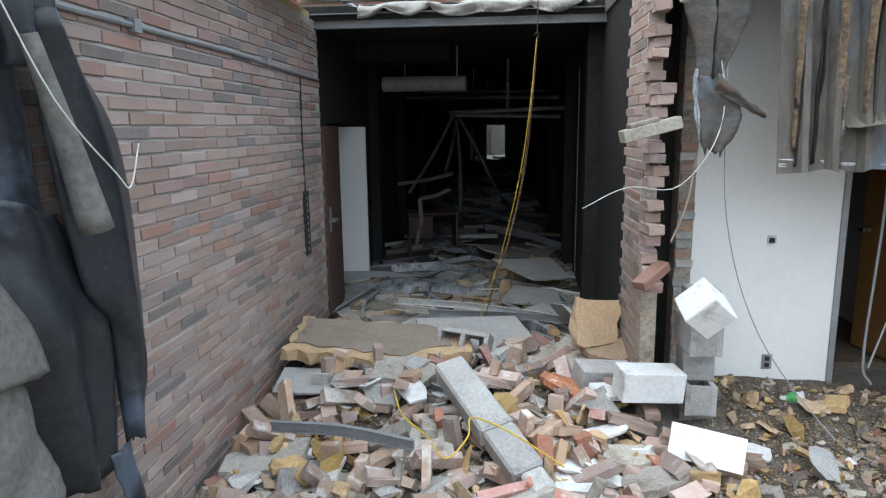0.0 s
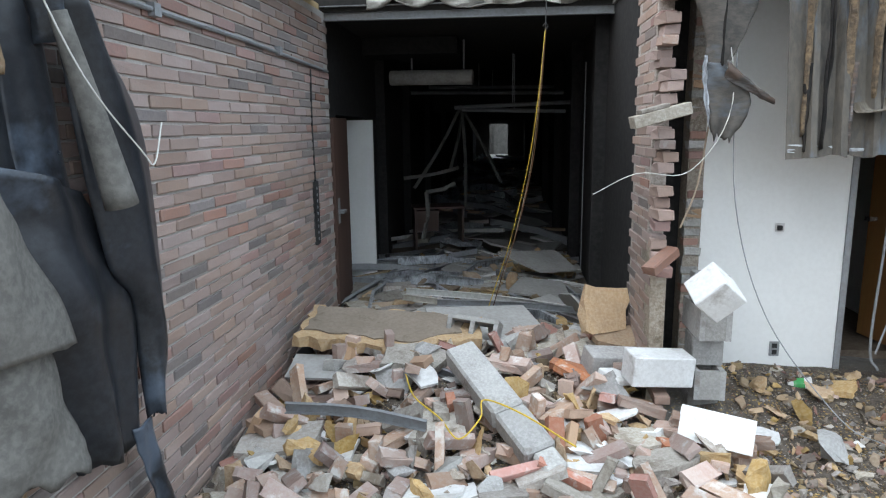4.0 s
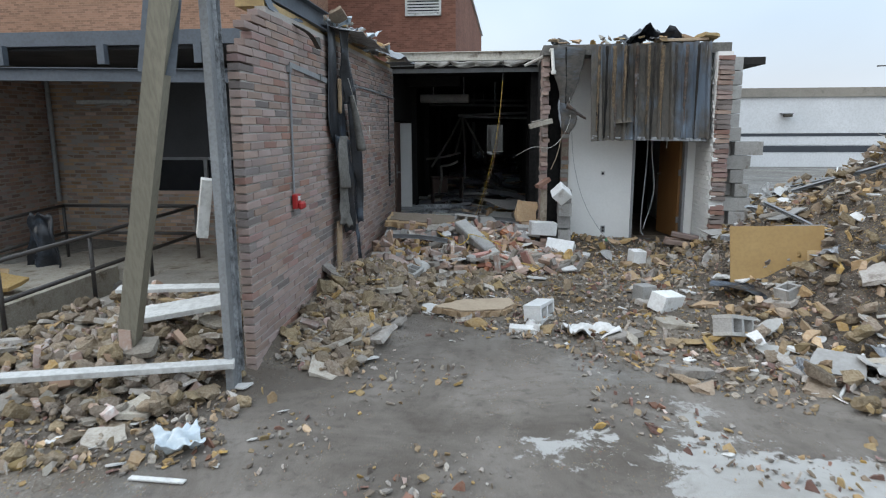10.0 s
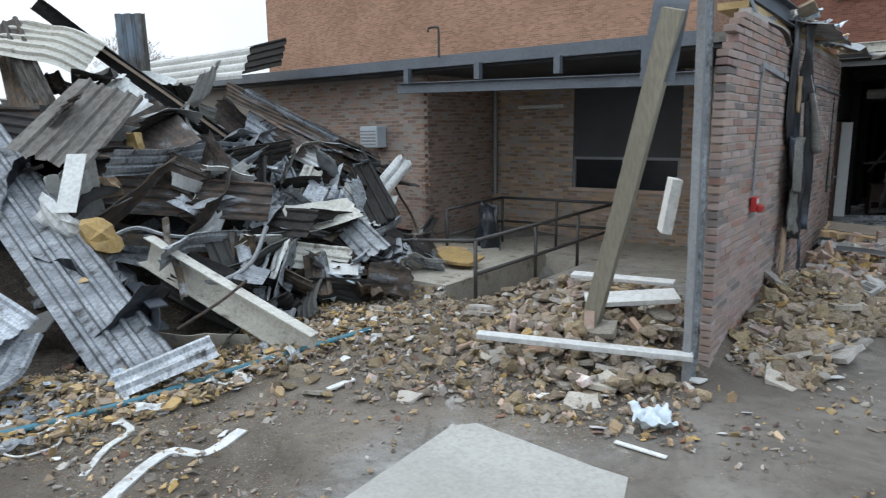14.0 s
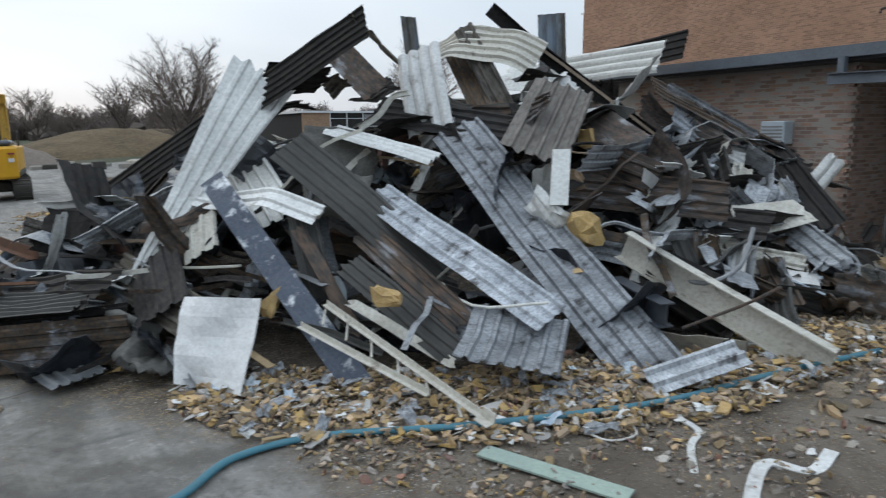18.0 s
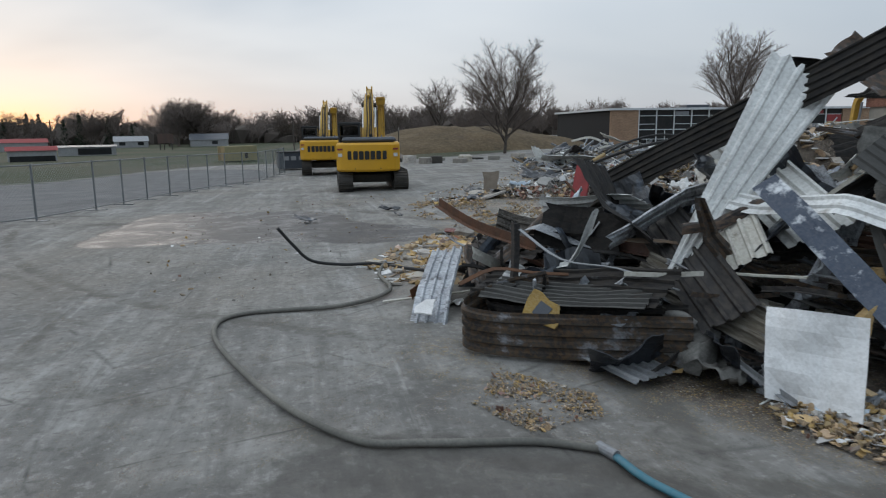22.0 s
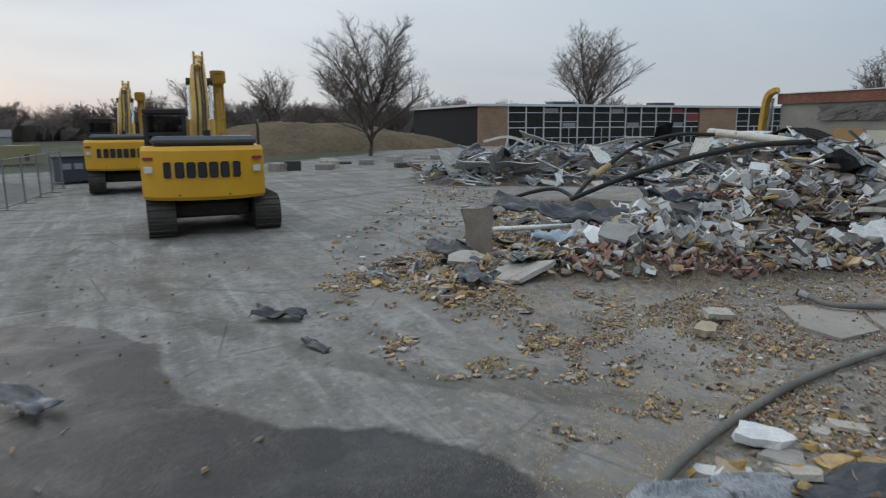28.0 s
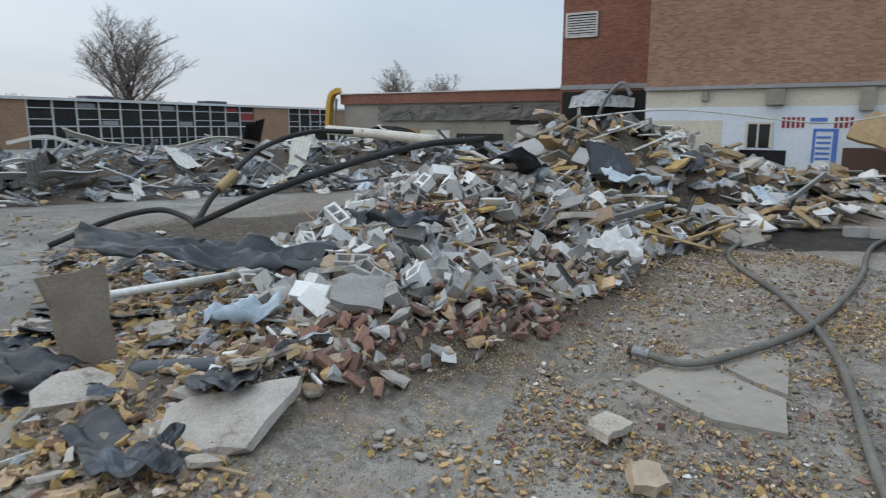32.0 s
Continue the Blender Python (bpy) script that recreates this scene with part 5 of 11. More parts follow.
CRUMBS = {"foam": [plate("insulation_crumb", M_FOAM if i < 4 else M_FOAMD, 400 + i, 0.24, 0.13 + 0.02 * (i % 3), 0.05, 4) for i in range(6)] + [rock("insulation_crumb", M_FOAM, 180 + i, 0.24, 0.16, 0.09, 10) for i in range(4)], "foamd": [rock("insulation_crumb", M_FOAMD, 185 + i, 0.25, 0.17, 0.09, 10) for i in range(3)], "lump": [plate("concrete_crumb", M_SLAB, 196, 0.2, 0.13, 0.06, 4)] + [rock("concrete_crumb", M_LUMP if i % 3 else M_SLAB, 190 + i, 0.20, 0.14, 0.09, 9) for i in range(5)]}
BROKEN = [rock("broken_block", M_BLOCK, 160 + i, 0.30, 0.20, 0.16, 9, 0.02) for i in range(3)] + [rock("broken_block", M_BLOCKW, 165, 0.26, 0.19, 0.15, 9, 0.015)]
BOARDS = [plate("wallboard_piece", M_BOARD, 130 + i, 0.55, 0.38, 0.016, 6) for i in range(4)]
WBOARDS = [plate("white_board_piece", M_PAPER, 135 + i, 0.30, 0.2, 0.02, 6) for i in range(3)]
GRAVEL = [rock("gravel", m, 140 + i, 0.055, 0.045, 0.03, 8) for i, m in enumerate((M_SLAB, M_DIRT, M_FOAMD, M_LUMP, M_GREYDIRT, M_BRICK_RED, M_DIRT, M_FOAM, M_GREYDIRT))] + [plate("flake", m, 150 + i, 0.085, 0.055, 0.012, 5) for i, m in enumerate((M_SLAB, M_BRICK_TOE, M_FOAM, M_LUMP, M_FOAMD, M_DIRT))]
STICKS = [to_mesh("stick", boxes((-0.45, -0.02, -0.012, 0.45, 0.02, 0.012), bev=0.003), M_LUMBER), to_mesh("stick", boxes((-0.3, -0.045, -0.019, 0.3, 0.045, 0.019), bev=0.004), M_LUMBER), to_mesh("stick", boxes((-0.6, -0.015, -0.015, 0.6, 0.015, 0.015), bev=0.003), M_WSHEET)]
STUDS = [sweep("metal_stud", [(-0.7, 0, 0), (-0.2, 0.01, 0.01), (0.15, -0.01, 0.03), (0.7, 0.04, 0.0)], prof_c(0.064, 0.035, 0.003), M_STEEL), sweep("metal_stud", [(-0.5, 0, 0), (0, 0.05, 0.06), (0.5, 0, 0)], prof_c(0.092, 0.035, 0.003), M_GALV)]


def crumpled(name, w, d, h, mat, seed, thick=0.004, n=9, folds=2.0):
    """A crumpled sheet of membrane, wrap or thin metal."""
    off = Vector((seed * 7.3, seed * 3.1, 0))
    grid = []
    for i in range(n):
        row = []
        for j in range(n):
            x, y = (i / (n - 1) - 0.5) * w, (j / (n - 1) - 0.5) * d
            q = Vector((x * folds / w, y * folds / d, 0)) + off
            z = h * (noise.noise(q) + 0.45 * noise.noise(q * 2.7))
            row.append(Vector((x + 0.12 * w * noise.noise(q + Vector((9, 0, 0))), y + 0.12 * d * noise.noise(q + Vector((0, 9, 0))), z)))
        grid.append(row)
    return shell(name, grid, thick, mat, True)


WRAPS = [crumpled("white_wrap", 0.3, 0.22, 0.10, M_PAPER, 1 + i) for i in range(3)]
TARPS = [crumpled("membrane_scrap", 0.9, 0.5, 0.11, M_MEMB, 5 + i, 0.005, 13, 1.8) for i in range(3)]
TINS = [crumpled("metal_scrap", 0.6, 0.25, 0.14, M_GALV, 11 + i, 0.003, 8, 2.2) for i in range(3)] + [crumpled("metal_scrap", 0.5, 0.3, 0.12, M_BLUESHT, 15, 0.003, 8, 2.2), crumpled("metal_scrap", 0.7, 0.25, 0.12, M_WSHEET, 16, 0.003, 8, 2.2)]
KINDS = {"brick": (BRICKS, 0.03, "reddish brown loose brick dusted with mortar lying on rubble", "brick"), "bat": (BATS, 0.02, "broken piece of red brick in the rubble", "brick"),
         "cmu": (CMU_MIX, 0.07, "grey hollow concrete block tumbled among rubble", "concrete block"), "cmuw": (CMUW_MIX, 0.07, "white painted concrete block tumbled among rubble", "concrete block"),
         "bblock": (BROKEN, 0.05, "broken corner of a concrete block in the rubble", "concrete block"),
         "foam": (FOAM, 0.03, "torn chunk of yellow insulation foam on the ground", "insulation"), "foamd": (FOAMD, 0.03, "dirty brown chunk of insulation foam in the rubble", "insulation"),
         "foamp": (FOAMP, 0.02, "broken yellow insulation board lying flat on debris", "insulation"), "slab": (SLABS, 0.025, "broken grey concrete slab piece lying in rubble", "concrete"),
         "lump": (LUMPS, 0.03, "jagged lump of broken grey concrete in rubble", "concrete"), "board": (BOARDS, 0.012, "dusty grey piece of broken wallboard lying flat", "wallboard"),
         "wboard": (WBOARDS, 0.015, "small white broken board lying on the debris", "board"), "stick": (STICKS, 0.02, "splintered piece of wood lying on the debris", "wood"),
         "stud": (STUDS, 0.03, "bent galvanised metal stud lying in the debris", "metal stud"), "wrap": (WRAPS, 0.03, "crumpled white plastic wrap lying on debris", "plastic wrap"),
         "tarp": (TARPS, 0.08, "crumpled black roofing membrane scrap on the rubble", "membrane"), "tin": (TINS, 0.05, "crumpled strip of thin sheet metal in the rubble", "sheet metal")}
KINDS["clod"] = ([rock("rubble_clod", M_CLOD, 200 + i, 0.30, 0.22, 0.15, 12, 0.03) for i in range(6)], 0.035, "tan clod of broken masonry and dirt by the wall", "rubble")
KINDS["rbrick"] = ([brick_mesh("old_brick", M_BRICK_TOE, seed=210 + i, chip=0.014) for i in range(4)], 0.03, "dark red brick tumbled at the pile foot", "brick")
TALLY = {}
FLATTEN = {"foamp", "slab", "board", "wboard", "tarp", "stick"}


def inside(poly, x, y):
    r = False
    for (ax, ay), (bx, by) in zip(poly, poly[1:] + poly[:1]):
        if (ay > y) != (by > y) and x < (bx - ax) * (y - ay) / (by - ay) + ax:
            r = not r
    return r


def clear_of(x, y):
    """True where loose pieces may lie: not inside walls."""
    q = unsite(x, y)
    if -0.34 < q.x < 0.12 and 0 < q.y < 38:
        return False
    if 2.5 < q.x < 3.1 and 4.6 < q.y < 38 or 3.0 < q.x < 5.25 and q.y > 5.5:
        return False
    return not (-14.1 < q.x < -6.0 and q.y > 3.85) and not (-6.4 < q.x < -0.3 and q.y > 6.1)


def strew(name, label, poly, mix, n, seed, singles=0, tilt=28.0, sizes=(0.7, 1.25), lift=0.0, height=None, pile=0.0, where=None):
    """Pieces thrown over a stretch of ground; the first `singles` large ones are things of their own, the rest one heap."""
    rs = random.Random(seed)
    names = [k for k in mix]
    weights = [mix[k] for k in names]
    xs, ys = [p[0] for p in poly], [p[1] for p in poly]
    rest, made, tries = [], 0, 0
    total = 0
    while total < n and tries < n * 12:
        tries += 1
        x, y = rs.uniform(min(xs), max(xs)), rs.uniform(min(ys), max(ys))
        if not inside(poly, x, y) or not clear_of(x, y) or (where and not where(x, y, rs)):
            continue
        k = rs.choices(names, weights)[0]
        ms, half, lab, cat = (GRAVEL, 0.012, "", "") if k == "gravel" else KINDS[k]
        z = (height(x, y) if height else land(x, y)) + half * 0.8 + lift + rs.uniform(0, pile)
        if sizes[1] <= 0.7 and k in CRUMBS:
            ms = CRUMBS[k]
        s = rs.uniform(*sizes) if k not in ("brick", "cmu", "cmuw") else 1.0
        if k == "gravel":
            s = 0.2 + 1.0 * rs.random() ** 2.6
        t = tilt * (0.6 if k in FLATTEN else 1.0)
        if k in ("brick", "lump", "foam", "foamd", "wrap", "gravel", "bat") and rs.random() < 0.5:
            t = 180.0
        m = tumble(rs, x, y, z, t, s)
        me = rs.choice(ms)
        nm = me.name.split(".")[0]
        if k != "gravel" and made < singles and s > 0.45 and TALLY.get(nm, 0) < 290:
            TALLY[nm] = TALLY.get(nm, 0) + 1
            put(nm, me, m, None, lab, cat, group=label)
            made += 1
        else:
            rest.append((me, m))
        total += 1
    if rest:
        joined(name, rest, label, "rubble")


def loc_poly(*ab):
    return [tuple(site(a, b).to_2d()) for a, b in ab]


# rubble in front of the corridor
F1 = loc_poly((0.15, 3.6), (0.9, 3.5), (2.2, 3.5), (3.2, 3.7), (3.1, 4.7), (2.5, 5.0), (2.5, 6.3), (0.15, 6.3))
strew("rubble_bricks_doorway", "brick and block rubble in front of the corridor", F1, {"brick": 7, "bat": 3.0, "lump": 2.0, "foam": 3.2, "slab": 0.5, "bblock": 1.0, "wboard": 1.5}, 500, 1, singles=260, tilt=20, pile=0.12, sizes=(0.6, 1.1))
strew("rubble_fines_doorway", "fine broken rubble in front of the corridor", F1, {"gravel": 14, "bat": 1, "foam": 1.2, "wboard": 0.3}, 3600, 2, sizes=(0.25, 0.6))
F2 = loc_poly((0.1, 0.2), (0.8, 0.1), (1.15, 2.2), (2.4, 3.4), (0.12, 3.9))
strew("rubble_wall_foot", "insulation and concrete rubble along the brick wall", F2, {"clod": 7, "foamd": 2, "lump": 4, "slab": 0.6, "foam": 0.8, "bat": 0.6, "wboard": 0.5}, 430, 3, singles=220, tilt=35, pile=0.05, sizes=(0.25, 1.0), lift=-0.02)
strew("rubble_wall_fines", "fine rubble along the brick wall", F2, {"gravel": 14, "foamd": 2.5, "lump": 1.5, "clod": 1.5}, 6500, 4, sizes=(0.12, 0.5))
F3 = [(-0.8, 2.6), (2.9, 3.9), (4.3, 4.2), (4.5, 2.0), (3.2, -0.2), (2.4, -1.6), (1.6, -1.0), (0.8, -0.2), (-0.5, 0.9)]
strew("gravel_forecourt", "gravel and small insulation crumbs on mud", F3, {"gravel": 14, "foam": 0.3, "foamd": 0.5, "lump": 0.5, "bat": 0.2, "wboard": 0.08}, 8000, 5, sizes=(0.12, 0.42))
strew("crumbs_forecourt", "thin scatter of crumbs and chips on the muddy slab", [(-1.0, 0.9), (0.8, -0.1), (2.4, -1.6), (3.0, -3.2), (1.2, -4.6), (-1.2, -3.8), (-1.6, -1.2)], {"gravel": 16, "foamd": 0.4, "lump": 0.4, "wboard": 0.1}, 1100, 16, sizes=(0.08, 0.3), where=lambda x, y, q: noise.noise(Vector((x * 1.1, y * 1.1, 4))) > q.uniform(-0.1, 0.35))
strew("debris_forecourt", "scattered debris on the muddy forecourt", F3, {"foam": 1.2, "slab": 0.7, "lump": 2.4, "cmu": 0.1, "bat": 0.8, "wboard": 0.4, "wrap": 0.2, "foamd": 2}, 120, 6, singles=90, tilt=20)
F4 = loc_poly((3.0, 3.4), (5.2, 3.2), (4.9, 5.5), (3.12, 5.5))
strew("gravel_doorstep", "dirt and insulation crumbs before the white wall", F4, {"gravel": 12, "foam": 1.2, "foamd": 0.8, "lump": 0.4, "bat": 0.3}, 1500, 14, sizes=(0.1, 0.4))
strew("debris_doorstep", "foam and stone debris before the white wall", F4, {"foam": 4, "foamp": 1, "lump": 1.5, "bat": 0.6, "wboard": 0.4}, 46, 15, singles=46, tilt=25, sizes=(0.5, 1.0))
# right-hand rubble mound
R1 = [(2.4, -0.6), (3.0, -2.6), (6, -4), (11.5, -2), (12, 6.5), (8.5, 8), (5.2, 6.6), (3.9, 4.0), (3.3, 2.0)]
strew("rubble_mound_east", "large mound of insulation, block and timber rubble", R1, {"foam": 2.4, "foamd": 5, "clod": 5, "lump": 4, "slab": 1.4, "board": 0.8, "wboard": 0.9, "stick": 1.6, "cmu": 0.15, "bblock": 0.5, "stud": 0.4, "tin": 0.5, "bat": 1.6, "tarp": 0.15, "wrap": 0.2}, 3600, 7, singles=220, tilt=40, pile=0.12, sizes=(0.25, 0.85))
strew("rubble_fines_east", "fine rubble on the mound", R1, {"gravel": 8, "foamd": 1.2, "foam": 1, "lump": 1, "wboard": 0.5}, 9000, 8, sizes=(0.25, 0.7))
# porch rubble and the muddy verge
P1 = [(-4.2, -1.1), (-3.2, -1.6), (-2.2, -1.5), (-1.95, -0.9), (-2.1, 0.8), (-3.6, 1.4), (-4.4, 0.6)]
strew("rubble_porch", "broken concrete rubble beside the wall end", P1, {"lump": 3, "clod": 6, "slab": 0.8, "foamd": 2, "foam": 0.5, "brick": 0.7, "bat": 2}, 760, 9, singles=150, tilt=35, pile=0.10, sizes=(0.25, 0.85))
P2 = [(-5.8, 0.6), (-5.4, -2.9), (-4.0, -2.5), (-3.3, -2.2), (-2.2, -2.3), (-1.4, -1.2), (-1.9, -0.7), (-4.4, 1.2), (-5.3, 1.6)]
strew("rubble_verge", "insulation crumbs and rubble on the muddy verge", P2, {"foamd": 3, "clod": 4, "foam": 1.0, "lump": 2.5, "slab": 0.5, "wboard": 0.4, "wrap": 0.2, "bat": 0.8}, 520, 10, singles=110, tilt=30, sizes=(0.2, 0.7))
strew("gravel_verge", "gravel and crumbs on the muddy verge", [(-8.6, -6.6), (-6.5, -6.2), (-3.4, -4.0), (-1.6, -2.2), (-1.9, -0.7), (-5.5, 1.6), (-6.5, -2), (-8, -5)], {"gravel": 22, "foam": 0.8, "foamd": 2, "lump": 0.8, "wboard": 0.05}, 9000, 11, sizes=(0.10, 0.34), where=lambda x, y, q: noise.noise(Vector((x * 0.9, y * 0.9, 2))) + (0.25 if x < -5.6 - 0.25 * (y + 4) or y > -2.2 else -0.15) > q.uniform(-0.2, 0.3))
H0 = [(-5.0, -0.4), (-5.2, -3.2), (-6.0, -5.0), (-7.2, -6.35), (-8.4, -6.75), (-9.2, -6.2), (-7.6, -4.6), (-6.3, -2.6), (-6.2, -0.4)]
strew("insulation_heap_foot", "yellow insulation crumbs along the foot of the scrap heap", H0, {"foam": 5, "foamd": 4, "foamp": 1.5, "lump": 1.5, "wboard": 0.5, "board": 0.3, "wrap": 0.2, "tin": 0.3, "stick": 0.2, "gravel": 5}, 5200, 12, singles=150, tilt=28, sizes=(0.06, 0.42), pile=0.05)
strew("insulation_yard", "yellow insulation litter on the concrete yard", [(-14.4, -7.4), (-14.2, -9.0), (-16.6, -9.3), (-19.5, -7.6), (-18.5, -5.5)], {"foam": 5, "foamp": 1.4, "slab": 1, "wboard": 1, "stick": 0.6, "brick": 0.3}, 420, 13, singles=60, tilt=20, sizes=(0.4, 1.0))

strew("insulation_patch_yard", "patch of ochre crumbs trodden into the concrete", [(-10.3, -8.5), (-9.4, -7.85), (-8.9, -8.0), (-8.8, -8.7), (-9.5, -9.0)], {"foam": 5, "foamd": 4, "gravel": 4}, 1800, 45, tilt=25, sizes=(0.03, 0.13), where=lambda x, y, q: noise.noise(Vector((x * 2.0, y * 2.0, 3))) > q.uniform(-0.35, 0.2))

# ---- wall fittings, membrane and steel at the free wall ----
pull = thing("alarm_station", SITE @ pose(0.03, 1.15, 1.48, 0, 0, 0), "red alarm pull station hanging open on brick", "alarm")
part("body", boxes((0, -0.06, -0.07, 0.05, 0.06, 0.07), bev=0.008), M_RED, pull)
part("cover", boxes((0.05, -0.05, -0.075, 0.10, 0.07, -0.005), bev=0.015), M_RED, pull)
part("label_plate", boxes((0.05, -0.03, 0.01, 0.056, 0.03, 0.05)), M_PAPER, pull, "white label plate")
cond = thing("conduit", SITE, "thin grey metal conduit fixed along the brick wall", "conduit")
part("riser", sweep("riser", [(0.035, 1.15, 1.56), (0.035, 1.17, 2.2), (0.035, 1.19, 2.76)], ring(0.012), M_STEEL), None, cond)
part("run", sweep("run", [(0.035, 1.19, 2.76), (0.035, 2.0, 2.72), (0.035, 2.7, 2.68)], prof_r(0.012, 0.05), M_STEEL), None, cond)
part("run", sweep("run", [(0.035, 3.2, 2.72), (0.035, 5.0, 2.72), (0.035, 6.9, 2.68)], ring(0.014), M_STEEL), None, cond)
for b in (1.17, 2.2, 3.9, 5.6):
    part("clip", boxes((0.014, b - 0.03, 2.69, 0.055, b + 0.03, 2.75)), M_STEEL, cond)
gauge = thing("cable_strip", SITE, "black perforated metal strip hanging on a cable on brick", "wall strip")
bm = boxes((0.015, 6.33, 1.17, 0.035, 6.45, 1.72))
part("strip", bm, M_BLACK, gauge)
part("cable", sweep("cable", [(0.022, 6.40, 1.72), (0.022, 6.38, 2.2), (0.022, 6.41, 2.66)], ring(0.008, 6), M_BLACK), None, gauge)
bm = bmesh.new()
for i in range(9):
    cyl(bm, (0.034, 6.39, 1.22 + i * 0.055), (0.038, 6.39, 1.22 + i * 0.055), 0.014, 8)
part("hole", bm, M_STEEL, gauge)


def hang(name, left, right, mat, off, parent, bow=0.05, fold=0.02, waves=2.0, thick=0.006, seed=0, tear=0.04, face=None):
    """A hanging sheet between a left and a right edge, each a few (along, height) points from top to bottom; off: metres from the wall.
    It bows out between its edges and falls in folds; face(off, along, height) places it."""
    put_at = face or (lambda x, u, z: Vector((x, u, z)))
    el, er = (spline([(u, z, 0) for u, z in e], 8) for e in (left, right))
    rows, cols, grid = 26, 17, []
    o = Vector((seed * 5.1, 0, 0))
    for i in range(rows + 1):
        t = i / rows
        a, b = (e[0] if t == 0 else e[-1] if t == 1 else e[int(t * (len(e) - 1))].lerp(e[int(t * (len(e) - 1)) + 1], t * (len(e) - 1) % 1) for e in (el, er))
        row = []
        for j in range(cols):
            s = j / (cols - 1)
            p = a.lerp(b, s)
            x = off + bow * math.sin(math.pi * s) + fold * (math.sin(waves * 6.28 * s + seed + 1.6 * t) * (0.4 + 0.6 * t) + 1.3 * noise.noise(Vector((s * 2.4, t * 3.2, 0)) + o))
            z = p.y + (tear * noise.noise(Vector((s * 6, 3, 0)) + o) if i == rows else 0)
            row.append(put_at(x, p.x + 0.012 * noise.noise(Vector((t * 7, s * 2, 2)) + o), z))
        grid.append(row)
    return part(name, shell(name, grid, thick, mat, True), None, parent)


mb = thing("hanging_membrane", SITE, "torn black roofing membrane and grey felt hanging over the brick wall", "membrane")
hang("sheet", ((2.48, 3.35), (2.47, 2.78), (2.42, 2.2), (2.56, 2.03)), ((2.82, 3.33), (2.83, 2.7), (2.87, 2.35), (2.9, 1.98)), M_MEMB, 0.05, mb, 0.03, 0.012, 1.0, seed=1)
hang("sheet", ((2.8, 2.75), (2.84, 2.2), (2.88, 1.5)), ((3.02, 2.7), (3.1, 2.0), (3.2, 1.45)), M_MEMB, 0.07, mb, 0.03, 0.012, 1.0, seed=2)
hang("sheet", ((2.6, 2.1), (2.68, 1.75), (2.85, 1.3), (2.98, 0.9)), ((3.14, 1.95), (3.27, 1.72), (3.34, 1.36), (3.3, 0.86)), M_MEMB, 0.09, mb, 0.06, 0.035, 1.6, seed=3, tear=0.12)
hang("fold", ((2.78, 3.32), (2.88, 2.85), (2.98, 2.45)), ((3.0, 3.28), (3.14, 2.9), (3.17, 2.58)), M_MEMB, 0.12, mb, 0.05, 0.03, 1.5, seed=4)
hang("lobe", ((3.05, 2.66), (3.1, 2.2), (3.2, 1.66), (3.34, 1.45), (3.36, 0.98)), ((3.16, 2.66), (3.52, 2.25), (3.57, 1.62), (3.55, 1.15), (3.4, 0.95)), M_MEMB, 0.13, mb, 0.07, 0.02, 1.0, seed=5, tear=0.08)
hang("felt_flap", ((2.57, 2.08), (2.41, 1.92), (2.39, 1.7), (2.42, 1.5)), ((2.62, 2.08), (2.74, 1.85), (2.85, 1.65), (2.93, 1.44)), M_FELT, 0.15, mb, 0.07, 0.012, 1.0, 0.008, seed=6, tear=0.02)
hang("felt_flap", ((2.55, 1.52), (2.51, 1.25), (2.5, 1.06)), ((2.82, 1.5), (2.89, 1.2), (2.97, 0.96)), M_FELT, 0.12, mb, 0.07, 0.016, 1.0, 0.008, seed=7, tear=0.05)
hang("tail", ((3.24, 0.95), (3.31, 0.72), (3.41, 0.46)), ((3.38, 0.95), (3.42, 0.75), (3.54, 0.43)), M_MEMB, 0.13, mb, 0.02, 0.01, 1.0, seed=8)
hang("insulation_strip", ((2.53, 1.08), (2.51, 0.62), (2.55, 0.48)), ((2.68, 1.08), (2.66, 0.75), (2.61, 0.5)), M_FOAM, 0.09, mb, 0.0, 0.006, 1.0, 0.03, seed=9)
hang("insulation_strip", ((2.76, 2.74), (2.745, 2.36)), ((2.82, 2.74), (2.82, 2.36)), M_FOAM, 0.1, mb, 0.0, 0.006, 1.0, 0.03, seed=10)
part("felt_roll", sweep("felt_roll", spline([(0.2, 2.97, 2.56), (0.24, 3.05, 2.2), (0.27, 3.11, 1.9)], 5), ring(0.06, 14), M_FELT, up=(1, 0, 0), smooth=True, taper=[0.5 + 0.05 * i for i in range(11)]), None, mb)
part("wire", sweep("wire", spline([(0.2, 2.8, 2.75), (0.28, 2.95, 2.35), (0.34, 3.15, 2.1), (0.36, 3.2, 2.05), (0.33, 3.33, 2.2)], 5), ring(0.003, 6), M_WCABLE), None, mb)
box_l = thing("white_board", SITE @ pose(0.42, 3.05, 0.42, 14, 6, 30), "white board with a pale blue print lying against the wall", "board")
part("board", boxes((-0.2, -0.16, -0.03, 0.2, 0.16, 0.03), bev=0.006), M_PAPER, box_l)
part("print", boxes((-0.08, -0.06, 0.03, 0.06, 0.0, 0.033)), M_BLUESHT, box_l, "pale blue printed bar")
edge = thing("torn_roof_edge", SITE, "torn metal roof edge with flashing and debris on the wall top", "roof edge")
part("flashing", ribbed("flashing", 1.0, 0.3, M_BLUEGREY, "flat", 0.3, 0, crumple=0.08, seed=4), None, edge).matrix_basis = along((-0.05, 0.75, 3.32), (-0.1, 2.6, 3.36), 60)
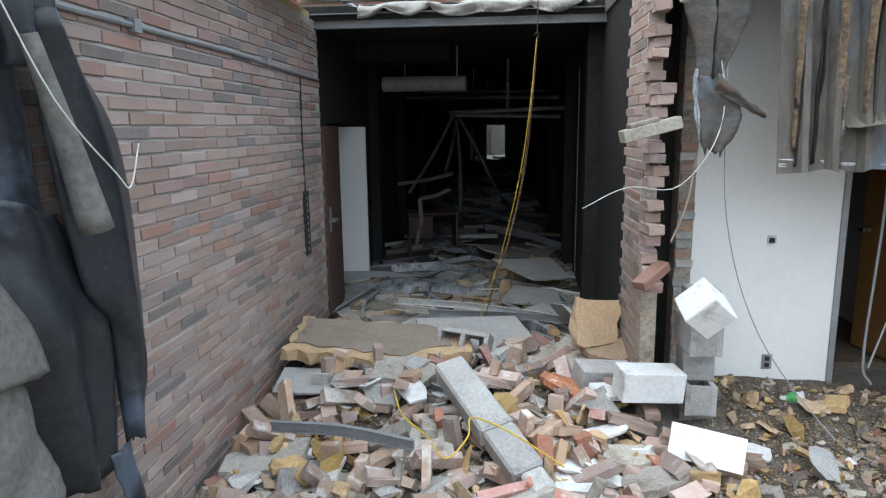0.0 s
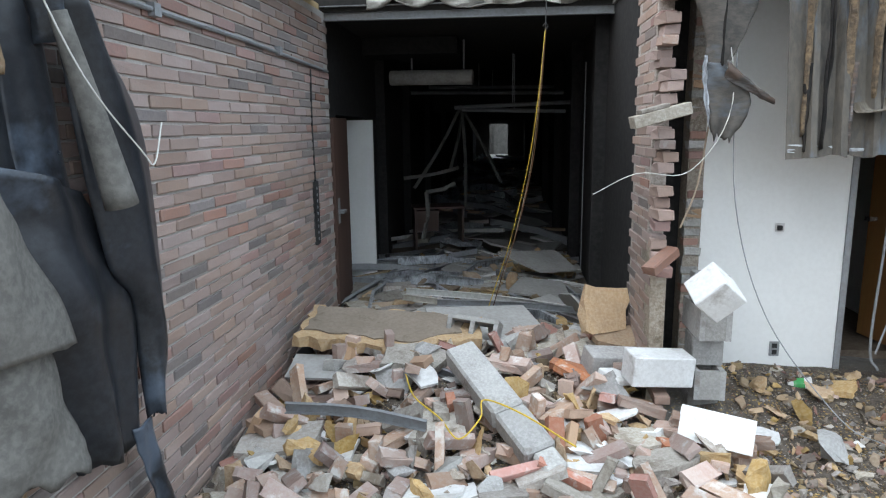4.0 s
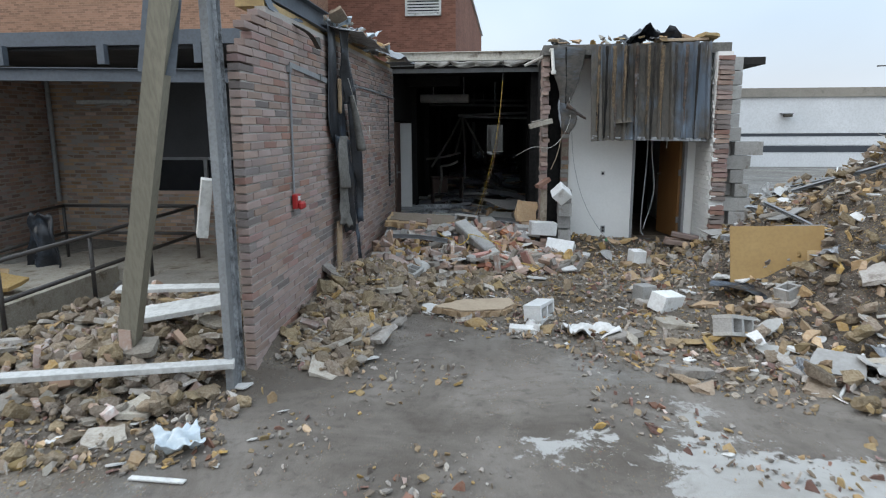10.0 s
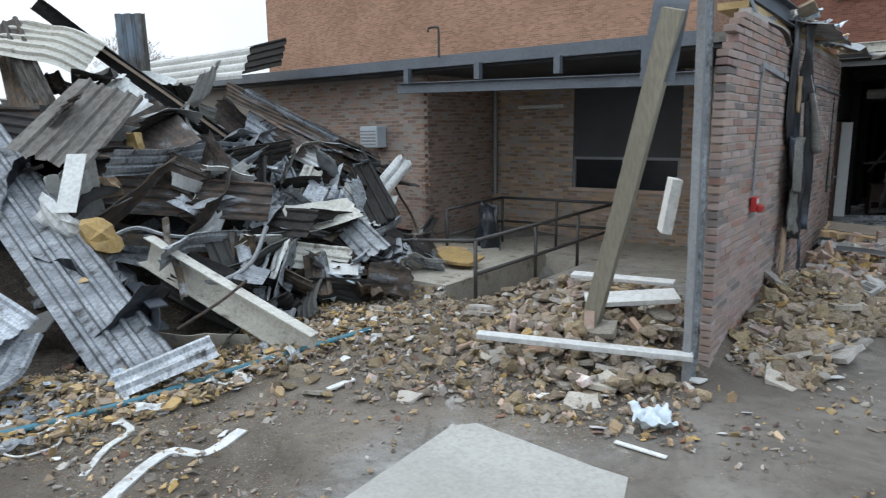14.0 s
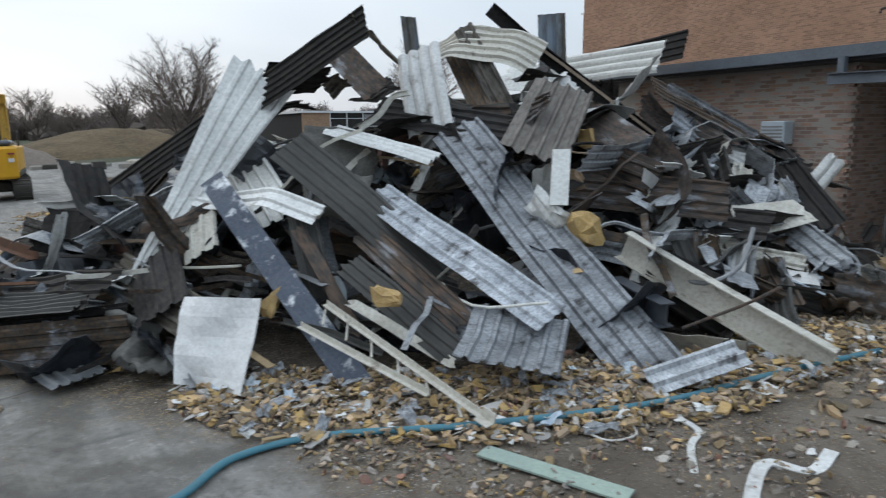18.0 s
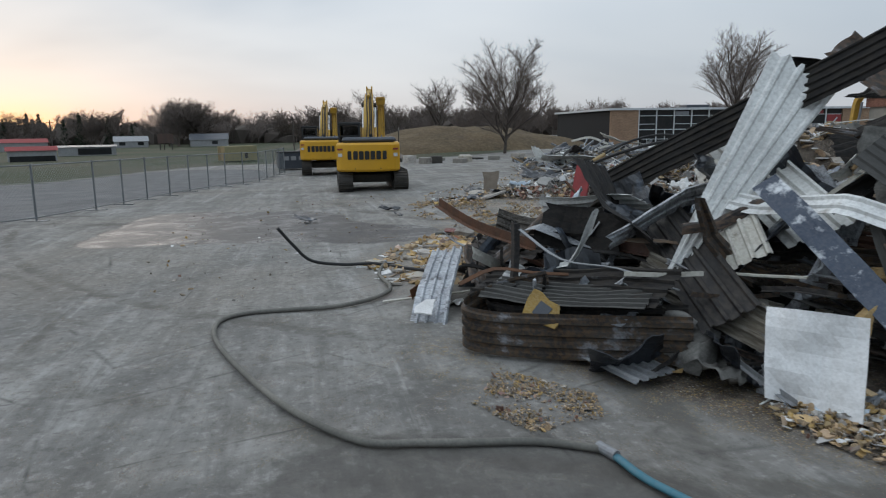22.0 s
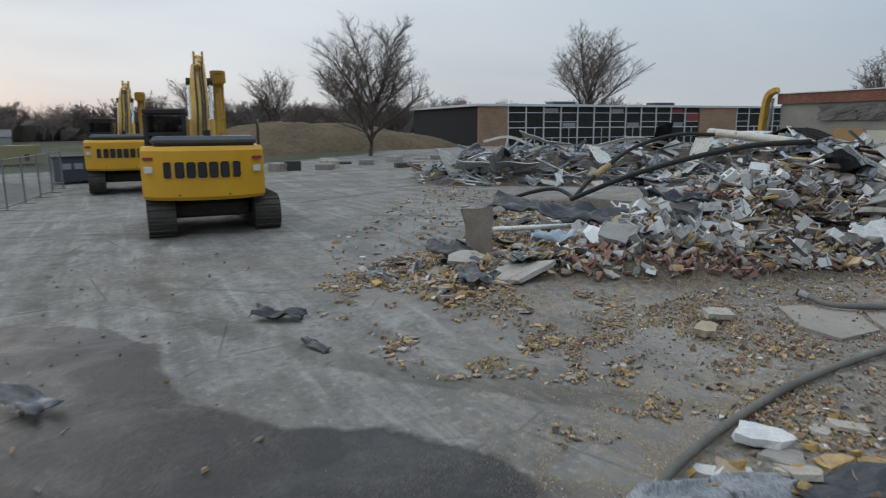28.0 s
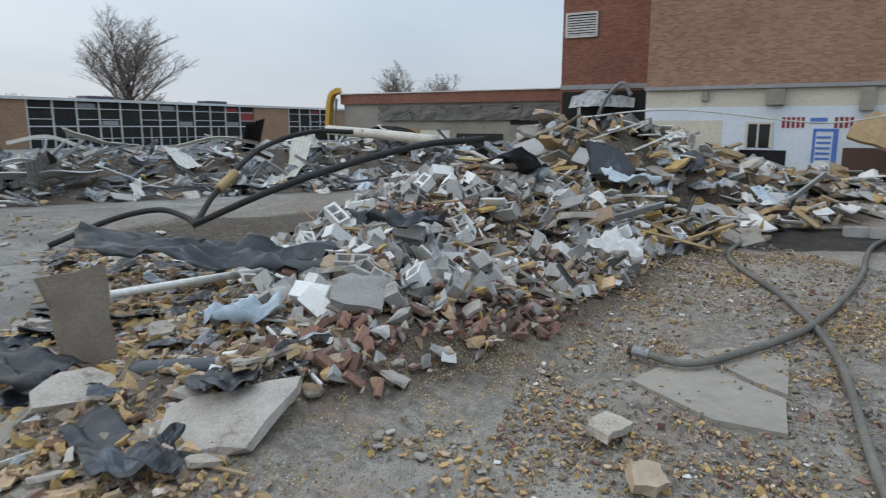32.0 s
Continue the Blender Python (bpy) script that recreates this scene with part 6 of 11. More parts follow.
part("flashing", ribbed("flashing", 2.4, 0.6, M_GALV, "flat", 0.3, 0, crumple=0.1, seed=5), None, edge).matrix_basis = along((0.05, 2.5, 3.3), (0.05, 5.6, 3.33), 10)
part("flashing", ribbed("flashing", 1.6, 0.36, M_STEEL, "flat", 0.2, 0, crumple=0.09, seed=6), None, edge).matrix_basis = along((0.22, 5.2, 3.28), (0.3, 6.9, 3.38), 24)
part("bracket", sweep("bracket", spline([(-0.1, 1.3, 3.2), (0.1, 1.6, 3.1), (0.12, 1.9, 2.98), (0.05, 2.1, 3.12)]), prof_r(0.05, 0.006), M_MACHD), None, edge)
part("wood_blocking", boxes((-0.28, 0.75, 3.21, -0.02, 6.9, 3.27)), M_LUMBER, edge)
rsr = random.Random(5)
top = []
for i in range(70):
    b = rsr.uniform(2.6, 6.8)
    k = rsr.choice(("foam", "slab", "tin", "lump", "wboard", "foamp"))
    top.append((rsr.choice(KINDS[k][0]), SITE @ tumble(rsr, rsr.uniform(-0.3, 0.15), b, 3.34 + rsr.uniform(0, 0.09), 25, rsr.uniform(0.4, 0.8))))
joined("roof_edge_debris", top, "insulation and metal scraps lying on the wall top", "debris")
col = thing("steel_column", pose(0, 0, 0), "grey steel channel column at the broken wall end", "column")
part("channel", sweep("channel", [(-1.88, -0.96, 0.1), (-1.90, -0.90, 1.6), (-1.95, -0.80, 3.5)], prof_c(0.11, 0.06, 0.007), M_STEEL, up=(0, 1, 0)), None, col)
part("channel", sweep("channel", [(-1.90, -0.86, 0.1), (-1.92, -0.80, 1.6), (-1.97, -0.70, 3.5)], prof_c(0.10, -0.05, 0.007), M_GALV, up=(0, 1, 0)), None, col)
part("foot_plate", boxes((-2.0, -1.05, 0.1, -1.76, -0.8, 0.125)), M_RUST, col)
post = thing("leaning_post", pose(0, 0, 0), "weathered timber post leaning under a steel gusset", "post")
part("timber", sweep("timber", [(-2.82, -0.74, 0.42), (-2.5, -0.98, 1.5), (-2.08, -1.28, 3.05)], prof_r(0.15, 0.12), M_WOODG, up=(0, 1, 0)), None, post)
part("gusset", sweep("gusset", [(-2.20, -1.22, 2.55), (-2.12, -1.2, 3.1), (-2.06, -1.12, 3.6)], prof_r(0.26, 0.01), M_BLUEGREY, up=(0, 1, 0)), None, post)
part("bolt", sweep("bolt", [(-2.1, -1.3, 2.9), (-2.1, -1.22, 2.9)], ring(0.015, 6), M_RUST), None, post)
roofbeam = thing("roof_beam", SITE, "grey steel roof beam reaching back from the column head", "beam")
part("beam", sweep("beam", [(-0.16, -0.2, 3.50), (-0.1, 1.0, 3.40), (-0.02, 2.6, 3.34)], prof_c(0.2, 0.08, 0.008), M_BLUEGREY), None, roofbeam)
for nm, mt, p, q, w, t, lab in (("white_plank", M_WSHEET, (-3.62, -1.45, 0.40), (-1.86, -1.02, 0.36), 0.10, 0.05, "long white painted plank lying across the rubble"), ("white_plank", M_WSHEET, (-3.35, 0.2, 0.66), (-2.3, 0.28, 0.66), 0.14, 0.04, "short white plank lying on the porch rubble"),
                               ("fallen_sheet", M_WSHEET, (-2.98, -0.42, 0.56), (-2.2, -0.06, 0.62), 0.30, 0.05, "broad white panel lying tilted on the rubble"), ("fallen_sheet", M_WSHEET, (-2.27, -0.42, 1.28), (-2.2, -0.4, 1.76), 0.26, 0.09, "white panel leaning behind the column")):
    L = (Vector(q) - Vector(p)).length
    put(nm, to_mesh(nm, boxes((0, -w / 2, -t / 2, L, w / 2, t / 2), bev=0.004), mt), along(p, q, 6), None, lab, "plank")

# ---- corridor mouth ----
lint = thing("corridor_beam", SITE, "pale grey steel beam spanning the corridor opening", "beam")
part("beam", sweep("beam", [(-0.02, 6.62, 3.37), (2.9, 6.62, 3.37)], prof_i(0.15, 0.12, 0.012), M_CREAM), None, lint)
lint2 = thing("corridor_beam", SITE, "grey steel angle lintel below torn roof decking", "beam")
part("beam", sweep("beam", [(-0.02, 6.98, 3.19), (2.6, 6.98, 3.19)], prof_c(0.13, 0.06, 0.01), M_STEEL), None, lint2)
grid = []
for i in range(7):
    row = []
    for j in range(73):
        a = 0.42 + j / 72 * 2.0
        lobe = abs(math.sin(a * 5.2 + 1.4 * noise.noise(Vector((a * 1.3, 4, 1))))) ** 0.6
        low = (0.035 + 0.155 * lobe * (0.62 + 0.5 * noise.noise(Vector((a * 2.6, 0, 8))))) * min(1, i / 5)
        row.append(Vector((a, 7.0 - 0.10 * min(1, i / 2) - 0.012 * math.sin(a * 21) * i / 6 - 0.015 * noise.noise(Vector((a * 6, i * 0.7, 2))) * i, 3.345 + 0.014 * math.sin(a * 9) - low)))
    grid.append(row)
put("torn_felt_fringe", shell("torn_felt_fringe", grid, 0.008, M_FELTP, True), SITE, None, "torn pale felt fringe hanging scalloped over the beam", "roof felt")
for a, b in ((2.598, 8.9), (2.598, 8.1)):
    wall("trim_panel_edge", M_STEEL, [(a - 0.012, b, 0.39, a, b + 0.025, 2.9)], "thin grey metal edge strip on the corridor wall", "edge strip")
duct = thing("fallen_duct", SITE, "pale round duct hanging below the corridor ceiling", "duct")
bm = bmesh.new()
cyl(bm, (0.24, 9.1, 2.77), (1.26, 9.0, 2.76), 0.09, 18)
part("tube", bm, M_FELTP, duct)
part("hanger", boxes((0.5, 9.06, 2.84, 0.52, 9.09, 3.2), (1.14, 9.02, 2.84, 1.16, 9.05, 3.2)), M_STEEL, duct)
for i, (p, q) in enumerate((((-0.2, 12.2, 2.75), (2.6, 12.0, 2.70)), ((0.9, 10.8, 2.45), (2.6, 10.6, 2.5)), ((0.2, 13.5, 2.9), (2.6, 13.5, 2.88)), ((1.0, 10.9, 2.42), (2.55, 11, 2.38)))):
    pp = thing("ceiling_pipe", SITE, "dusty pipe running across under the corridor ceiling", "pipe", "corridor pipes")
    part("pipe", sweep("pipe", [p, q], ring(0.03), M_STEEL), None, pp)
    part("hanger", boxes(((p[0] + q[0]) / 2, p[1] - 0.1, p[2], (p[0] + q[0]) / 2 + 0.015, p[1] - 0.09, 3.2)), M_STEEL, pp)
frame3 = thing("bent_ceiling_frame", SITE, "bent metal ceiling framing hanging into the corridor", "metal frame")
for p, q in (((0.95, 11.5, 2.5), (0.2, 11.3, 1.2)), ((0.95, 11.5, 2.5), (1.02, 11.4, 0.9)), ((1.0, 11.5, 2.4), (1.6, 11.2, 1.3)), ((0.95, 11.5, 2.5), (0.75, 11.7, 1.5)), ((0.2, 10.2, 1.45), (1.0, 10.2, 1.6)), ((0.65, 9.2, 1.35), (0.62, 9.1, 0.75)), ((0.65, 9.2, 1.35), (1.0, 9.4, 1.45))):
    part("strut", sweep("strut", spline([p, (Vector(p) + Vector(q)) / 2 + Vector((0.03, 0.05, -0.02)), q], 3), prof_c(0.05, 0.03, 0.004), M_FELT), None, frame3)
desk = thing("desk", SITE @ pose(0.35, 10.1, 0.385, 0, 0, 12), "small dark wooden desk standing in the corridor", "desk")
part("top", boxes((0, 0, 0.62, 0.75, 0.5, 0.65), bev=0.005), M_WOODB, desk)
part("side", boxes((0.02, 0.02, 0, 0.05, 0.48, 0.62)), M_WOODB, desk)
part("side", boxes((0.70, 0.02, 0, 0.73, 0.48, 0.62)), M_WOODB, desk)
part("drawer", boxes((0.05, 0.0, 0.3, 0.36, 0.45, 0.6)), M_WOODB, desk)
d1 = thing("door_1", SITE @ pose(0.10, 8.60, 0.33, 0, 0, 90), "white painted door leaf standing open into the corridor", "door", kind="structure")
part("leaf", boxes((-0.045, 0, 0.0, 0.0, 0.33, 1.93), bev=0.003), M_WHITE, d1)
part("kick_strip", boxes((-0.05, 0.01, 0.0, -0.046, 0.32, 0.05)), M_BLACK, d1)
part("hinge", boxes((-0.03, 0.33, 0.3, 0.0, 0.36, 0.42)), M_STEEL, d1)
d2 = thing("door_2", SITE @ pose(-0.02, 7.06, 0.39), "dark brown wooden door beside the corridor wall", "door", kind="structure")
part("leaf", boxes((0, 0, 0.02, 0.045, 0.55, 1.88), bev=0.003), M_WOODB, d2)
part("handle", boxes((0.045, 0.08, 0.95, 0.10, 0.2, 0.98)), M_STEEL, d2)
part("plate", boxes((0.045, 0.07, 0.85, 0.05, 0.14, 1.1)), M_STEEL, d2)
cab = thing("hanging_cables", SITE, "yellow and black cables hanging from the lintel into rubble", "cable")
for nm, mt, pts, r in (("cable", M_YCABLE, [(1.98, 6.5, 2.95), (1.93, 6.5, 2.4), (1.855, 6.5, 1.85), (1.71, 6.5, 1.2), (1.6, 6.48, 0.85), (1.5, 6.4, 0.55)], 0.004), ("cable", M_RUST, [(1.985, 6.5, 2.95), (1.95, 6.52, 2.4), (1.89, 6.52, 1.85), (1.77, 6.5, 1.3), (1.66, 6.5, 0.95), (1.56, 6.48, 0.6)], 0.004), ("cable", M_LUMBER, [(1.978, 6.5, 2.95), (1.94, 6.5, 2.4), (1.87, 6.52, 1.8), (1.74, 6.5, 1.2), (1.6, 6.5, 0.7)], 0.003), ("hook", M_BLACK, [(1.99, 6.6, 3.3), (1.985, 6.52, 3.1), (1.98, 6.5, 2.95)], 0.004), ("knot", M_BLACK, [(1.96, 6.5, 2.97), (1.98, 6.48, 2.99), (2.0, 6.5, 2.97), (1.98, 6.5, 2.94)], 0.006)):
    part(nm, sweep(nm, spline(pts), ring(r, 6), mt), None, cab)
yl = thing("yellow_cord", pose(0, 0, 0), "loop of thin yellow cord lying over the bricks", "cord")
part("cord", sweep("cord", spline([(-0.32, 3.9, 0.62), (-0.25, 3.55, 0.62), (-0.1, 3.3, 0.6), (0.0, 3.15, 0.55), (0.12, 3.25, 0.62), (0.15, 3.4, 0.66), (0.35, 3.3, 0.62), (0.6, 3.05, 0.55)]), ring(0.005, 6), M_YCABLE), None, yl)
# corridor floor litter
C1 = loc_poly((0.1, 6.3), (2.5, 6.0), (2.5, 10), (0.15, 10))
fl = lambda x, y: 0.385
strew("corridor_litter", "broken ceiling boards and dust on the corridor floor", C1, {"board": 2, "slab": 0.6, "stick": 2, "stud": 0.8, "foam": 0.6, "foamd": 1.5, "wboard": 0.5, "gravel": 16}, 900, 20, singles=70, tilt=9, height=fl, pile=0.03, sizes=(0.6, 1.3))
C2 = loc_poly((0.1, 10), (2.5, 10), (2.5, 36), (0.1, 36))
strew("corridor_litter_deep", "broken boards deep inside the dark corridor", C2, {"board": 4, "slab": 1, "stick": 2, "stud": 2, "wboard": 0.6, "tin": 1}, 260, 21, tilt=16, height=fl, pile=0.15, sizes=(0.7, 2.0))
for i, (a, b, z, rz, tl, s, lab) in enumerate(((1.45, 5.9, 0.60, 20, 8, (1.05, 0.75), "large dusty grey wallboard lying on the rubble"), (2.1, 8.4, 0.62, 40, 14, (0.9, 0.6), "grey wallboard leaning on other boards"), (2.0, 7.6, 0.5, -10, 6, (0.8, 0.5), "grey wallboard lying on other boards"), (2.2, 7.2, 0.46, 60, 7, (0.7, 0.45), "grey wallboard lying on the corridor floor"),
                                              (0.45, 5.1, 0.53, 5, 6, (0.55, 0.36), "dusty grey wallboard lying on the rubble"), (1.0, 6.6, 0.46, 70, 3, (0.9, 0.45), "grey wallboard lying in the corridor mouth"), (2.3, 6.6, 0.55, 95, 55, (0.5, 0.4), "grey wallboard propped against the corridor wall"))):
    put("wallboard", plate("wallboard", M_BOARD, 300 + i, s[0], s[1], 0.016, 5), SITE @ pose(a, b, z, tl, tl * 0.4, rz), None, lab, "wallboard", "fallen wallboards")
for i, (a, b, z, L, rz, mt) in enumerate(((1.5, 6.9, 0.55, 1.6, -6, M_WSHEET), (1.8, 6.6, 0.56, 1.5, 4, M_STEEL), (1.2, 6.75, 0.52, 1.1, -20, M_CREAM), (0.8, 5.3, 0.56, 1.2, -28, M_STEEL), (0.85, 4.15, 0.62, 0.8, -4, M_STEEL))):
    st = sweep("ceiling_runner", spline([(-L / 2, 0, 0), (0, 0.02, 0.02), (L / 2, 0, 0)], 3), prof_c(0.06, 0.03, 0.003), mt)
    put("ceiling_runner", st, SITE @ pose(a, b, z, 0, 4, rz), None, "light metal ceiling runner lying on the debris", "metal strip", "fallen ceiling runners")
# the recognisable large pieces on the front rubble
fo = thing("insulation_slab", pose(-0.48, 4.62, 0.66, 9, 3, -6), "broad torn yellow insulation slab lying on the rubble", "insulation")
part("foam", plate("foam", M_FOAM, 327, 1.35, 0.62, 0.085, 34), None, fo)
part("facing", plate("facing", M_KRAFT, 327, 1.16, 0.5, 0.012, 30), None, fo, "brown paper facing").location = (-0.04, 0.05, 0.046)
put("insulation_piece", plate("insulation_piece", M_FOAM, 322, 0.42, 0.36, 0.08, 8), pose(1.15, 4.6, 0.82, 68, 10, 8), None, "torn yellow insulation piece standing on edge in rubble", "insulation")
put("insulation_piece", plate("insulation_piece", M_FOAM, 323, 0.45, 0.24, 0.04, 7), pose(1.25, 4.45, 0.66, 12, -8, 20), None, "curved yellow insulation piece lying on rubble", "insulation")
bmn = to_mesh("concrete_lintel", boxes((-0.58, -0.10, -0.07, 0.1, 0.10, 0.07), (0.1, -0.09, -0.07, 0.45, 0.10, 0.06), (0.45, -0.05, -0.06, 0.6, 0.08, 0.05), bev=0.016), M_BLOCK)
put("concrete_lintel", bmn, along((0.02, 4.05, 0.72), (0.5, 2.95, 0.42), 12) @ pose(0.6, 0, 0), None, "long grey concrete lintel lying across the brick rubble", "lintel")
for me, x, y, z, rx, ry, rz in ((CMUW[2], 1.26, 3.82, 0.68, 2, 4, 6), (CMUW[0], 1.46, 3.40, 0.46, -28, 6, -22), (CMUW_MIX[2], 1.2, 3.52, 0.36, 8, -12, -30), (CMU[2], 1.08, 4.2, 0.56, 8, 6, 10), (CMU[0], 0.15, 4.65, 0.66, 62, 4, -18), (SHELLS[1], 1.12, 3.98, 0.56, 10, 12, 35), (BROKEN[0], 0.95, 3.85, 0.54, 20, 15, -38),
                               (BROKEN[1], 2.12, 3.4, 0.34, 0, 8, 20), (CMUW[1], 2.48, 3.1, 0.38, 4, 2, 12), (CMUW[0], 0.78, 0.72, 0.28, 84, 2, 60), (CMU[1], 2.05, 1.3, 0.32, 88, 2, 20), (CMUW[2], 2.2, 1.0, 0.30, 12, 8, 40), (CMU[0], 2.45, -0.1, 0.36, 74, 14, 35)):
    put("concrete_block", me, pose(x, y, z, rx, ry, rz), None, "white faced concrete block lying on the rubble" if me in CMUW else "grey concrete block lying on the rubble", "concrete block", "tumbled concrete blocks")
fs = thing("insulation_sheet", pose(0.12, 0.98, 0.24, 3, 2, 14), "pale tan insulation sheet lying flat on muddy ground", "insulation")
part("foam", plate("foam", M_FOAM, 331, 0.95, 0.42, 0.06, 34), None, fs)
part("facing", plate("facing", M_TANFOAM, 331, 0.9, 0.38, 0.012, 32), None, fs, "dirty paper facing").location = (0, 0, 0.04)
put("white_wrap", crumpled("white_wrap", 0.5, 0.3, 0.16, M_PAPER, 31, 0.004, 12, 3.0), pose(1.2, 0.2, 0.24, 10, 5, 10), None, "torn white plastic wrap lying on the mud", "plastic wrap")
put("white_brick", to_mesh("white_brick", boxes((-0.2, -0.06, -0.05, 0.2, 0.06, 0.05), bev=0.006), M_PAPER), pose(0.62, 0.26, 0.2, 4, 3, -8), None, "white block edge half buried in mud", "block")
put("plastic_wrap", crumpled("plastic_wrap", 0.30, 0.26, 0.11, M_BLUESHT, 32, 0.003, 22, 2.6), pose(-1.95, -1.95, 0.2, 8, 4, 30), None, "crumpled pale blue plastic sheeting on the verge", "plastic wrap")
ply = thing("plywood_sheet", along((3.0, 1.24, 0.26), (3.9, 1.0, 0.30), 78), "tan plywood sheet leaning on the rubble mound", "plywood")
part("panel", boxes((0, 0, -0.009, 0.95, 0.82, 0.009)), M_PLY, ply)
part("patch", boxes((0.78, 0.3, 0.009, 0.93, 0.55, 0.012)), M_LUMBER, ply, "paler patch of peeled veneer")
cup = thing("paper_cup", pose(2.31, 4.1, 0.44, 84, 0, 70), "white paper cup with a green print lying in dirt", "cup")
bm = bmesh.new()
cyl(bm, (0, 0, -0.07), (0, 0, 0.07), 0.035, 16, 0.048)
part("cup", bm, M_PAPER, cup)
bm = bmesh.new()
cyl(bm, (0, 0, -0.035), (0, 0, 0.03), 0.0405, 16, 0.0455)
part("band", bm, M_GREEN, cup, "green printed band")
bm = bmesh.new()
cyl(bm, (0, 0, 0.062), (0, 0, 0.074), 0.051, 16)
part("rim", bm, M_PAPER, cup)
for x, y, z, rz in ((3.35, 4.0, 0.46, 20), (3.45, 3.95, 0.53, -25), (3.3, 3.85, 0.44, 5)):
    put("mortared_brick", to_mesh("mortared_brick", boxes((-0.2, -0.05, -0.03, 0.2, 0.05, 0.03), bev=0.005), M_BRICK), pose(x, y, z, 6, 8, rz), None, "mortared brick pair lying by the doorway", "brick")

# ---- the room with the doorway ----
door3 = thing("door_3", SITE @ pose(4.82, 5.74, 0.4, 0, 0, 100), "orange veneered wooden door standing open inward", "door", kind="structure")
part("leaf", boxes((0, 0, 0.01, 0.78, 0.045, 2.03), bev=0.002), M_WOODO, door3)
part("handle", boxes((0.68, 0.045, 0.98, 0.74, 0.11, 1.01)), M_CHROME, door3, "chrome door handle")
for z in (0.25, 1.0, 1.75):
    part("hinge", boxes((-0.02, -0.012, z, 0.01, 0.05, z + 0.1)), M_STEEL, door3)
for a, z, nm, lab in ((3.58, 1.45, "wall_box", "open electrical box hole in the white wall"), (3.61, 0.56, "outlet", "dark electrical outlet plate low on the wall")):
    ob = thing(nm, SITE @ pose(a, 5.595, z), lab, "outlet")
    part("plate", boxes((-0.035, -0.006, -0.055, 0.035, 0, 0.055), bev=0.002) if nm == "outlet" else boxes((-0.03, -0.004, -0.03, 0.03, 0, 0.03)), M_STEEL if nm == "outlet" else M_PAPER, ob)
    part("socket", boxes((-0.016, -0.012, -0.04, 0.016, -0.006, -0.008), (-0.016, -0.012, 0.008, 0.016, -0.006, 0.04)) if nm == "outlet" else boxes((-0.018, -0.03, -0.018, 0.01, -0.004, 0.014)), M_BLACK, ob)
deckp = thing("hanging_decking", SITE, "charred ribbed roof decking hanging down over the wall", "roof decking")
o = part("sheet", ribbed("sheet", 1.36, 1.68, M_DECKH, "deck", 0.168, 0.055, bend=((0.1, 6),), crumple=0.025, seed=21, nl=20, ragged=0.03), None, deckp)
o.matrix_basis = Matrix.Translation((4.10, 4.98, 3.34)) @ Matrix(((0, 1, 0), (0.03, 0, -1), (-1, 0, 0))).to_4x4()
ON_DECK = lambda x, u, z: Vector((u, 4.96 - x, z))
# ochre strips are crust; narrow black ones draw the dark gaps between ribs as colour
for i, (u, w, z0, z1, mt) in enumerate(((3.365, 0.035, 2.1, 3.3, M_CRUST), (3.385, 0.05, 2.0, 2.5, M_BURNT), (3.47, 0.028, 2.02, 3.3, M_BURNT), (3.58, 0.05, 2.15, 3.3, M_CRUST), (3.61, 0.05, 2.0, 2.5, M_SCORCH), (3.73, 0.04, 2.3, 3.3, M_CRUST), (3.77, 0.022, 2.0, 3.3, M_BURNT), (3.90, 0.05, 2.05, 3.3, M_SCORCH), (4.06, 0.035, 2.2, 3.3, M_CRUST), (4.13, 0.025, 2.0, 3.3, M_BURNT), (4.25, 0.05, 2.1, 3.3, M_CRUST), (4.43, 0.03, 2.0, 3.3, M_BURNT), (4.58, 0.045, 2.15, 3.3, M_SCORCH), (4.74, 0.03, 2.0, 3.3, M_BURNT))):
    k = 0.5 + 0.5 * math.sin(i * 2.1)
    hang("rib", ((u - w / 2, z1), (u - w * (0.35 + 0.3 * k), z1 * 0.6 + z0 * 0.4), (u - w * 0.25, z0)), ((u + w / 2, z1), (u + w * (0.7 - 0.3 * k), z1 * 0.5 + z0 * 0.5), (u + w * 0.3, z0)), mt, 0.095, deckp, 0.02, 0.012, 1.0, 0.008, 30 + i, 0.03, ON_DECK)
hang("bottom_edge", ((3.29, 2.05), (3.29, 2.0)), ((4.92, 2.0), (4.92, 1.95)), M_GALV, 0.09, deckp, 0.0, 0.012, 5.0, 0.004, 50, 0.02, ON_DECK)
hang("torn_sheet", ((2.68, 3.33), (2.73, 2.94), (2.81, 2.71), (2.82, 2.46)), ((3.19, 3.28), (3.12, 2.93), (3.05, 2.70), (2.93, 2.46)), M_DECKH, 0.02, deckp, 0.02, 0.02, 1.0, 0.006, 11, 0.0, ON_DECK)
hang("torn_flap", ((2.82, 2.52), (2.83, 2.36), (2.87, 2.11)), ((2.93, 2.51), (3.07, 2.35), (3.06, 2.2), (2.97, 2.07)), M_DECKH, 0.035, deckp, 0.035, 0.02, 1.0, 0.006, 13, 0.06, ON_DECK)
hang("torn_tip", ((2.93, 2.53), (3.05, 2.42), (3.20, 2.305)), ((2.92, 2.43), (3.06, 2.35), (3.205, 2.275)), M_SCORCH, 0.07, deckp, 0.03, 0.012, 1.0, 0.006, 12, 0.0, ON_DECK)
hang("pale_edge", ((2.80, 2.56), (2.812, 2.35), (2.865, 2.12)), ((2.822, 2.56), (2.84, 2.35), (2.885, 2.12)), M_GALV, 0.05, deckp, 0.0, 0.006, 1.0, 0.005, 14, 0.02, ON_DECK)
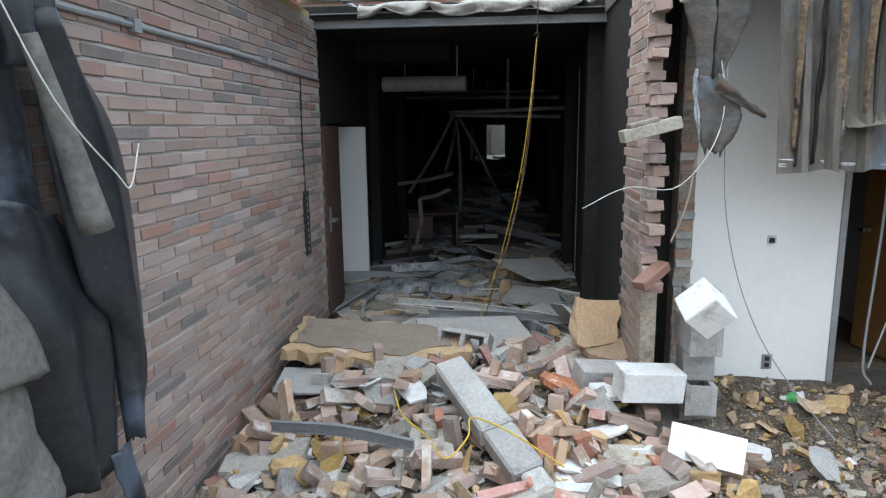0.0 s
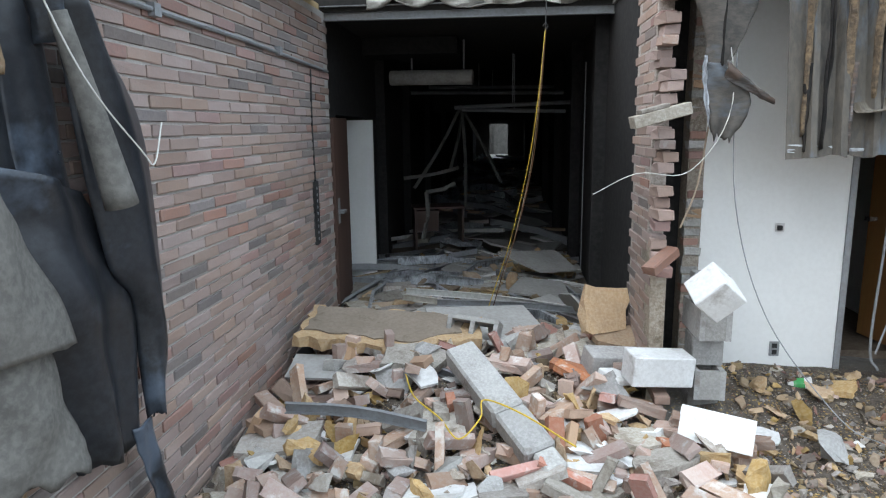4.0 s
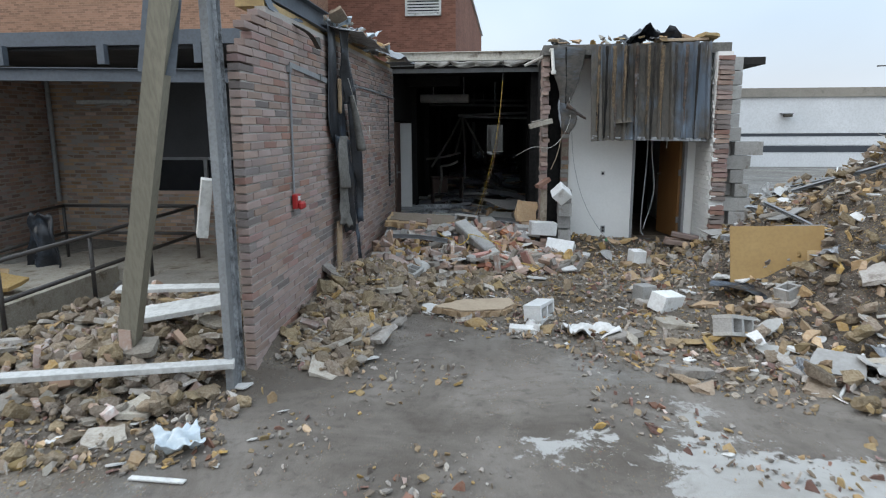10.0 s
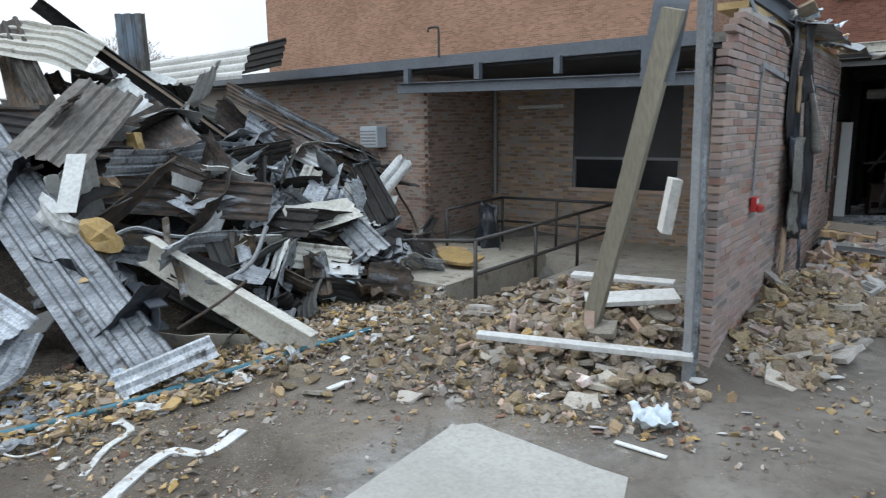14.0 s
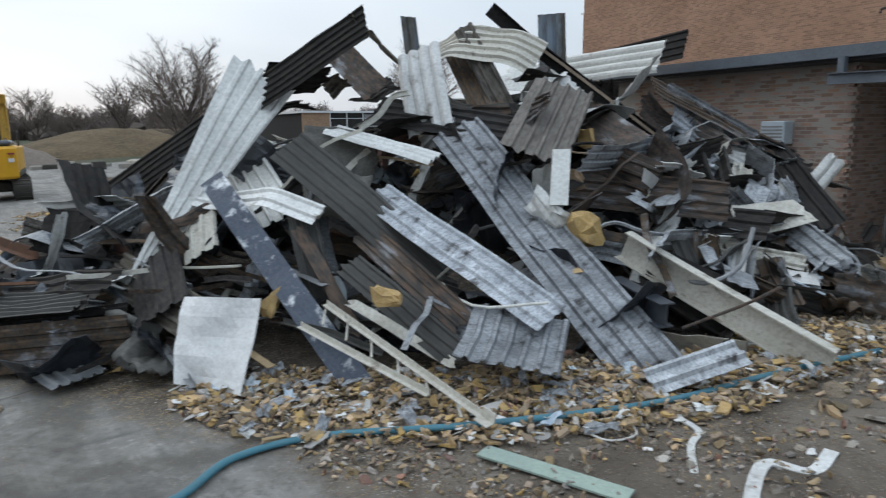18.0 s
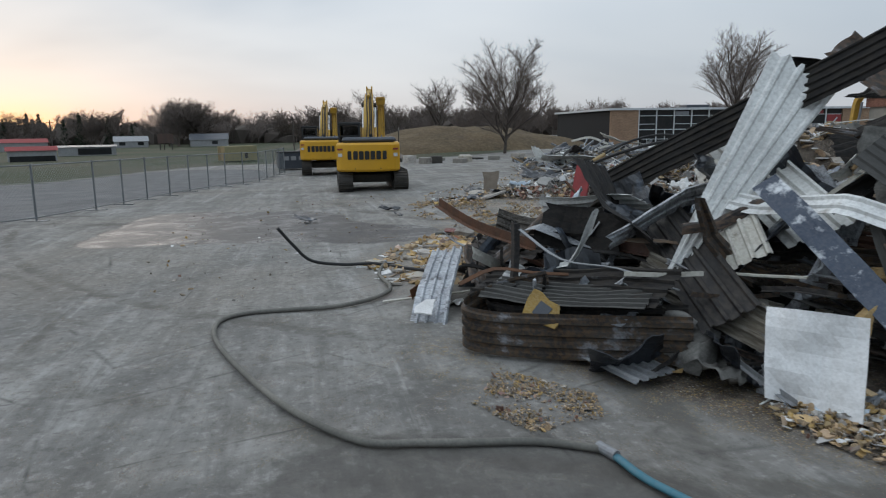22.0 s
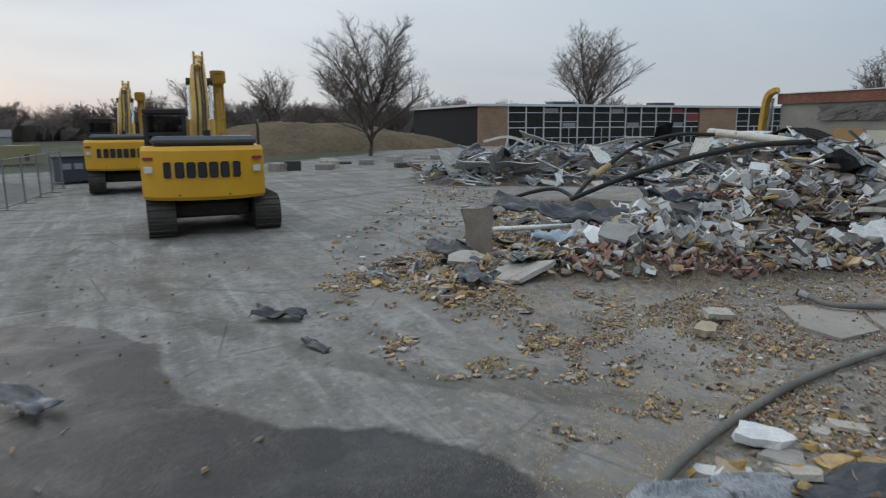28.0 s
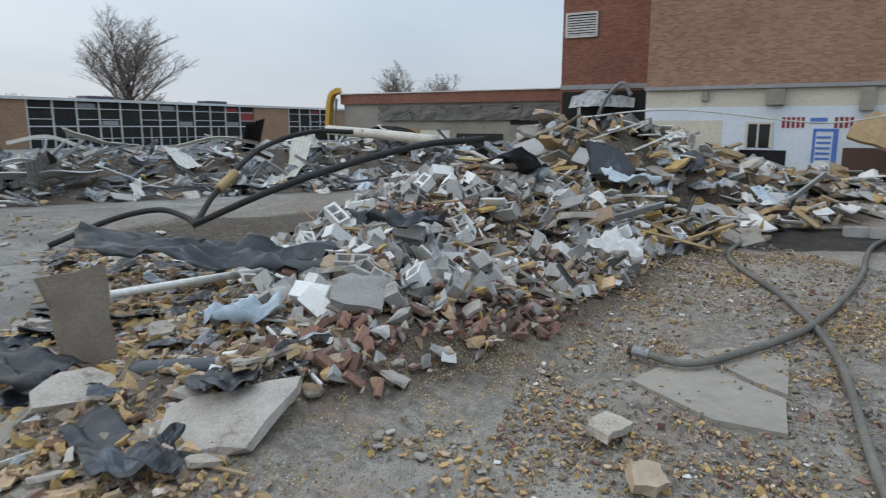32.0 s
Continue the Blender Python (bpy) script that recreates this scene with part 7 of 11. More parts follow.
# black strip drawn along a fold line of the torn sheet
hang("seam", ((2.885, 3.3), (2.90, 2.8), (2.90, 2.5)), ((2.905, 3.3), (2.915, 2.8), (2.91, 2.5)), M_BURNT, 0.055, deckp, 0.0, 0.006, 1.0, 0.005, 15, 0.0, ON_DECK)
o = part("curled_flap", ribbed("curled_flap", 0.22, 0.16, M_TARRED, "flat", 0.22, 0, bend=((0.5, 50),), seed=24, nl=6), None, deckp)
o.matrix_basis = along((3.7, 4.9, 2.3), (3.72, 4.75, 2.12), 10)
part("edge_strip", boxes((4.87, 4.96, 1.98, 4.93, 5.2, 3.3)), M_GALV, deckp)
rt = []
rsr = random.Random(9)
for i in range(40):
    k = rsr.choice(("foam", "tin", "foamp", "lump", "foamd"))
    rt.append((rsr.choice(KINDS[k][0]), SITE @ tumble(rsr, rsr.uniform(2.7, 4.9), rsr.uniform(4.95, 5.9), 3.38 + rsr.uniform(0, 0.06), 20, rsr.uniform(0.5, 0.9))))
joined("roof_litter", rt, "torn membrane and insulation lying on the roof edge", "debris")
put("crumpled_membrane", crumpled("crumpled_membrane", 0.8, 0.5, 0.22, M_MEMB, 40, 0.006, 14, 3.0), SITE @ pose(4.1, 5.2, 3.44, 0, 0, 10), None, "crumpled black membrane heaped on the roof edge", "membrane")
put("roof_batten", to_mesh("roof_batten", boxes((0, 0, 0, 0.75, 0.09, 0.04), bev=0.004), M_LUMBER), SITE @ pose(4.15, 5.0, 3.36, 0, -1, 0), None, "pale timber batten along the roof edge", "timber")
wp = thing("white_conduit", SITE, "broken white plastic pipe hanging at the pier top", "pipe")
part("pipe", sweep("pipe", spline([(2.35, 6.1, 3.16), (2.62, 5.2, 3.22), (2.70, 4.95, 3.28)], 3), ring(0.025), M_WCABLE), None, wp)
part("stub", sweep("stub", [(2.70, 4.95, 3.28), (2.72, 4.85, 2.95)], ring(0.025), M_WCABLE), None, wp)
part("collar", sweep("collar", [(2.72, 4.85, 2.97), (2.722, 4.845, 2.92)], ring(0.036), M_WCABLE), None, wp)
for pts, mt, r, lab in (([(2.9, 5.0, 3.0), (2.98, 4.9, 2.3), (2.75, 4.85, 1.9), (2.45, 4.9, 1.88), (2.2, 4.95, 1.75)], M_WCABLE, 0.003, "white cable dangling from the broken pier"), ([(3.0, 4.95, 2.6), (3.05, 4.95, 1.7), (3.25, 4.85, 1.0), (3.6, 4.6, 0.48), (3.75, 4.4, 0.42)], M_STEEL, 0.0035, "grey wire hanging down past the white wall"), ([(2.9, 5.05, 2.2), (2.82, 4.95, 1.8), (2.72, 4.9, 1.55)], M_LUMBER, 0.006, "tan wire end sticking from the pier"),
                        ([(4.2, 5.5, 3.1), (4.22, 5.45, 1.8), (4.16, 5.4, 0.7), (4.2, 5.35, 0.5)], M_STEEL, 0.009, "grey cable hanging in the doorway"), ([(4.3, 5.5, 3.1), (4.28, 5.45, 1.9), (4.34, 5.42, 1.2), (4.2, 5.4, 0.6)], M_STEEL, 0.007, "grey cable hanging in the doorway"), ([(4.55, 5.5, 2.6), (4.5, 5.4, 2.2), (4.48, 5.35, 1.85)], M_WCABLE, 0.007, "short white cable end above the doorway")):
    ob = thing("dangling_cable", SITE, lab, "cable")
    part("cable", sweep("cable", spline(pts), ring(r, 6), mt), None, ob)
rp = random.Random(77)
PIERB = [brick_mesh("loosened_brick", q, w=w, seed=77 + i, chip=0.014) for i, (q, w) in enumerate(((M_BRICK, 0.2), (M_BRICK_RED, 0.16), (M_BRICKR, 0.24), (M_BRICK, 0.13)))]
for i in range(26):
    if i % 5 == 3:
        continue
    put("loosened_brick", PIERB[rp.randrange(4)], SITE @ pose(2.625 + rp.uniform(-0.02, 0.02), 4.98 + rp.uniform(-0.1, 0.04) + (0.12 if i > 17 else 0), 1.3 + i * 0.0677, rp.uniform(-3, 3), rp.uniform(-4, 4), 90 + rp.uniform(-9, 9)), None, "loose brick sticking out of the broken pier", "brick", "loosened pier bricks")
put("loosened_brick", PIERB[2], SITE @ pose(2.6, 4.84, 1.36, 0, -24, 40), None, "brick hanging loose from the broken pier", "brick", "loosened pier bricks")
put("jutting_brick", to_mesh("jutting_brick", boxes((-0.17, -0.05, -0.035, 0.17, 0.05, 0.035), (-0.12, -0.045, 0.036, 0.05, 0.04, 0.06), bev=0.004), M_SLAB), SITE @ pose(2.55, 4.8, 2.22, 0, -14, 8), None, "mortared bricks jutting out of the broken pier", "brick")
put("hanging_block", cmu_mesh("hanging_block", M_BLOCKW, half=True, hollow=False), SITE @ pose(2.86, 4.62, 1.22, 30, 38, 25) @ Matrix.Scale(1.1, 4), None, "white painted block hanging tilted at the pier", "concrete block")
for i in range(5):
    put("pier_block", CMU[0] if i % 2 else CMU[1], SITE @ pose(2.94, 5.06 - 0.02 * i, 0.36 + 0.2 * i, 0, 0, 90), None, "grey concrete block still standing in the pier", "concrete block", "pier blocks")
for i, (da, ln) in enumerate(((0.30, 1), (0.28, 0), (0.32, 0), (0.22, 0), (0.28, 1), (0.2, 1), (0.18, 0), (0.34, 0), (0.12, 1))):
    put("wall_block", CMU[ln], SITE @ pose(5.18 + da, 4.98, 0.45 + 0.2 * i + 0.001 * i, 0, 0, 0), None, "grey concrete block in the broken wall end", "concrete block", "stepped wall blocks")
for i in range(14):
    put("wall_block", CMU[2], SITE @ pose(5.32, 5.25, 0.45 + 0.2 * i, 0, 0, 90), None, "grey concrete block in the broken wall end", "concrete block", "stepped wall blocks")

# ---- porch ----
bw = thing("canopy_beam", SITE, "dark blue-grey steel canopy beam on stub posts", "beam")
part("beam", sweep("beam", [(-6.2, 3.32, 2.93), (-1.0, 3.32, 2.82)], prof_i(0.17, 0.14, 0.012), M_BLUEGREY), None, bw)
for a in (-6.05, -4.6, -3.2, -1.9):
    part("stub_post", boxes((a, 3.28, 3.0, a + 0.1, 3.38, 3.25)), M_BLUEGREY, bw)
rail = thing("pipe_railing", SITE, "black painted pipe railing beside the porch ramp", "railing")
for p, q in (((-5.06, 4.9, 0.96), (-2.87, 4.97, 0.96)), ((-5.06, 4.9, 0.52), (-2.87, 4.97, 0.52)), ((-2.87, 4.97, 0.96), (-3.03, 1.0, 0.87)), ((-2.87, 4.97, 0.52), (-3.03, 1.0, 0.45)), ((-5.06, 4.9, 0.96), (-5.1, 3.2, 0.9)), ((-5.06, 4.9, 0.52), (-5.1, 3.2, 0.46)), ((-3.03, 1.0, 0.87), (-3.9, 0.95, 0.8))):
    part("rail", sweep("rail", [p, q], ring(0.026), M_BLKPAINT, smooth=True), None, rail)
for a, b, z in ((-5.06, 4.9, 0.96), (-3.95, 4.93, 0.96), (-2.87, 4.97, 0.96), (-2.95, 3.7, 0.93), (-3.0, 2.46, 0.9), (-3.03, 1.0, 0.87), (-5.1, 3.2, 0.9)):
    part("post", sweep("post", [(a, b, 0.0), (a, b, z)], ring(0.026), M_BLKPAINT, smooth=True), None, rail)
ac = thing("wall_unit", SITE @ pose(-7.27, 3.93, 2.1), "pale blue-grey metal box unit on the brick wall", "wall unit")
part("body", boxes((-0.22, -0.28, -0.2, 0.22, 0, 0.2), bev=0.015), M_BLUESHT, ac)
for i in range(5):
    part("slat", boxes((-0.19, -0.29, -0.15 + i * 0.06, 0.19, -0.281, -0.12 + i * 0.06)), M_STEEL, ac)
lamp = thing("porch_fixture", SITE @ pose(-4.85, 6.0, 2.6), "torn pale strip fixture hanging below the porch soffit", "light fixture")
part("tray", boxes((-0.5, -0.08, 0.0, 0.5, 0.08, 0.07), bev=0.01), M_WSHEET, lamp)
part("torn_cover", ribbed("torn_cover", 0.7, 0.2, M_WSHEET, "flat", 0.2, 0, crumple=0.06, seed=41), None, lamp).location = (-0.3, -0.05, -0.03)
rp2 = thing("roof_pipe", SITE, "thin bent vent pipe on the low roof edge", "pipe")
part("pipe", sweep("pipe", spline([(-5.3, 3.3, 3.38), (-5.3, 3.3, 3.8), (-5.35, 3.3, 3.86), (-5.5, 3.3, 3.86), (-5.52, 3.3, 3.8)], 4), ring(0.02), M_MACHD), None, rp2)
dp = thing("downpipe", SITE, "grey rain pipe in the porch corner", "downpipe")
part("pipe", sweep("pipe", [(-5.95, 6.05, 0.9), (-5.95, 6.05, 3.2)], ring(0.04), M_STEEL), None, dp)
ct = thing("hung_tarpaulin", SITE, "dark burnt cloth draped over the railing end", "cloth")
grid = []
for i in range(12):
    row = []
    for j in range(12):
        u, v = i / 11, j / 11
        row.append(Vector((-4.75 + (u - 0.5) * 0.55 * (0.6 + 0.6 * v), 3.95 + 0.12 * math.sin(u * 11) * v + 0.1 * noise.noise(Vector((u * 4, v * 4, 2))), 0.95 - 0.85 * v + 0.08 * noise.noise(Vector((u * 6, 1, v * 3))))))
    grid.append(row)
part("cloth", shell("cloth", grid, 0.01, M_MEMB, True), None, ct)
put("red_container", to_mesh("red_container", boxes((-0.12, -0.1, 0, 0.12, 0.1, 0.22), bev=0.02), M_RED), SITE @ pose(-6.6, 3.7, 0.18), None, "small red container beside the brick corner", "container")
for i, w in enumerate((0.7, 0.5)):
    put("torn_board", plate("torn_board", M_FOAM, 350 + i, w, 0.4, 0.05, 8), SITE @ pose(-4.2 - i * 0.4, 2.3 + i * 0.3, 0.32, 15, 8, 30 * i), None, "torn insulation board lying by the ramp", "insulation")
# ---- the scrap heap ----
HEAPC = "bent roof panels of the scrap heap"


def panel(lab, p, q, width, mat, roll=0.0, kind="deck", pitch=0.15, amp=0.03, name="roof_panel", **kw):
    """A ribbed panel from p to q; roll turns it about its length."""
    L = (Vector(q) - Vector(p)).length
    if mat == M_BURNT and kw["seed"] % 3 == 0:
        mat = M_SCORCH
    me = ribbed(name, L, width, mat, kind, pitch, amp, **kw)
    return put(name, me, along(p, q, roll), None, lab, "metal panel", HEAPC)


panel("long charred ribbed roof panel jutting up from the heap", (-13.1, -6.25, 1.35), (-9.45, -4.05, 3.45), 0.5, M_BURNT, 62, "deck", 0.10, 0.022, crumple=0.03, seed=1, nl=14)
panel("brown burnt panel leaning against the charred one", (-9.5, -4.05, 3.38), (-11.3, -2.4, 3.15), 0.42, M_WEATH, 40, seed=2, nl=12, crumple=0.03)
panel("long white ribbed sheet hanging down the heap", (-10.75, -4.75, 2.95), (-10.3, -6.75, 0.42), 0.84, M_WSHEET, -52, "deck", 0.21, 0.022, bend=((0.25, -8), (0.6, 10)), crumple=0.03, seed=3, nl=18, ragged=0.12, tip=0.1)
panel("wide blue-grey ribbed panel sloping to the ground", (-9.45, -2.8, 2.25), (-5.8, -3.2, 0.1), 0.66, M_GALV, 26, "deck", 0.165, 0.04, bend=((0.12, -10), (0.4, 7)), crumple=0.03, seed=4, nl=18, ragged=0.06)
panel("folded grey end of the blue-grey panel", (-5.95, -3.45, 0.12), (-5.55, -2.75, 0.35), 0.3, M_GALV, 20, "deck", 0.15, 0.04, seed=5)
panel("grey ribbed panel lying beside the wide one", (-8.95, -4.3, 1.58), (-6.85, -3.72, 0.45), 0.46, M_GALV, 22, bend=((0.3, 6), (0.7, -5)), crumple=0.025, seed=6, nl=16)
panel("smooth sooty grey panel sliding down the heap", (-9.5, -5.05, 2.1), (-8.0, -4.05, 0.78), 0.5, M_OLIVE, 38, "deck", 0.125, 0.018, bend=((0.5, -6),), crumple=0.015, seed=7, nl=14)
for i, (p, q, w, mt) in enumerate((((-9.0, -5.2, 1.25), (-8.1, -5.0, 0.35), 0.15, M_SCORCH), ((-9.15, -5.1, 1.45), (-8.5, -5.15, 0.3), 0.3, M_OLIVE), ((-8.5, -4.9, 0.95), (-7.2, -4.5, 0.25), 0.3, M_OLIVE), ((-8.7, -4.6, 1.2), (-7.4, -4.3, 0.5), 0.3, M_SCORCH), ((-8.3, -5.0, 0.6), (-7.2, -4.6, 0.22), 0.1, M_CREAM), ((-8.2, -4.6, 0.62), (-7.0, -4.15, 0.3), 0.3, M_GALV))):
    panel("narrow metal strip sliding down between the panels", p, q, w, mt, 20 + 7 * i, "flat" if w < 0.16 else "deck", 0.05 if w < 0.16 else 0.1, 0.02, "metal_strip", bend=((0.4, -8), (0.8, 10)), twist=10 * (i % 3) - 10, crumple=0.05, seed=47 + i, nl=12, ragged=0.1)
panel("bent silvery panel folded at the foot", (-7.1, -3.85, 0.55), (-6.7, -4.45, 0.06), 0.9, M_GALV, -10, bend=((0.5, 35),), crumple=0.04, seed=9)
panel("speckled blue panel strip with peeling white paint", (-10.1, -5.7, 1.75), (-7.55, -5.4, 0.12), 0.27, M_FLAKED, 40, "flat", 0.09, 0.0, bend=((0.2, -6),), crumple=0.03, seed=10, nl=14)
panel("pale curved strip arching over the heap", (-10.6, -5.7, 1.5), (-8.9, -4.9, 1.25), 0.28, M_WSHEET, 35, "deck", 0.14, 0.03, bend=((0.2, 18), (0.7, -30)), seed=11, nl=14)
panel("weathered brown ribbed panel lying near the crest", (-9.05, -1.25, 2.78), (-8.25, -2.62, 1.92), 0.82, M_WEATH, -22, "deck", 0.16, 0.04, seed=12, crumple=0.02, ragged=0.08)
panel("white ribbed sheet hanging near the crest", (-10.4, -2.7, 3.3), (-9.6, -3.2, 2.35), 0.62, M_WSHEET, 28, "wave", 0.155, 0.05, bend=((0.3, -14),), crumple=0.03, seed=13)
panel("white ribbed sheet poking out of the heap", (-9.9, -4.3, 2.25), (-8.85, -3.55, 1.9), 0.45, M_WSHEET, 10, "wave", 0.15, 0.045, crumple=0.02, seed=14)
panel("long white ribbed sheet behind the crest", (-11.9, 1.2, 3.25), (-9.45, 1.4, 3.35), 0.62, M_WSHEET, 58, "wave", 0.155, 0.05, crumple=0.02, seed=15, nl=12)
panel("black ribbed sheet behind the crest", (-12.6, 2.5, 3.35), (-9.9, 2.7, 3.65), 0.55, M_BURNT, 62, seed=16)
panel("ribbed brown panel standing upright on the crest", (-10.75, 0.25, 3.2), (-10.85, 0.3, 4.1), 0.45, M_DECKH, 160, seed=17)
panel("ribbed brown panel standing upright on the crest", (-11.2, -2.2, 3.0), (-11.3, -2.25, 3.9), 0.3, M_DECKH, 160, seed=18)
panel("pale curled panel arching over the crest", (-11.9, -1.9, 3.35), (-9.7, -0.9, 3.05), 0.75, M_CREAM, 40, "deck", 0.15, 0.04, bend=((0.15, 28), (0.5, -30), (0.85, -26)), crumple=0.04, seed=19, nl=18)
panel("weathered panel strip sloping from the crest", (-10.9, -1.5, 3.75), (-9.4, -1.9, 2.4), 0.34, M_TARRED, 35, bend=((0.4, -8),), crumple=0.03, seed=20, nl=12)
panel("dark panel strip sloping from the crest", (-11.5, -1.2, 3.6), (-9.6, -2.0, 2.35), 0.5, M_BURNT, 35, seed=21)
panel("bent ribbed panels dropping toward the brick corner", (-8.95, 0.5, 2.85), (-7.76, 2.65, 1.68), 0.66, M_SCORCH, 30, crumple=0.04, seed=22, nl=14)
panel("grey bent panel edge dropping toward the brick corner", (-8.6, 0.5, 2.35), (-7.7, 2.45, 1.15), 0.4, M_GALV, 50, bend=((0.3, -8),), crumple=0.04, seed=23, nl=14)
panel("silvery ribbed strip bundled across the heap", (-7.9, -2.1, 1.88), (-8.5, 0.35, 1.88), 0.36, M_GALV, -60, "deck", 0.12, 0.03, bend=((0.4, 8), (0.8, -16)), crumple=0.04, seed=24, nl=12)
panel("crumpled silvery sheet end", (-8.5, 0.2, 2.05), (-8.1, 0.6, 1.65), 0.45, M_GALV, 30, crumple=0.08, seed=25)
panel("cream channel strip lying down the slope", (-7.75, 1.0, 1.65), (-7.05, -0.55, 0.62), 0.30, M_CREAM, -35, "deck", 0.15, 0.04, bend=((0.5, -12),), crumple=0.05, seed=26, nl=12)
def rib_wall(h, ribs, d=0.03, t=0.004):
    """Upright profile of a sheet with level ribs, standing on its edge."""
    a = []
    for i in range(ribs):
        a += [(0, (i + 0.05) * h / ribs), (0, (i + 0.5) * h / ribs), (d, (i + 0.62) * h / ribs), (d, (i + 0.9) * h / ribs)]
    return a + [(x + t, z) for x, z in a[::-1]]


for lab, pts, h, mt in (("burnt brown ribbed sheet curled round on its edge", [(-9.55, -6.75, 0.02), (-10.1, -7.6, -0.05), (-10.62, -8.42, -0.1), (-10.95, -8.72, -0.08), (-11.2, -8.55, -0.02), (-11.25, -8.1, 0.1), (-11.0, -7.6, 0.25)], 0.5, M_SCORCH), ("burnt ribbed sheet curled inside the first", [(-9.7, -6.7, 0.2), (-10.2, -7.4, 0.1), (-10.75, -8.2, 0.02), (-11.1, -8.35, 0.05), (-11.15, -7.9, 0.2)], 0.4, M_BURNT)):
    put("curled_sheet", sweep("curled_sheet", spline(pts, 6), rib_wall(h, 4), mt), None, None, lab, "metal panel", HEAPC)
panel("dark ribbed sheet lying over the curled ones", (-11.3, -8.3, 0.5), (-9.9, -7.0, 0.52), 0.6, M_OLIVE, 10, "deck", 0.1, 0.03, bend=((0.4, 6),), crumple=0.04, seed=57, nl=12)
panel("dark ribbed panel lying behind the curled one", (-12.4, -8.1, 0.3), (-9.8, -6.9, 0.75), 0.6, M_BURNT, 30, crumple=0.04, seed=28, nl=12)
panel("silver ribbed panel lying flat inside the heap", (-11.8, -7.9, 0.38), (-10.0, -7.1, 0.45), 0.62, M_GALV, 15, seed=29)
panel("scorched grey deck panel leaning to the ground", (-14.3, -8.15, 0.42), (-12.1, -8.95, -0.1), 0.52, M_GALV, 8, "deck", 0.13, 0.035, bend=((0.75, -12),), crumple=0.04, seed=30, nl=14, ragged=0.15)
panel("flat grey ribbed sheet on the concrete", (-10.2, -7.42, 0.0), (-9.42, -7.24, 0.0), 0.5, M_STEEL, 4, "deck", 0.1, 0.025, crumple=0.006, seed=31, ragged=0.03)
panel("dark ribbed panel at the yard end", (-15.2, -7.4, 0.35), (-12.6, -7.2, 0.6), 0.6, M_BURNT, 25, crumple=0.05, seed=32, nl=12)
panel("grey panel at the yard end", (-15.6, -6.9, 0.25), (-13.2, -6.0, 0.8), 0.6, M_GALV, 30, crumple=0.05, seed=33, nl=12)
panel("white panel sloping at the back of the heap", (-12.0, -5.0, 2.2), (-9.8, -5.2, 1.2), 0.7, M_WSHEET, 25, "deck", 0.15, 0.04, seed=34)
panel("dark ribbed panel propped in the yard end", (-14.2, -6.3, 0.5), (-12.6, -5.5, 1.75), 0.4, M_BURNT, 55, seed=35)
panel("dark ribbed panel lying across the middle of the heap", (-8.9, -2.0, 1.55), (-7.0, -0.6, 1.35), 0.6, M_BURNT, 45, crumple=0.03, seed=36, nl=12)
panel("dark ribbed panel lying across the heap", (-8.7, -0.6, 1.2), (-6.7, -0.1, 0.95), 0.5, M_BURNT, 40, bend=((0.5, 8),), crumple=0.04, seed=37, nl=12)
panel("grey ribbed panel low on the heap", (-8.2, -1.9, 0.9), (-6.4, -0.9, 0.5), 0.5, M_GALV, 30, bend=((0.6, -12),), crumple=0.05, seed=38, nl=12)
panel("grey bent panel beside the brick corner", (-7.6, 0.9, 1.3), (-6.2, 0.5, 0.45), 0.4, M_GALV, 25, bend=((0.4, 10),), crumple=0.06, seed=39, nl=12)
panel("black ribbed panel beside the brick corner", (-8.0, 2.2, 1.9), (-6.6, 1.3, 0.9), 0.5, M_BURNT, 30, crumple=0.05, seed=40, nl=12)
panel("dark ribbed panel high on the heap", (-10.4, -3.4, 2.5), (-8.9, -2.2, 2.2), 0.6, M_BURNT, 35, crumple=0.03, seed=41, nl=12)
panel("black sheet under the crest", (-10.2, -0.2, 2.7), (-8.2, -1.0, 1.95), 0.7, M_BURNT, 30, "flat", 0.35, 0.0, crumple=0.06, seed=42, nl=12)
panel("charred ribbed panel on the yard slope", (-11.6, -6.1, 1.25), (-9.4, -6.5, 0.5), 0.55, M_BURNT, 35, crumple=0.04, seed=43, nl=12)
panel("rust-brown ribbed panel on the yard slope", (-10.9, -6.6, 0.75), (-9.1, -6.2, 0.45), 0.5, M_TARRED, 40, crumple=0.04, seed=44, nl=12)
panel("pale ribbed panel between the white sheets", (-11.4, -5.4, 1.9), (-9.9, -5.9, 0.95), 0.5, M_CREAM, 35, crumple=0.04, seed=45, nl=12)
# random fill, from the ground up, keeping to the shape of the heap
HEAP = [(-5.6, -0.2), (-5.9, -3.2), (-6.7, -4.9), (-8.3, -6.2), (-10.6, -7.9), (-13.0, -8.4), (-16.2, -7.0), (-17, -3), (-15, 1.5), (-12.5, 3.4), (-8.0, 3.2), (-6.3, 2.6), (-5.5, 1.0)]


def heap_top(x, y):
    """Height of the tangled metal."""
    d = max(0.0, float(poly_sd(np.array([x]), np.array([y]), HEAP)[0]))
    return fall(x, y) + min(3.0 - 2.2 * min(1, max(0, (-11.2 - x) / 3.2)), 1.45 * d) * (0.85 + 0.25 * noise.noise(Vector((x * 0.7, y * 0.7, 3))))


def front(p):
    """How far a point stands out of the heap's sloping front."""
    return (p[0] + 8.265) * 0.526 - (p[1] + 4.27) * 0.40 + (p[2] - 1.18) * 0.75


def flank(p):
    """How far a point stands out of the heap's side toward the porch."""
    return (p[0] + 5.8 + 1.1 * (p[2] - 0.1)) / 1.48 if p[1] > -1.6 else -1.0


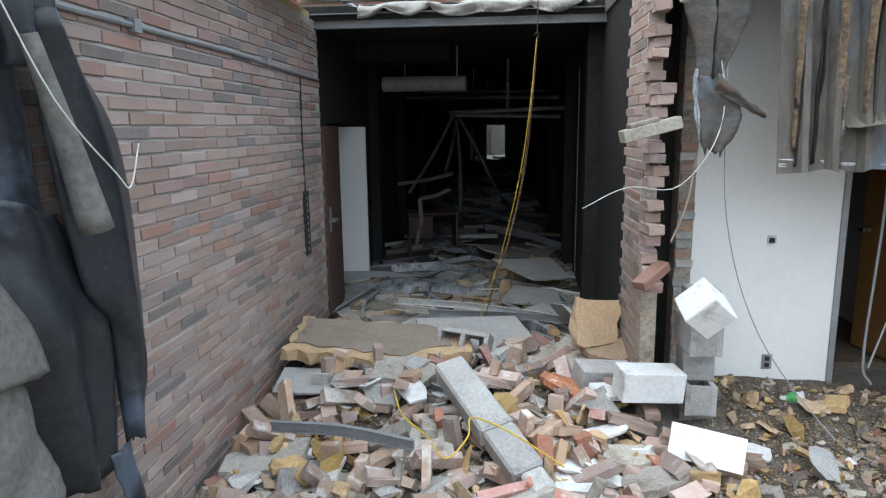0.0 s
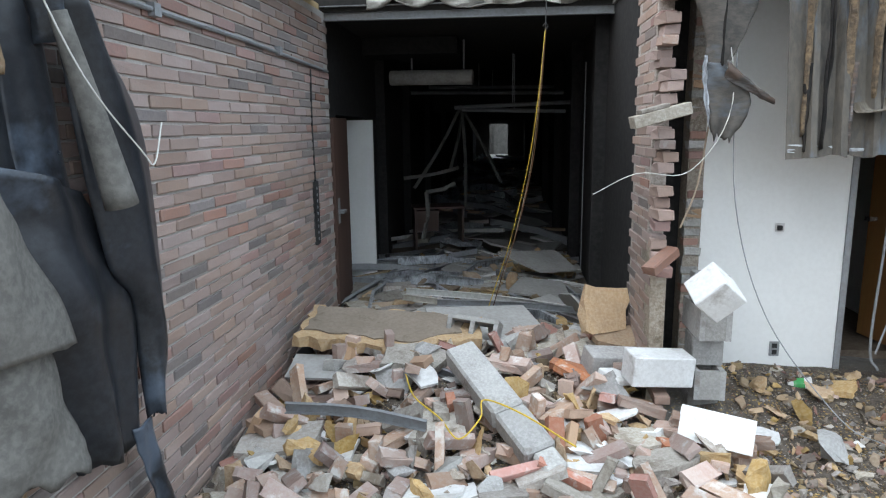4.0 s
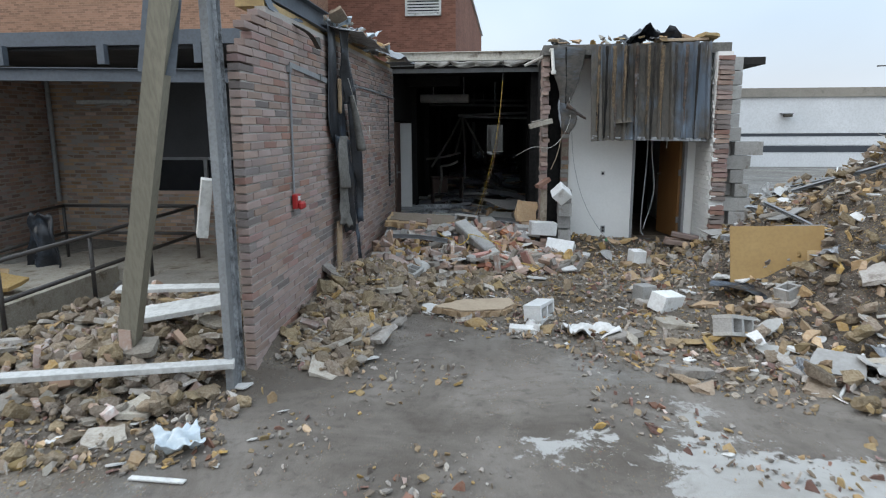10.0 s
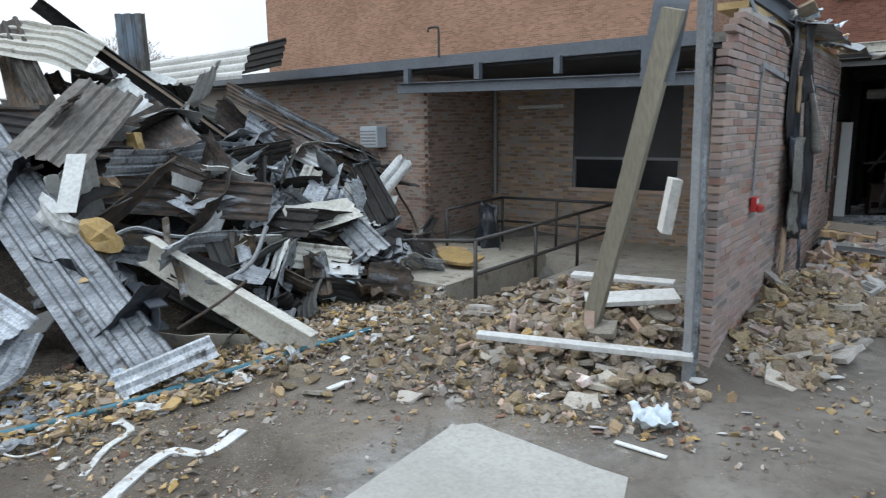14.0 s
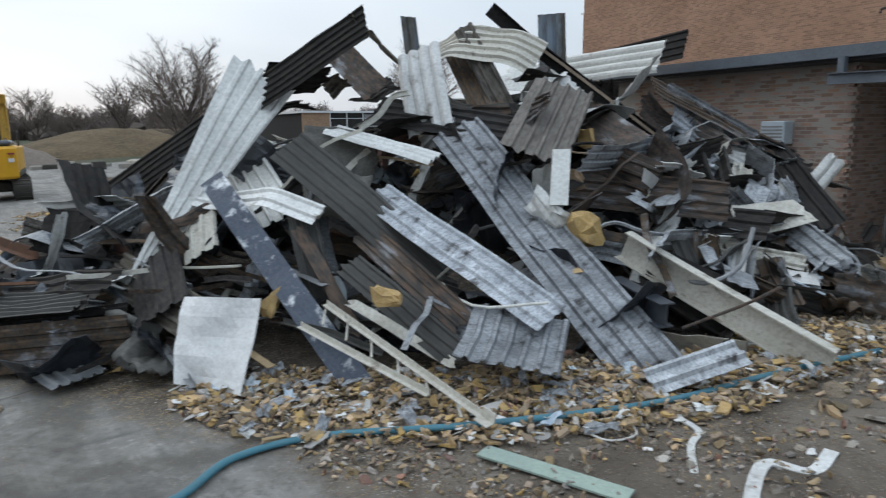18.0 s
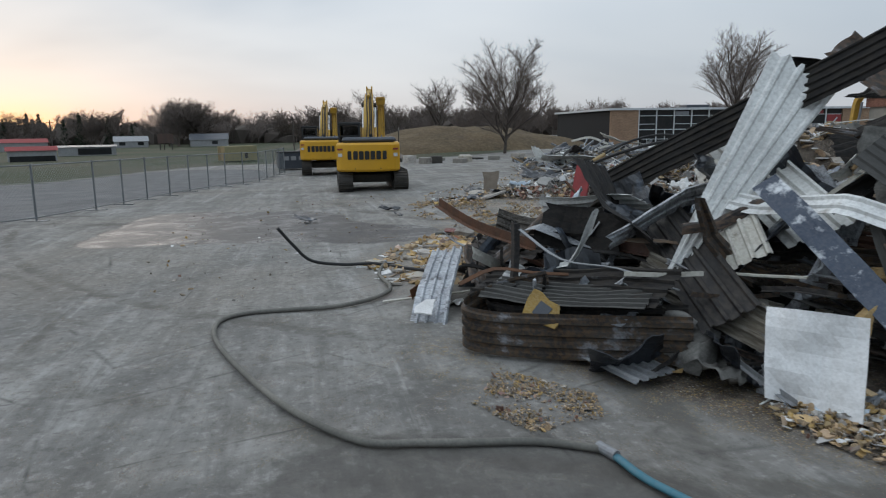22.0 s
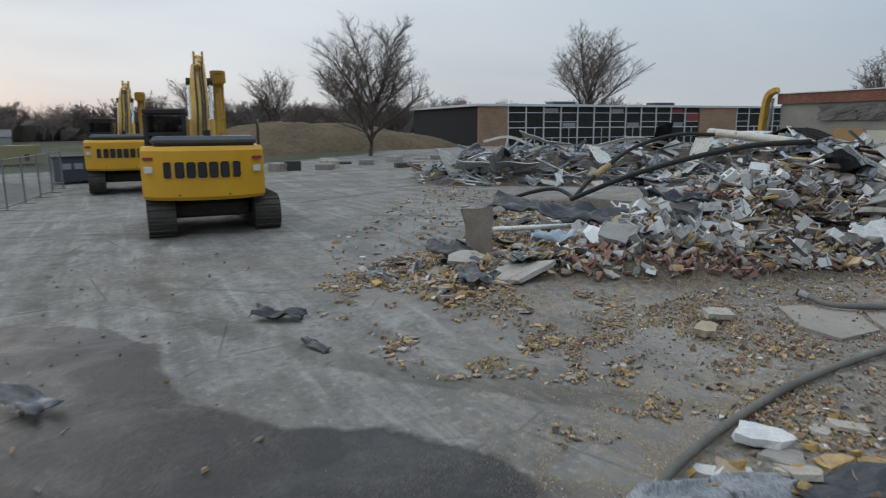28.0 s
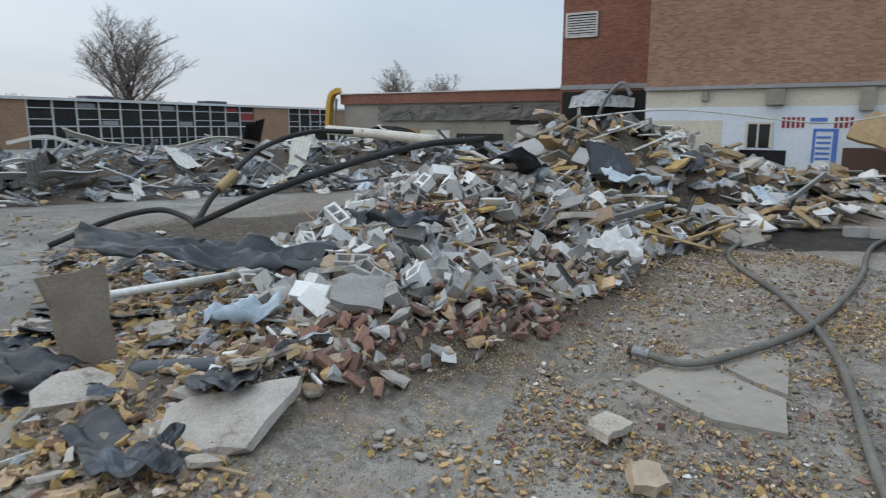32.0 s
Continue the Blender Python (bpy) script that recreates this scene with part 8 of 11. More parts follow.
rsh = random.Random(42)
hn = 0
while hn < 298:
    x, y = rsh.uniform(-17, -5.6), rsh.uniform(-8.4, 3.4)
    if not inside(HEAP, x, y):
        continue
    top = heap_top(x, y)
    low = fall(x, y)
    if x < -11 and y > -4.5 and rsh.random() < 0.5:
        continue
    z = low + (top - low) * (rsh.random() ** 0.5) * 0.86
    L, w = rsh.uniform(0.7, 2.1), rsh.choice((0.2, 0.3, 0.45, 0.6))
    yaw, pit = rsh.uniform(0, 360), rsh.uniform(-32, 32)
    mt = rsh.choices((M_BURNT, M_GALV, M_TARRED, M_WSHEET, M_CREAM, M_RUST, M_SCORCH), (6, 3.6, 1.8, 1.4, 0.8, 0.7, 3.2))[0]
    m = pose(x, y, z, rsh.uniform(-70, 70), pit, yaw)
    end = m @ Vector((L, 0, 0))
    if front(m.translation) > -0.3 or front(end) > -0.3 or flank(m.translation) > -0.12 or flank(end) > -0.12 or not inside(HEAP, end.x, end.y) or end.z < fall(end.x, end.y) + 0.02 or end.z > heap_top(end.x, end.y) + 0.25:
        continue
    me = ribbed("scrap_sheet", L, w, mt, rsh.choice(("deck", "deck", "wave", "flat")), 0.15, 0.04, bend=((rsh.uniform(0.2, 0.8), rsh.uniform(-50, 50)), (rsh.uniform(0.2, 0.8), rsh.uniform(-40, 40))), twist=rsh.uniform(-40, 40), crumple=0.06, nl=9, seed=1000 + hn, ragged=0.12)
    lab = {M_BURNT: "burnt black ribbed metal scrap bent in the heap", M_GALV: "silvery ribbed metal scrap bent in the heap", M_TARRED: "tar-stained ribbed metal scrap in the heap", M_WSHEET: "white ribbed metal scrap bent in the heap", M_CREAM: "cream metal scrap bent in the heap", M_RUST: "rusty metal scrap bent in the heap", M_SCORCH: "scorched rust-streaked metal scrap bent in the heap"}[mt]
    put("scrap_sheet", me, m, None, lab, "scrap metal", "scrap panels of the heap")
    hn += 1
# rods, angles and strips
sm = []
for i in range(330):
    x, y = rsh.uniform(-16.5, -5.7), rsh.uniform(-8.2, 3.2)
    if not inside(HEAP, x, y):
        continue
    z = fall(x, y) + (heap_top(x, y) - fall(x, y)) * rsh.uniform(0.1, 0.92)
    if front((x, y, z)) > -0.1 or flank((x, y, z)) > -0.2 or math.hypot(x + 8.9, y + 6.2) < 1.7:
        continue
    L = rsh.uniform(0.5, 1.6)
    pf = rsh.choice((prof_l(0.04, 0.04), prof_r(0.03, 0.03), ring(0.014, 6), prof_c(0.07, 0.035, 0.004), prof_r(0.06, 0.008)))
    mt = rsh.choice((M_BURNT, M_BURNT, M_STEEL, M_RUST, M_GALV, M_SCORCH, M_LUMBER, M_CREAM))
    pts = spline([(0, 0, 0), (L * 0.35, rsh.uniform(-0.05, 0.05), rsh.uniform(-0.05, 0.05)), (L * 0.7, rsh.uniform(-0.07, 0.07), rsh.uniform(-0.06, 0.06)), (L, rsh.uniform(-0.12, 0.12), rsh.uniform(-0.12, 0.12))], 3)
    sm.append((sweep("rod", pts, pf, mt), pose(x, y, z, rsh.uniform(-40, 40), rsh.uniform(-45, 45), rsh.uniform(0, 360))))
joined("scrap_rods", sm, "tangle of bent rods, angles and strips in the scrap heap", "scrap metal")
core = []
for k in range(420):
    x, y = rsh.uniform(-16.5, -5.8), rsh.uniform(-8, 3)
    if not inside(HEAP, x, y):
        continue
    z = fall(x, y) + (heap_top(x, y) - fall(x, y)) * rsh.uniform(0.05, 0.8)
    if front((x, y, z)) > -0.35 or flank((x, y, z)) > -0.55:
        continue
    core.append((rsh.choice(TARPS * 2 + TINS + FOAMP[:1] + FOAM[:1] + BOARDS[:1]), tumble(rsh, x, y, z, 70, rsh.uniform(0.6, 1.5))))
joined("scrap_filling", core, "burnt membrane, foam and tin caught in the scrap heap", "scrap")
# broken sheets packed under the crest
for i in range(44):
    p = Vector((rsh.uniform(-12.2, -9.2), rsh.uniform(-3.6, 1.0), rsh.uniform(2.0, 3.05)))
    if front(p) > -0.35:
        continue
    q = p + Vector((rsh.uniform(-1, 1), rsh.uniform(-1, 1), rsh.uniform(-0.4, 0.3))).normalized() * rsh.uniform(0.7, 1.5)
    if front(q) > -0.25:
        continue
    mt = rsh.choices((M_BURNT, M_SCORCH, M_GALV, M_WSHEET, M_TARRED), (5, 3, 2, 1.4, 1.5))[0]
    me = ribbed("scrap_plate", (q - p).length, rsh.choice((0.3, 0.45, 0.6)), mt, rsh.choice(("deck", "wave", "flat")), 0.15, 0.03, bend=((rsh.uniform(0.3, 0.7), rsh.uniform(-35, 35)),), twist=rsh.uniform(-30, 30), crumple=0.05, nl=9, seed=1800 + i, ragged=0.12)
    put("scrap_plate", me, along(p, q, rsh.uniform(-60, 60)), None, "broken metal sheet packed under the heap crest", "scrap metal", "crest sheets of the heap")
# bent strips and sheets lying down the side toward the porch
for i in range(110):
    y, z = rsh.uniform(-1.5, 2.2), 0.15 + 2.0 * rsh.random() ** 1.3
    x = -5.9 - 1.1 * (z - 0.1) - rsh.uniform(0.05, 0.7)
    L, w = rsh.uniform(0.5, 1.3), rsh.choice((0.15, 0.3, 0.3, 0.45))
    mt = rsh.choices((M_GALV, M_WSHEET, M_SCORCH, M_BURNT, M_CREAM, M_STEEL), (5, 1.2, 3, 2.4, 1, 1))[0]
    p = Vector((x, y, z))
    q = p + Vector((rsh.uniform(-0.5, 0.75), rsh.uniform(-0.9, 0.9), rsh.uniform(-0.75, 0.45))).normalized() * L
    if flank(q) > -0.05:
        q.x -= (flank(q) + 0.1) * 1.45
    q.z = max(q.z, fall(q.x, q.y) + 0.08)
    me = ribbed("scrap_band", (q - p).length, w, mt, rsh.choice(("deck", "wave", "flat")), 0.15, 0.03, bend=((rsh.uniform(0.2, 0.8), rsh.uniform(-40, 40)),), twist=rsh.uniform(-30, 30), crumple=0.05, nl=10, seed=1500 + i, ragged=0.12)
    put("scrap_band", me, along(p, q, rsh.uniform(-65, 65)), None, "bent metal strip lying on the side of the heap", "scrap metal", "scrap strips of the heap")
rsf = random.Random(4242)
for i in range(64):
    y, z = rsf.uniform(-1.4, 2.3), 0.3 + 1.75 * rsf.random()
    x = -5.9 - 1.1 * (z - 0.1) - rsf.uniform(0.1, 0.5)
    L, w = rsf.uniform(0.7, 1.5), rsf.choice((0.3, 0.3, 0.45, 0.6))
    p = Vector((x, y, z))
    q = p + Vector((rsf.uniform(-0.2, 0.7), rsf.uniform(-1, 1), rsf.uniform(-0.7, 0.15))).normalized() * L
    if flank(q) > -0.08:
        q.x -= (flank(q) + 0.12) * 1.48
    q.z = max(q.z, fall(q.x, q.y) + 0.1)
    if -2.4 < p.y < -1.6 or math.hypot(q.x + 5.2, q.y + 1.85) < 1.0:
        continue
    mt = rsf.choices((M_GALV, M_OLIVE, M_SCORCH, M_BURNT, M_WSHEET, M_CREAM), (8, 2, 2, 1.6, 2.4, 0.8))[0]
    m = along(p, q)
    roll = math.degrees(math.atan2(-(m.col[1].to_3d().dot(Vector((0.67, 0, 0.74)))), m.col[2].to_3d().dot(Vector((0.67, 0, 0.74)))))
    me = ribbed("side_sheet", (q - p).length, w, mt, rsf.choice(("deck", "deck", "wave")), 0.15 if w != 0.45 else 0.09, 0.03, bend=((rsf.uniform(0.2, 0.8), rsf.uniform(-25, 25)), (rsf.uniform(0.3, 0.7), rsf.uniform(-20, 20))), twist=rsf.uniform(-25, 25), crumple=0.05, nl=12, seed=2200 + i, ragged=0.1)
    put("side_sheet", me, along(p, q, -roll + rsf.uniform(-30, 30)), None, "bent ribbed roof sheet lying on the porch side of the heap", "scrap metal", "side sheets of the heap")
for i in range(90):
    p = Vector((rsf.uniform(-10.9, -8.2), rsf.uniform(-6.9, -5.0), 0))
    p.z = fall(p.x, p.y) + 0.12 + 0.85 * rsf.random()
    d = Vector((1, 0.55, 0)).normalized() if rsf.random() < 0.7 else Vector((rsf.uniform(-1, 1), rsf.uniform(-1, 1), 0)).normalized()
    q = p + (d + Vector((rsf.uniform(-0.25, 0.25), rsf.uniform(-0.25, 0.25), rsf.uniform(-0.22, 0.12)))).normalized() * rsf.uniform(0.6, 1.3)
    q.z = max(q.z, fall(q.x, q.y) + 0.08)
    if front(p) > -0.12 or front(q) > -0.08:
        continue
    mt = rsf.choices((M_BURNT, M_OLIVE, M_CREAM, M_SCORCH, M_STEEL, M_LUMBER), (3, 3, 1.6, 2, 1.4, 0.8))[0]
    put("metal_lath", sweep("metal_lath", [p, p.lerp(q, 0.5) + Vector((0, 0, rsf.uniform(-0.05, 0.04))), q], rsf.choice((prof_r(0.09, 0.008), prof_c(0.06, 0.03, 0.004), prof_r(0.05, 0.02), prof_l(0.05, 0.05))), mt), None, None, "narrow metal or timber strip layered in the heap", "scrap metal", "layered strips of the heap")
for x, y, z, w, d, rx, ry, rz, mt, lab in ((-6.3, -0.05, 0.45, 0.5, 0.25, 30, 10, 60, M_PAPER, "torn white board lying on the scrap heap"), (-6.1, -0.3, 0.4, 0.45, 0.2, -20, 20, 20, M_BLUESHT, "pale blue torn plastic on the scrap heap")):
    put("torn_board", plate("torn_board", mt, 440, w, d, 0.02, 8), pose(x, y, z, rx, ry, rz), None, lab, "board")
for x, y, z, rx, rz, s in ((-5.75, 0.15, 0.34, 60, 30, 0.9), (-5.95, 0.45, 0.3, 70, 100, 1.0), (-5.9, -0.15, 0.25, 30, 160, 0.8)):
    put("crushed_tin", crumpled("crushed_tin", 0.6, 0.45, 0.16, M_SCORCH, 63 + rz, 0.004, 12, 3), pose(x, y, z, rx, 10, rz) @ Matrix.Scale(s, 4), None, "crushed scorched tin at the porch end of the heap", "sheet metal")
# single long pieces
for nm, lab, pts, pf, mt in (
        ("i_beam", "cream painted steel channel beam lying on the heap foot", [(-7.3, -2.1, 0.98), (-6.6, -2.0, 0.68), (-5.2, -1.85, 0.14)], prof_c(0.32, 0.14, 0.014), M_CREAM),
        ("timber_beam", "charred steel beam lined with splintered timber", [(-10.55, -1.3, 3.98), (-10.1, -0.75, 3.4), (-8.6, 0.42, 1.95)], prof_c(0.20, 0.10, 0.012), M_BURNT),
        ("timber_strip", "splintered pale timber strip on the charred beam", [(-10.05, -0.8, 3.44), (-9.4, -0.25, 2.8), (-8.7, 0.28, 2.12)], prof_r(0.07, 0.04), M_LUMBER),
        ("rust_beam", "rusted steel angle sticking out over the yard", [(-15.4, -8.05, 1.0), (-14.2, -7.7, 0.75), (-12.8, -7.2, 0.62)], prof_l(0.14, 0.1, 0.01), M_RUST),
        ("rust_beam", "rusted steel beam lying in the heap", [(-13.4, -7.0, 0.75), (-11.6, -6.4, 0.85), (-10.2, -5.8, 0.8)], prof_c(0.16, 0.08, 0.01), M_RUST),
        ("rust_angle", "short rusted angle lying on the concrete", [(-13.7, -8.3, 0.12), (-13.3, -8.9, -0.12)], prof_l(0.16, 0.12, 0.012), M_RUST),
        ("bent_strip", "long bent perforated metal strip", [(-11.6, -7.85, 1.12), (-11.0, -7.55, 0.85), (-10.5, -7.1, 0.82), (-9.95, -6.7, 0.68)], prof_r(0.05, 0.008), M_STEEL),
        ("bent_strip", "long pale metal strip bowing in the heap", [(-9.6, -3.0, 0.75), (-8.4, -3.9, 0.72), (-7.4, -4.2, 0.62), (-6.7, -3.9, 0.74)], ring(0.014, 8), M_WCABLE),
        ("bent_post", "crumpled dark steel post standing at the heap end", [(-11.7, -7.95, 0.1), (-11.72, -7.9, 0.7), (-11.66, -7.92, 1.2)], prof_c(0.12, 0.07, 0.008), M_BURNT),
        ("red_post", "red painted post leaning at the heap end", [(-14.6, -5.9, 0.45), (-15.2, -5.4, 1.65)], prof_r(0.28, 0.06), M_REDP),
        ("tin_post", "grey metal post leaning beside the red post", [(-14.3, -6.2, 0.4), (-14.0, -6.5, 1.1)], prof_r(0.18, 0.03), M_STEEL),
        ("metal_can", "white metal bracket hanging in the heap", [(-8.0, -2.4, 2.0), (-7.7, -2.75, 1.42)], prof_r(0.2, 0.012), M_WSHEET),
        ("dark_beam", "dark steel beam end in the heap foot", [(-7.2, -2.4, 0.55), (-6.3, -2.75, 0.5)], prof_i(0.24, 0.16, 0.015), M_NAVY),
        ("grey_tube", "bent grey metal tube on the heap", [(-6.9, -1.9, 0.7), (-6.4, -2.0, 0.68), (-6.2, -1.7, 0.85), (-6.25, -1.4, 1.2)], ring(0.025), M_STEEL),
        ("wood_plank", "splintered wood plank poking through the crest", [(-9.8, -4.6, 1.6), (-8.4, -3.7, 1.0)], prof_r(0.14, 0.03), M_LUMBER)):
    put(nm, sweep(nm, spline(pts, 4) if len(pts) > 2 else pts, pf, mt), None, None, lab, "scrap metal", "long pieces of the scrap heap")
tr = thing("bar_joist", pose(0, 0, 0), "cream steel bar joist sticking out to the ground", "joist")
a0, a1 = Vector((-8.3, -5.25, 0.62)), Vector((-6.25, -4.98, 0.12))
dn = Vector((-0.05, -0.25, -0.18))
part("chord", sweep("chord", [a0, a1], prof_l(0.05, 0.05), M_CREAM), None, tr)
part("chord", sweep("chord", [a0 + dn, a1 + dn * 0.35 - (a1 - a0) * 0.25], prof_l(0.05, 0.05), M_CREAM), None, tr)
for i in range(6):
    f, g = i / 6, (i + 0.5) / 6
    part("web", sweep("web", [a0.lerp(a1, f), a0.lerp(a1, g) * 0.7 + (a0 + dn).lerp(a1, g) * 0.3 + dn * 0.3], ring(0.011, 6), M_CREAM), None, tr)
part("shoe", sweep("shoe", [a1 - (a1 - a0) * 0.03, a1 + (a1 - a0) * 0.03], prof_l(0.09, 0.09, 0.01), M_CREAM), None, tr)
wpn = [(-9.14, -6.32, 0.70), (-8.50, -5.85, 0.74), (-8.17, -6.14, -0.02), (-8.77, -6.57, 0.0)]
grid = [[Vector(wpn[0]).lerp(Vector(wpn[1]), j / 9).lerp(Vector(wpn[3]).lerp(Vector(wpn[2]), j / 9), i / 9) + Vector((0.04, -0.05, 0.02)) * (math.sin(j * 0.5 + i * 0.35) + 0.7 * noise.noise(Vector((j * 0.4, i * 0.4, 7)))) for j in range(10)] for i in range(10)]
put("plastic_sheet", shell("plastic_sheet", grid, 0.012, M_PAPER), None, None, "dusty white plastic panel propped against the heap", "panel")
put("torn_lining", plate("torn_lining", M_PAPER, 430, 0.42, 0.26, 0.015, 8), pose(-12.3, -8.92, 0.03, 4, 14, -20), None, "torn white lining at the end of the scorched panel", "lining")
tag = thing("insulation_patch", along((-10.45, -7.98, 0.42), (-10.0, -7.66, 0.18), 55), "yellow foam patch with a dark square stuck on the panel", "insulation")
part("foam", plate("foam", M_FOAM, 400, 0.46, 0.3, 0.03, 7), None, tag)
part("square", boxes((-0.08, -0.08, 0.015, 0.08, 0.08, 0.022)), M_NAVY, tag, "dark grey square")
put("insulation_clump", rock("insulation_clump", M_FOAM, 401, 0.44, 0.4, 0.4, 16, 0.06), pose(-7.55, -2.5, 1.18), None, "large yellow foam clump stuck in the heap", "insulation")
for i, (x, y, z) in enumerate(((-8.6, -1.3, 2.1), (-8.3, -1.9, 1.6), (-9.2, -5.0, 0.9), (-7.7, -4.9, 0.75), (-8.8, -5.6, 0.6))):
    put("insulation_clump", rock("insulation_clump", M_FOAM, 402 + i, 0.28, 0.2, 0.3, 14, 0.05), pose(x, y, z, 30 * i), None, "yellow foam clump caught in the heap", "insulation", "foam clumps")
ht = crumpled("hanging_cloth", 0.9, 0.55, 0.14, M_FELT, 60, 0.006, 12, 2.4)
put("hanging_cloth", ht, pose(-9.75, -4.3, 2.0, 64, 8, 62), None, "grey felt rag hanging over the heap", "felt")
put("hanging_cloth", crumpled("hanging_cloth", 0.7, 0.6, 0.12, M_FELT, 61, 0.006, 12, 2.4), pose(-9.3, -4.6, 1.55, 55, 8, 50), None, "grey felt rag hanging over the heap", "felt")
sp = crumpled("crushed_tin", 0.7, 0.5, 0.2, M_FELT, 62, 0.004, 12, 3)
put("crushed_tin", sp, pose(-9.75, -6.85, 0.25, 60, 10, 40), None, "crushed grey tin sheet at the heap foot", "sheet metal")
put("crushed_tin", sp, pose(-9.35, -6.55, 0.1, 20, 10, 120), None, "crushed grey tin sheet at the heap foot", "sheet metal")
# litter on the verge
for nm, mt, pts, pf, lab in (("white_strip", M_WSHEET, [(-5.6, -3.5, 0.03), (-5.5, -3.7, 0.05), (-5.3, -3.75, 0.03), (-5.2, -4.0, 0.03), (-4.98, -4.3, 0.02)], prof_r(0.05, 0.012), "torn white plastic strip lying on mud"), ("white_strip", M_WSHEET, [(-4.55, -3.35, 0.05), (-4.52, -3.7, 0.03), (-4.75, -3.85, 0.04), (-4.55, -4.4, 0.03), (-4.4, -4.6, 0.03)], prof_r(0.09, 0.015), "bent white plastic strip lying on mud"), ("white_strip", M_WSHEET, [(-4.4, -2.25, 0.1), (-4.47, -2.5, 0.08)], prof_r(0.06, 0.015), "short white strip lying on the verge"), ("wire_loop", M_WCABLE, [(-5.9, -4.2, 0.02), (-5.75, -4.05, 0.05), (-5.55, -4.15, 0.03), (-5.6, -4.38, 0.03), (-5.8, -4.4, 0.03), (-5.88, -4.25, 0.05)], ring(0.008, 6), "loop of pale wire lying on mud"), ("green_board", M_GREENGL, [(-6.05, -5.2, 0.03), (-5.05, -4.86, 0.03)], prof_r(0.16, 0.015), "pale green broken board lying on mud"),
                             ("white_strip", M_WSHEET, [(-1.75, -2.35, 0.12), (-2.1, -2.3, 0.12)], prof_r(0.04, 0.01), "thin white strip lying beside the plastic")):
    put(nm, sweep(nm, spline(pts, 5) if len(pts) > 2 else pts, pf, mt), None, None, lab, "litter")
# hoses
th = spline([(-5.1, -1.1, 0.13), (-5.45, -2.4, 0.1), (-5.75, -3.65, 0.07), (-6.36, -5.0, 0.05), (-7.0, -5.95, 0.0), (-7.1, -6.6, -0.01), (-6.8, -7.1, -0.01), (-6.9, -7.7, -0.03), (-7.75, -8.15, -0.05), (-8.25, -8.25, -0.06)], 8)
hs = thing("water_hose", pose(0, 0, 0), "teal layflat hose running past the scrap heap", "hose")
part("hose", sweep("hose", th, [(a * 1.15, b * 0.8) for a, b in ring(0.031, 10)], M_TEAL, smooth=True), None, hs)
bm = bmesh.new()
cyl(bm, (-8.22, -8.24, -0.055), (-8.4, -8.3, -0.055), 0.042, 12)
part("coupling", bm, M_STEEL, hs, "metal hose coupling")
gh2 = spline([(-8.35, -8.28, -0.06), (-8.6, -8.72, -0.07), (-8.8, -9.53, -0.08), (-9.07, -10.13, -0.1), (-10.3, -10.85, -0.13), (-12.4, -11.57, -0.17), (-13.4, -11.35, -0.19), (-13.4, -9.9, -0.16), (-14.1, -9.14, -0.15), (-15.4, -9.15, -0.17), (-16.5, -8.9, -0.18)], 8)
hs = thing("dusty_hose", pose(0, 0, 0), "long dusty grey hose curving over the concrete", "hose")
part("hose", sweep("hose", gh2, ring(0.032, 10), M_GHOSE, smooth=True), None, hs)
part("coupling", sweep("coupling", [gh2[-1] - (gh2[-1] - gh2[-2]).normalized() * 0.1, gh2[-1]], ring(0.042, 10), M_STEEL), None, hs)
put("black_cable", sweep("black_cable", spline([(-16.1, -10.87, 0.62), (-16.25, -10.62, 0.28), (-16.4, -10.3, -0.06), (-16.46, -9.7, -0.18), (-16.4, -9.15, -0.18), (-15.6, -8.6, -0.14), (-14.6, -8.2, 0.0), (-13.6, -7.9, 0.3)], 8), ring(0.03, 8), M_BLACK, smooth=True), None, None, "thick black cable lying across the yard", "cable")
# ---- rubble piles of the far yard ----
A1 = [(-25.9, -3.1), (-24.5, -2.3), (-23.5, 0.5), (-22.9, 3.6), (-25.0, 6.5), (-29.5, 6.0), (-29.0, 0.5), (-27.0, -1.6)]
strew("block_rubble", "pile of grey and white concrete block rubble", A1, {"cmu": 2.4, "cmuw": 1.5, "bblock": 1.8, "lump": 6, "rbrick": 4, "slab": 2.4, "wboard": 1.6, "foam": 4.0, "foamp": 1.0, "stick": 1.2, "stud": 0.3, "tarp": 0.12}, 2200, 31, singles=230, tilt=50, pile=0.16, sizes=(0.45, 1.05))
strew("block_rubble_fines", "fine broken rubble between the blocks", A1, {"gravel": 10, "bat": 2, "lump": 2, "foam": 2.4, "wboard": 0.6}, 9000, 32, sizes=(0.3, 0.7), tilt=60)
A2 = [(-25.4, -3.7), (-24.2, -3.5), (-23.4, -1.2), (-23.6, 1.6), (-24.8, 0.6), (-25.3, -2.2)]
strew("brick_toe", "tumbled red bricks at the foot of the block pile", A2, {"rbrick": 7, "lump": 6, "bblock": 1.4, "slab": 0.5, "foam": 2.0, "foamd": 1}, 560, 33, singles=150, tilt=60, pile=0.06, sizes=(0.35, 0.95))
A3 = [(-27.9, -5.9), (-24.6, -5.6), (-24.6, -3.6), (-26.5, -1.6), (-28.5, 1.0), (-32.8, 2.2), (-33.6, 0.2), (-30, -2.2)]
strew("insulation_rubble", "yellow insulation, membrane and board rubble", A3, {"foam": 6, "foamd": 3, "foamp": 1.4, "slab": 1.2, "tarp": 0.4, "lump": 6, "wboard": 0.7, "tin": 0.4, "stick": 0.5, "bblock": 0.7, "bat": 2, "rbrick": 1}, 2300, 34, singles=170, tilt=28, pile=0.05, sizes=(0.25, 0.85))
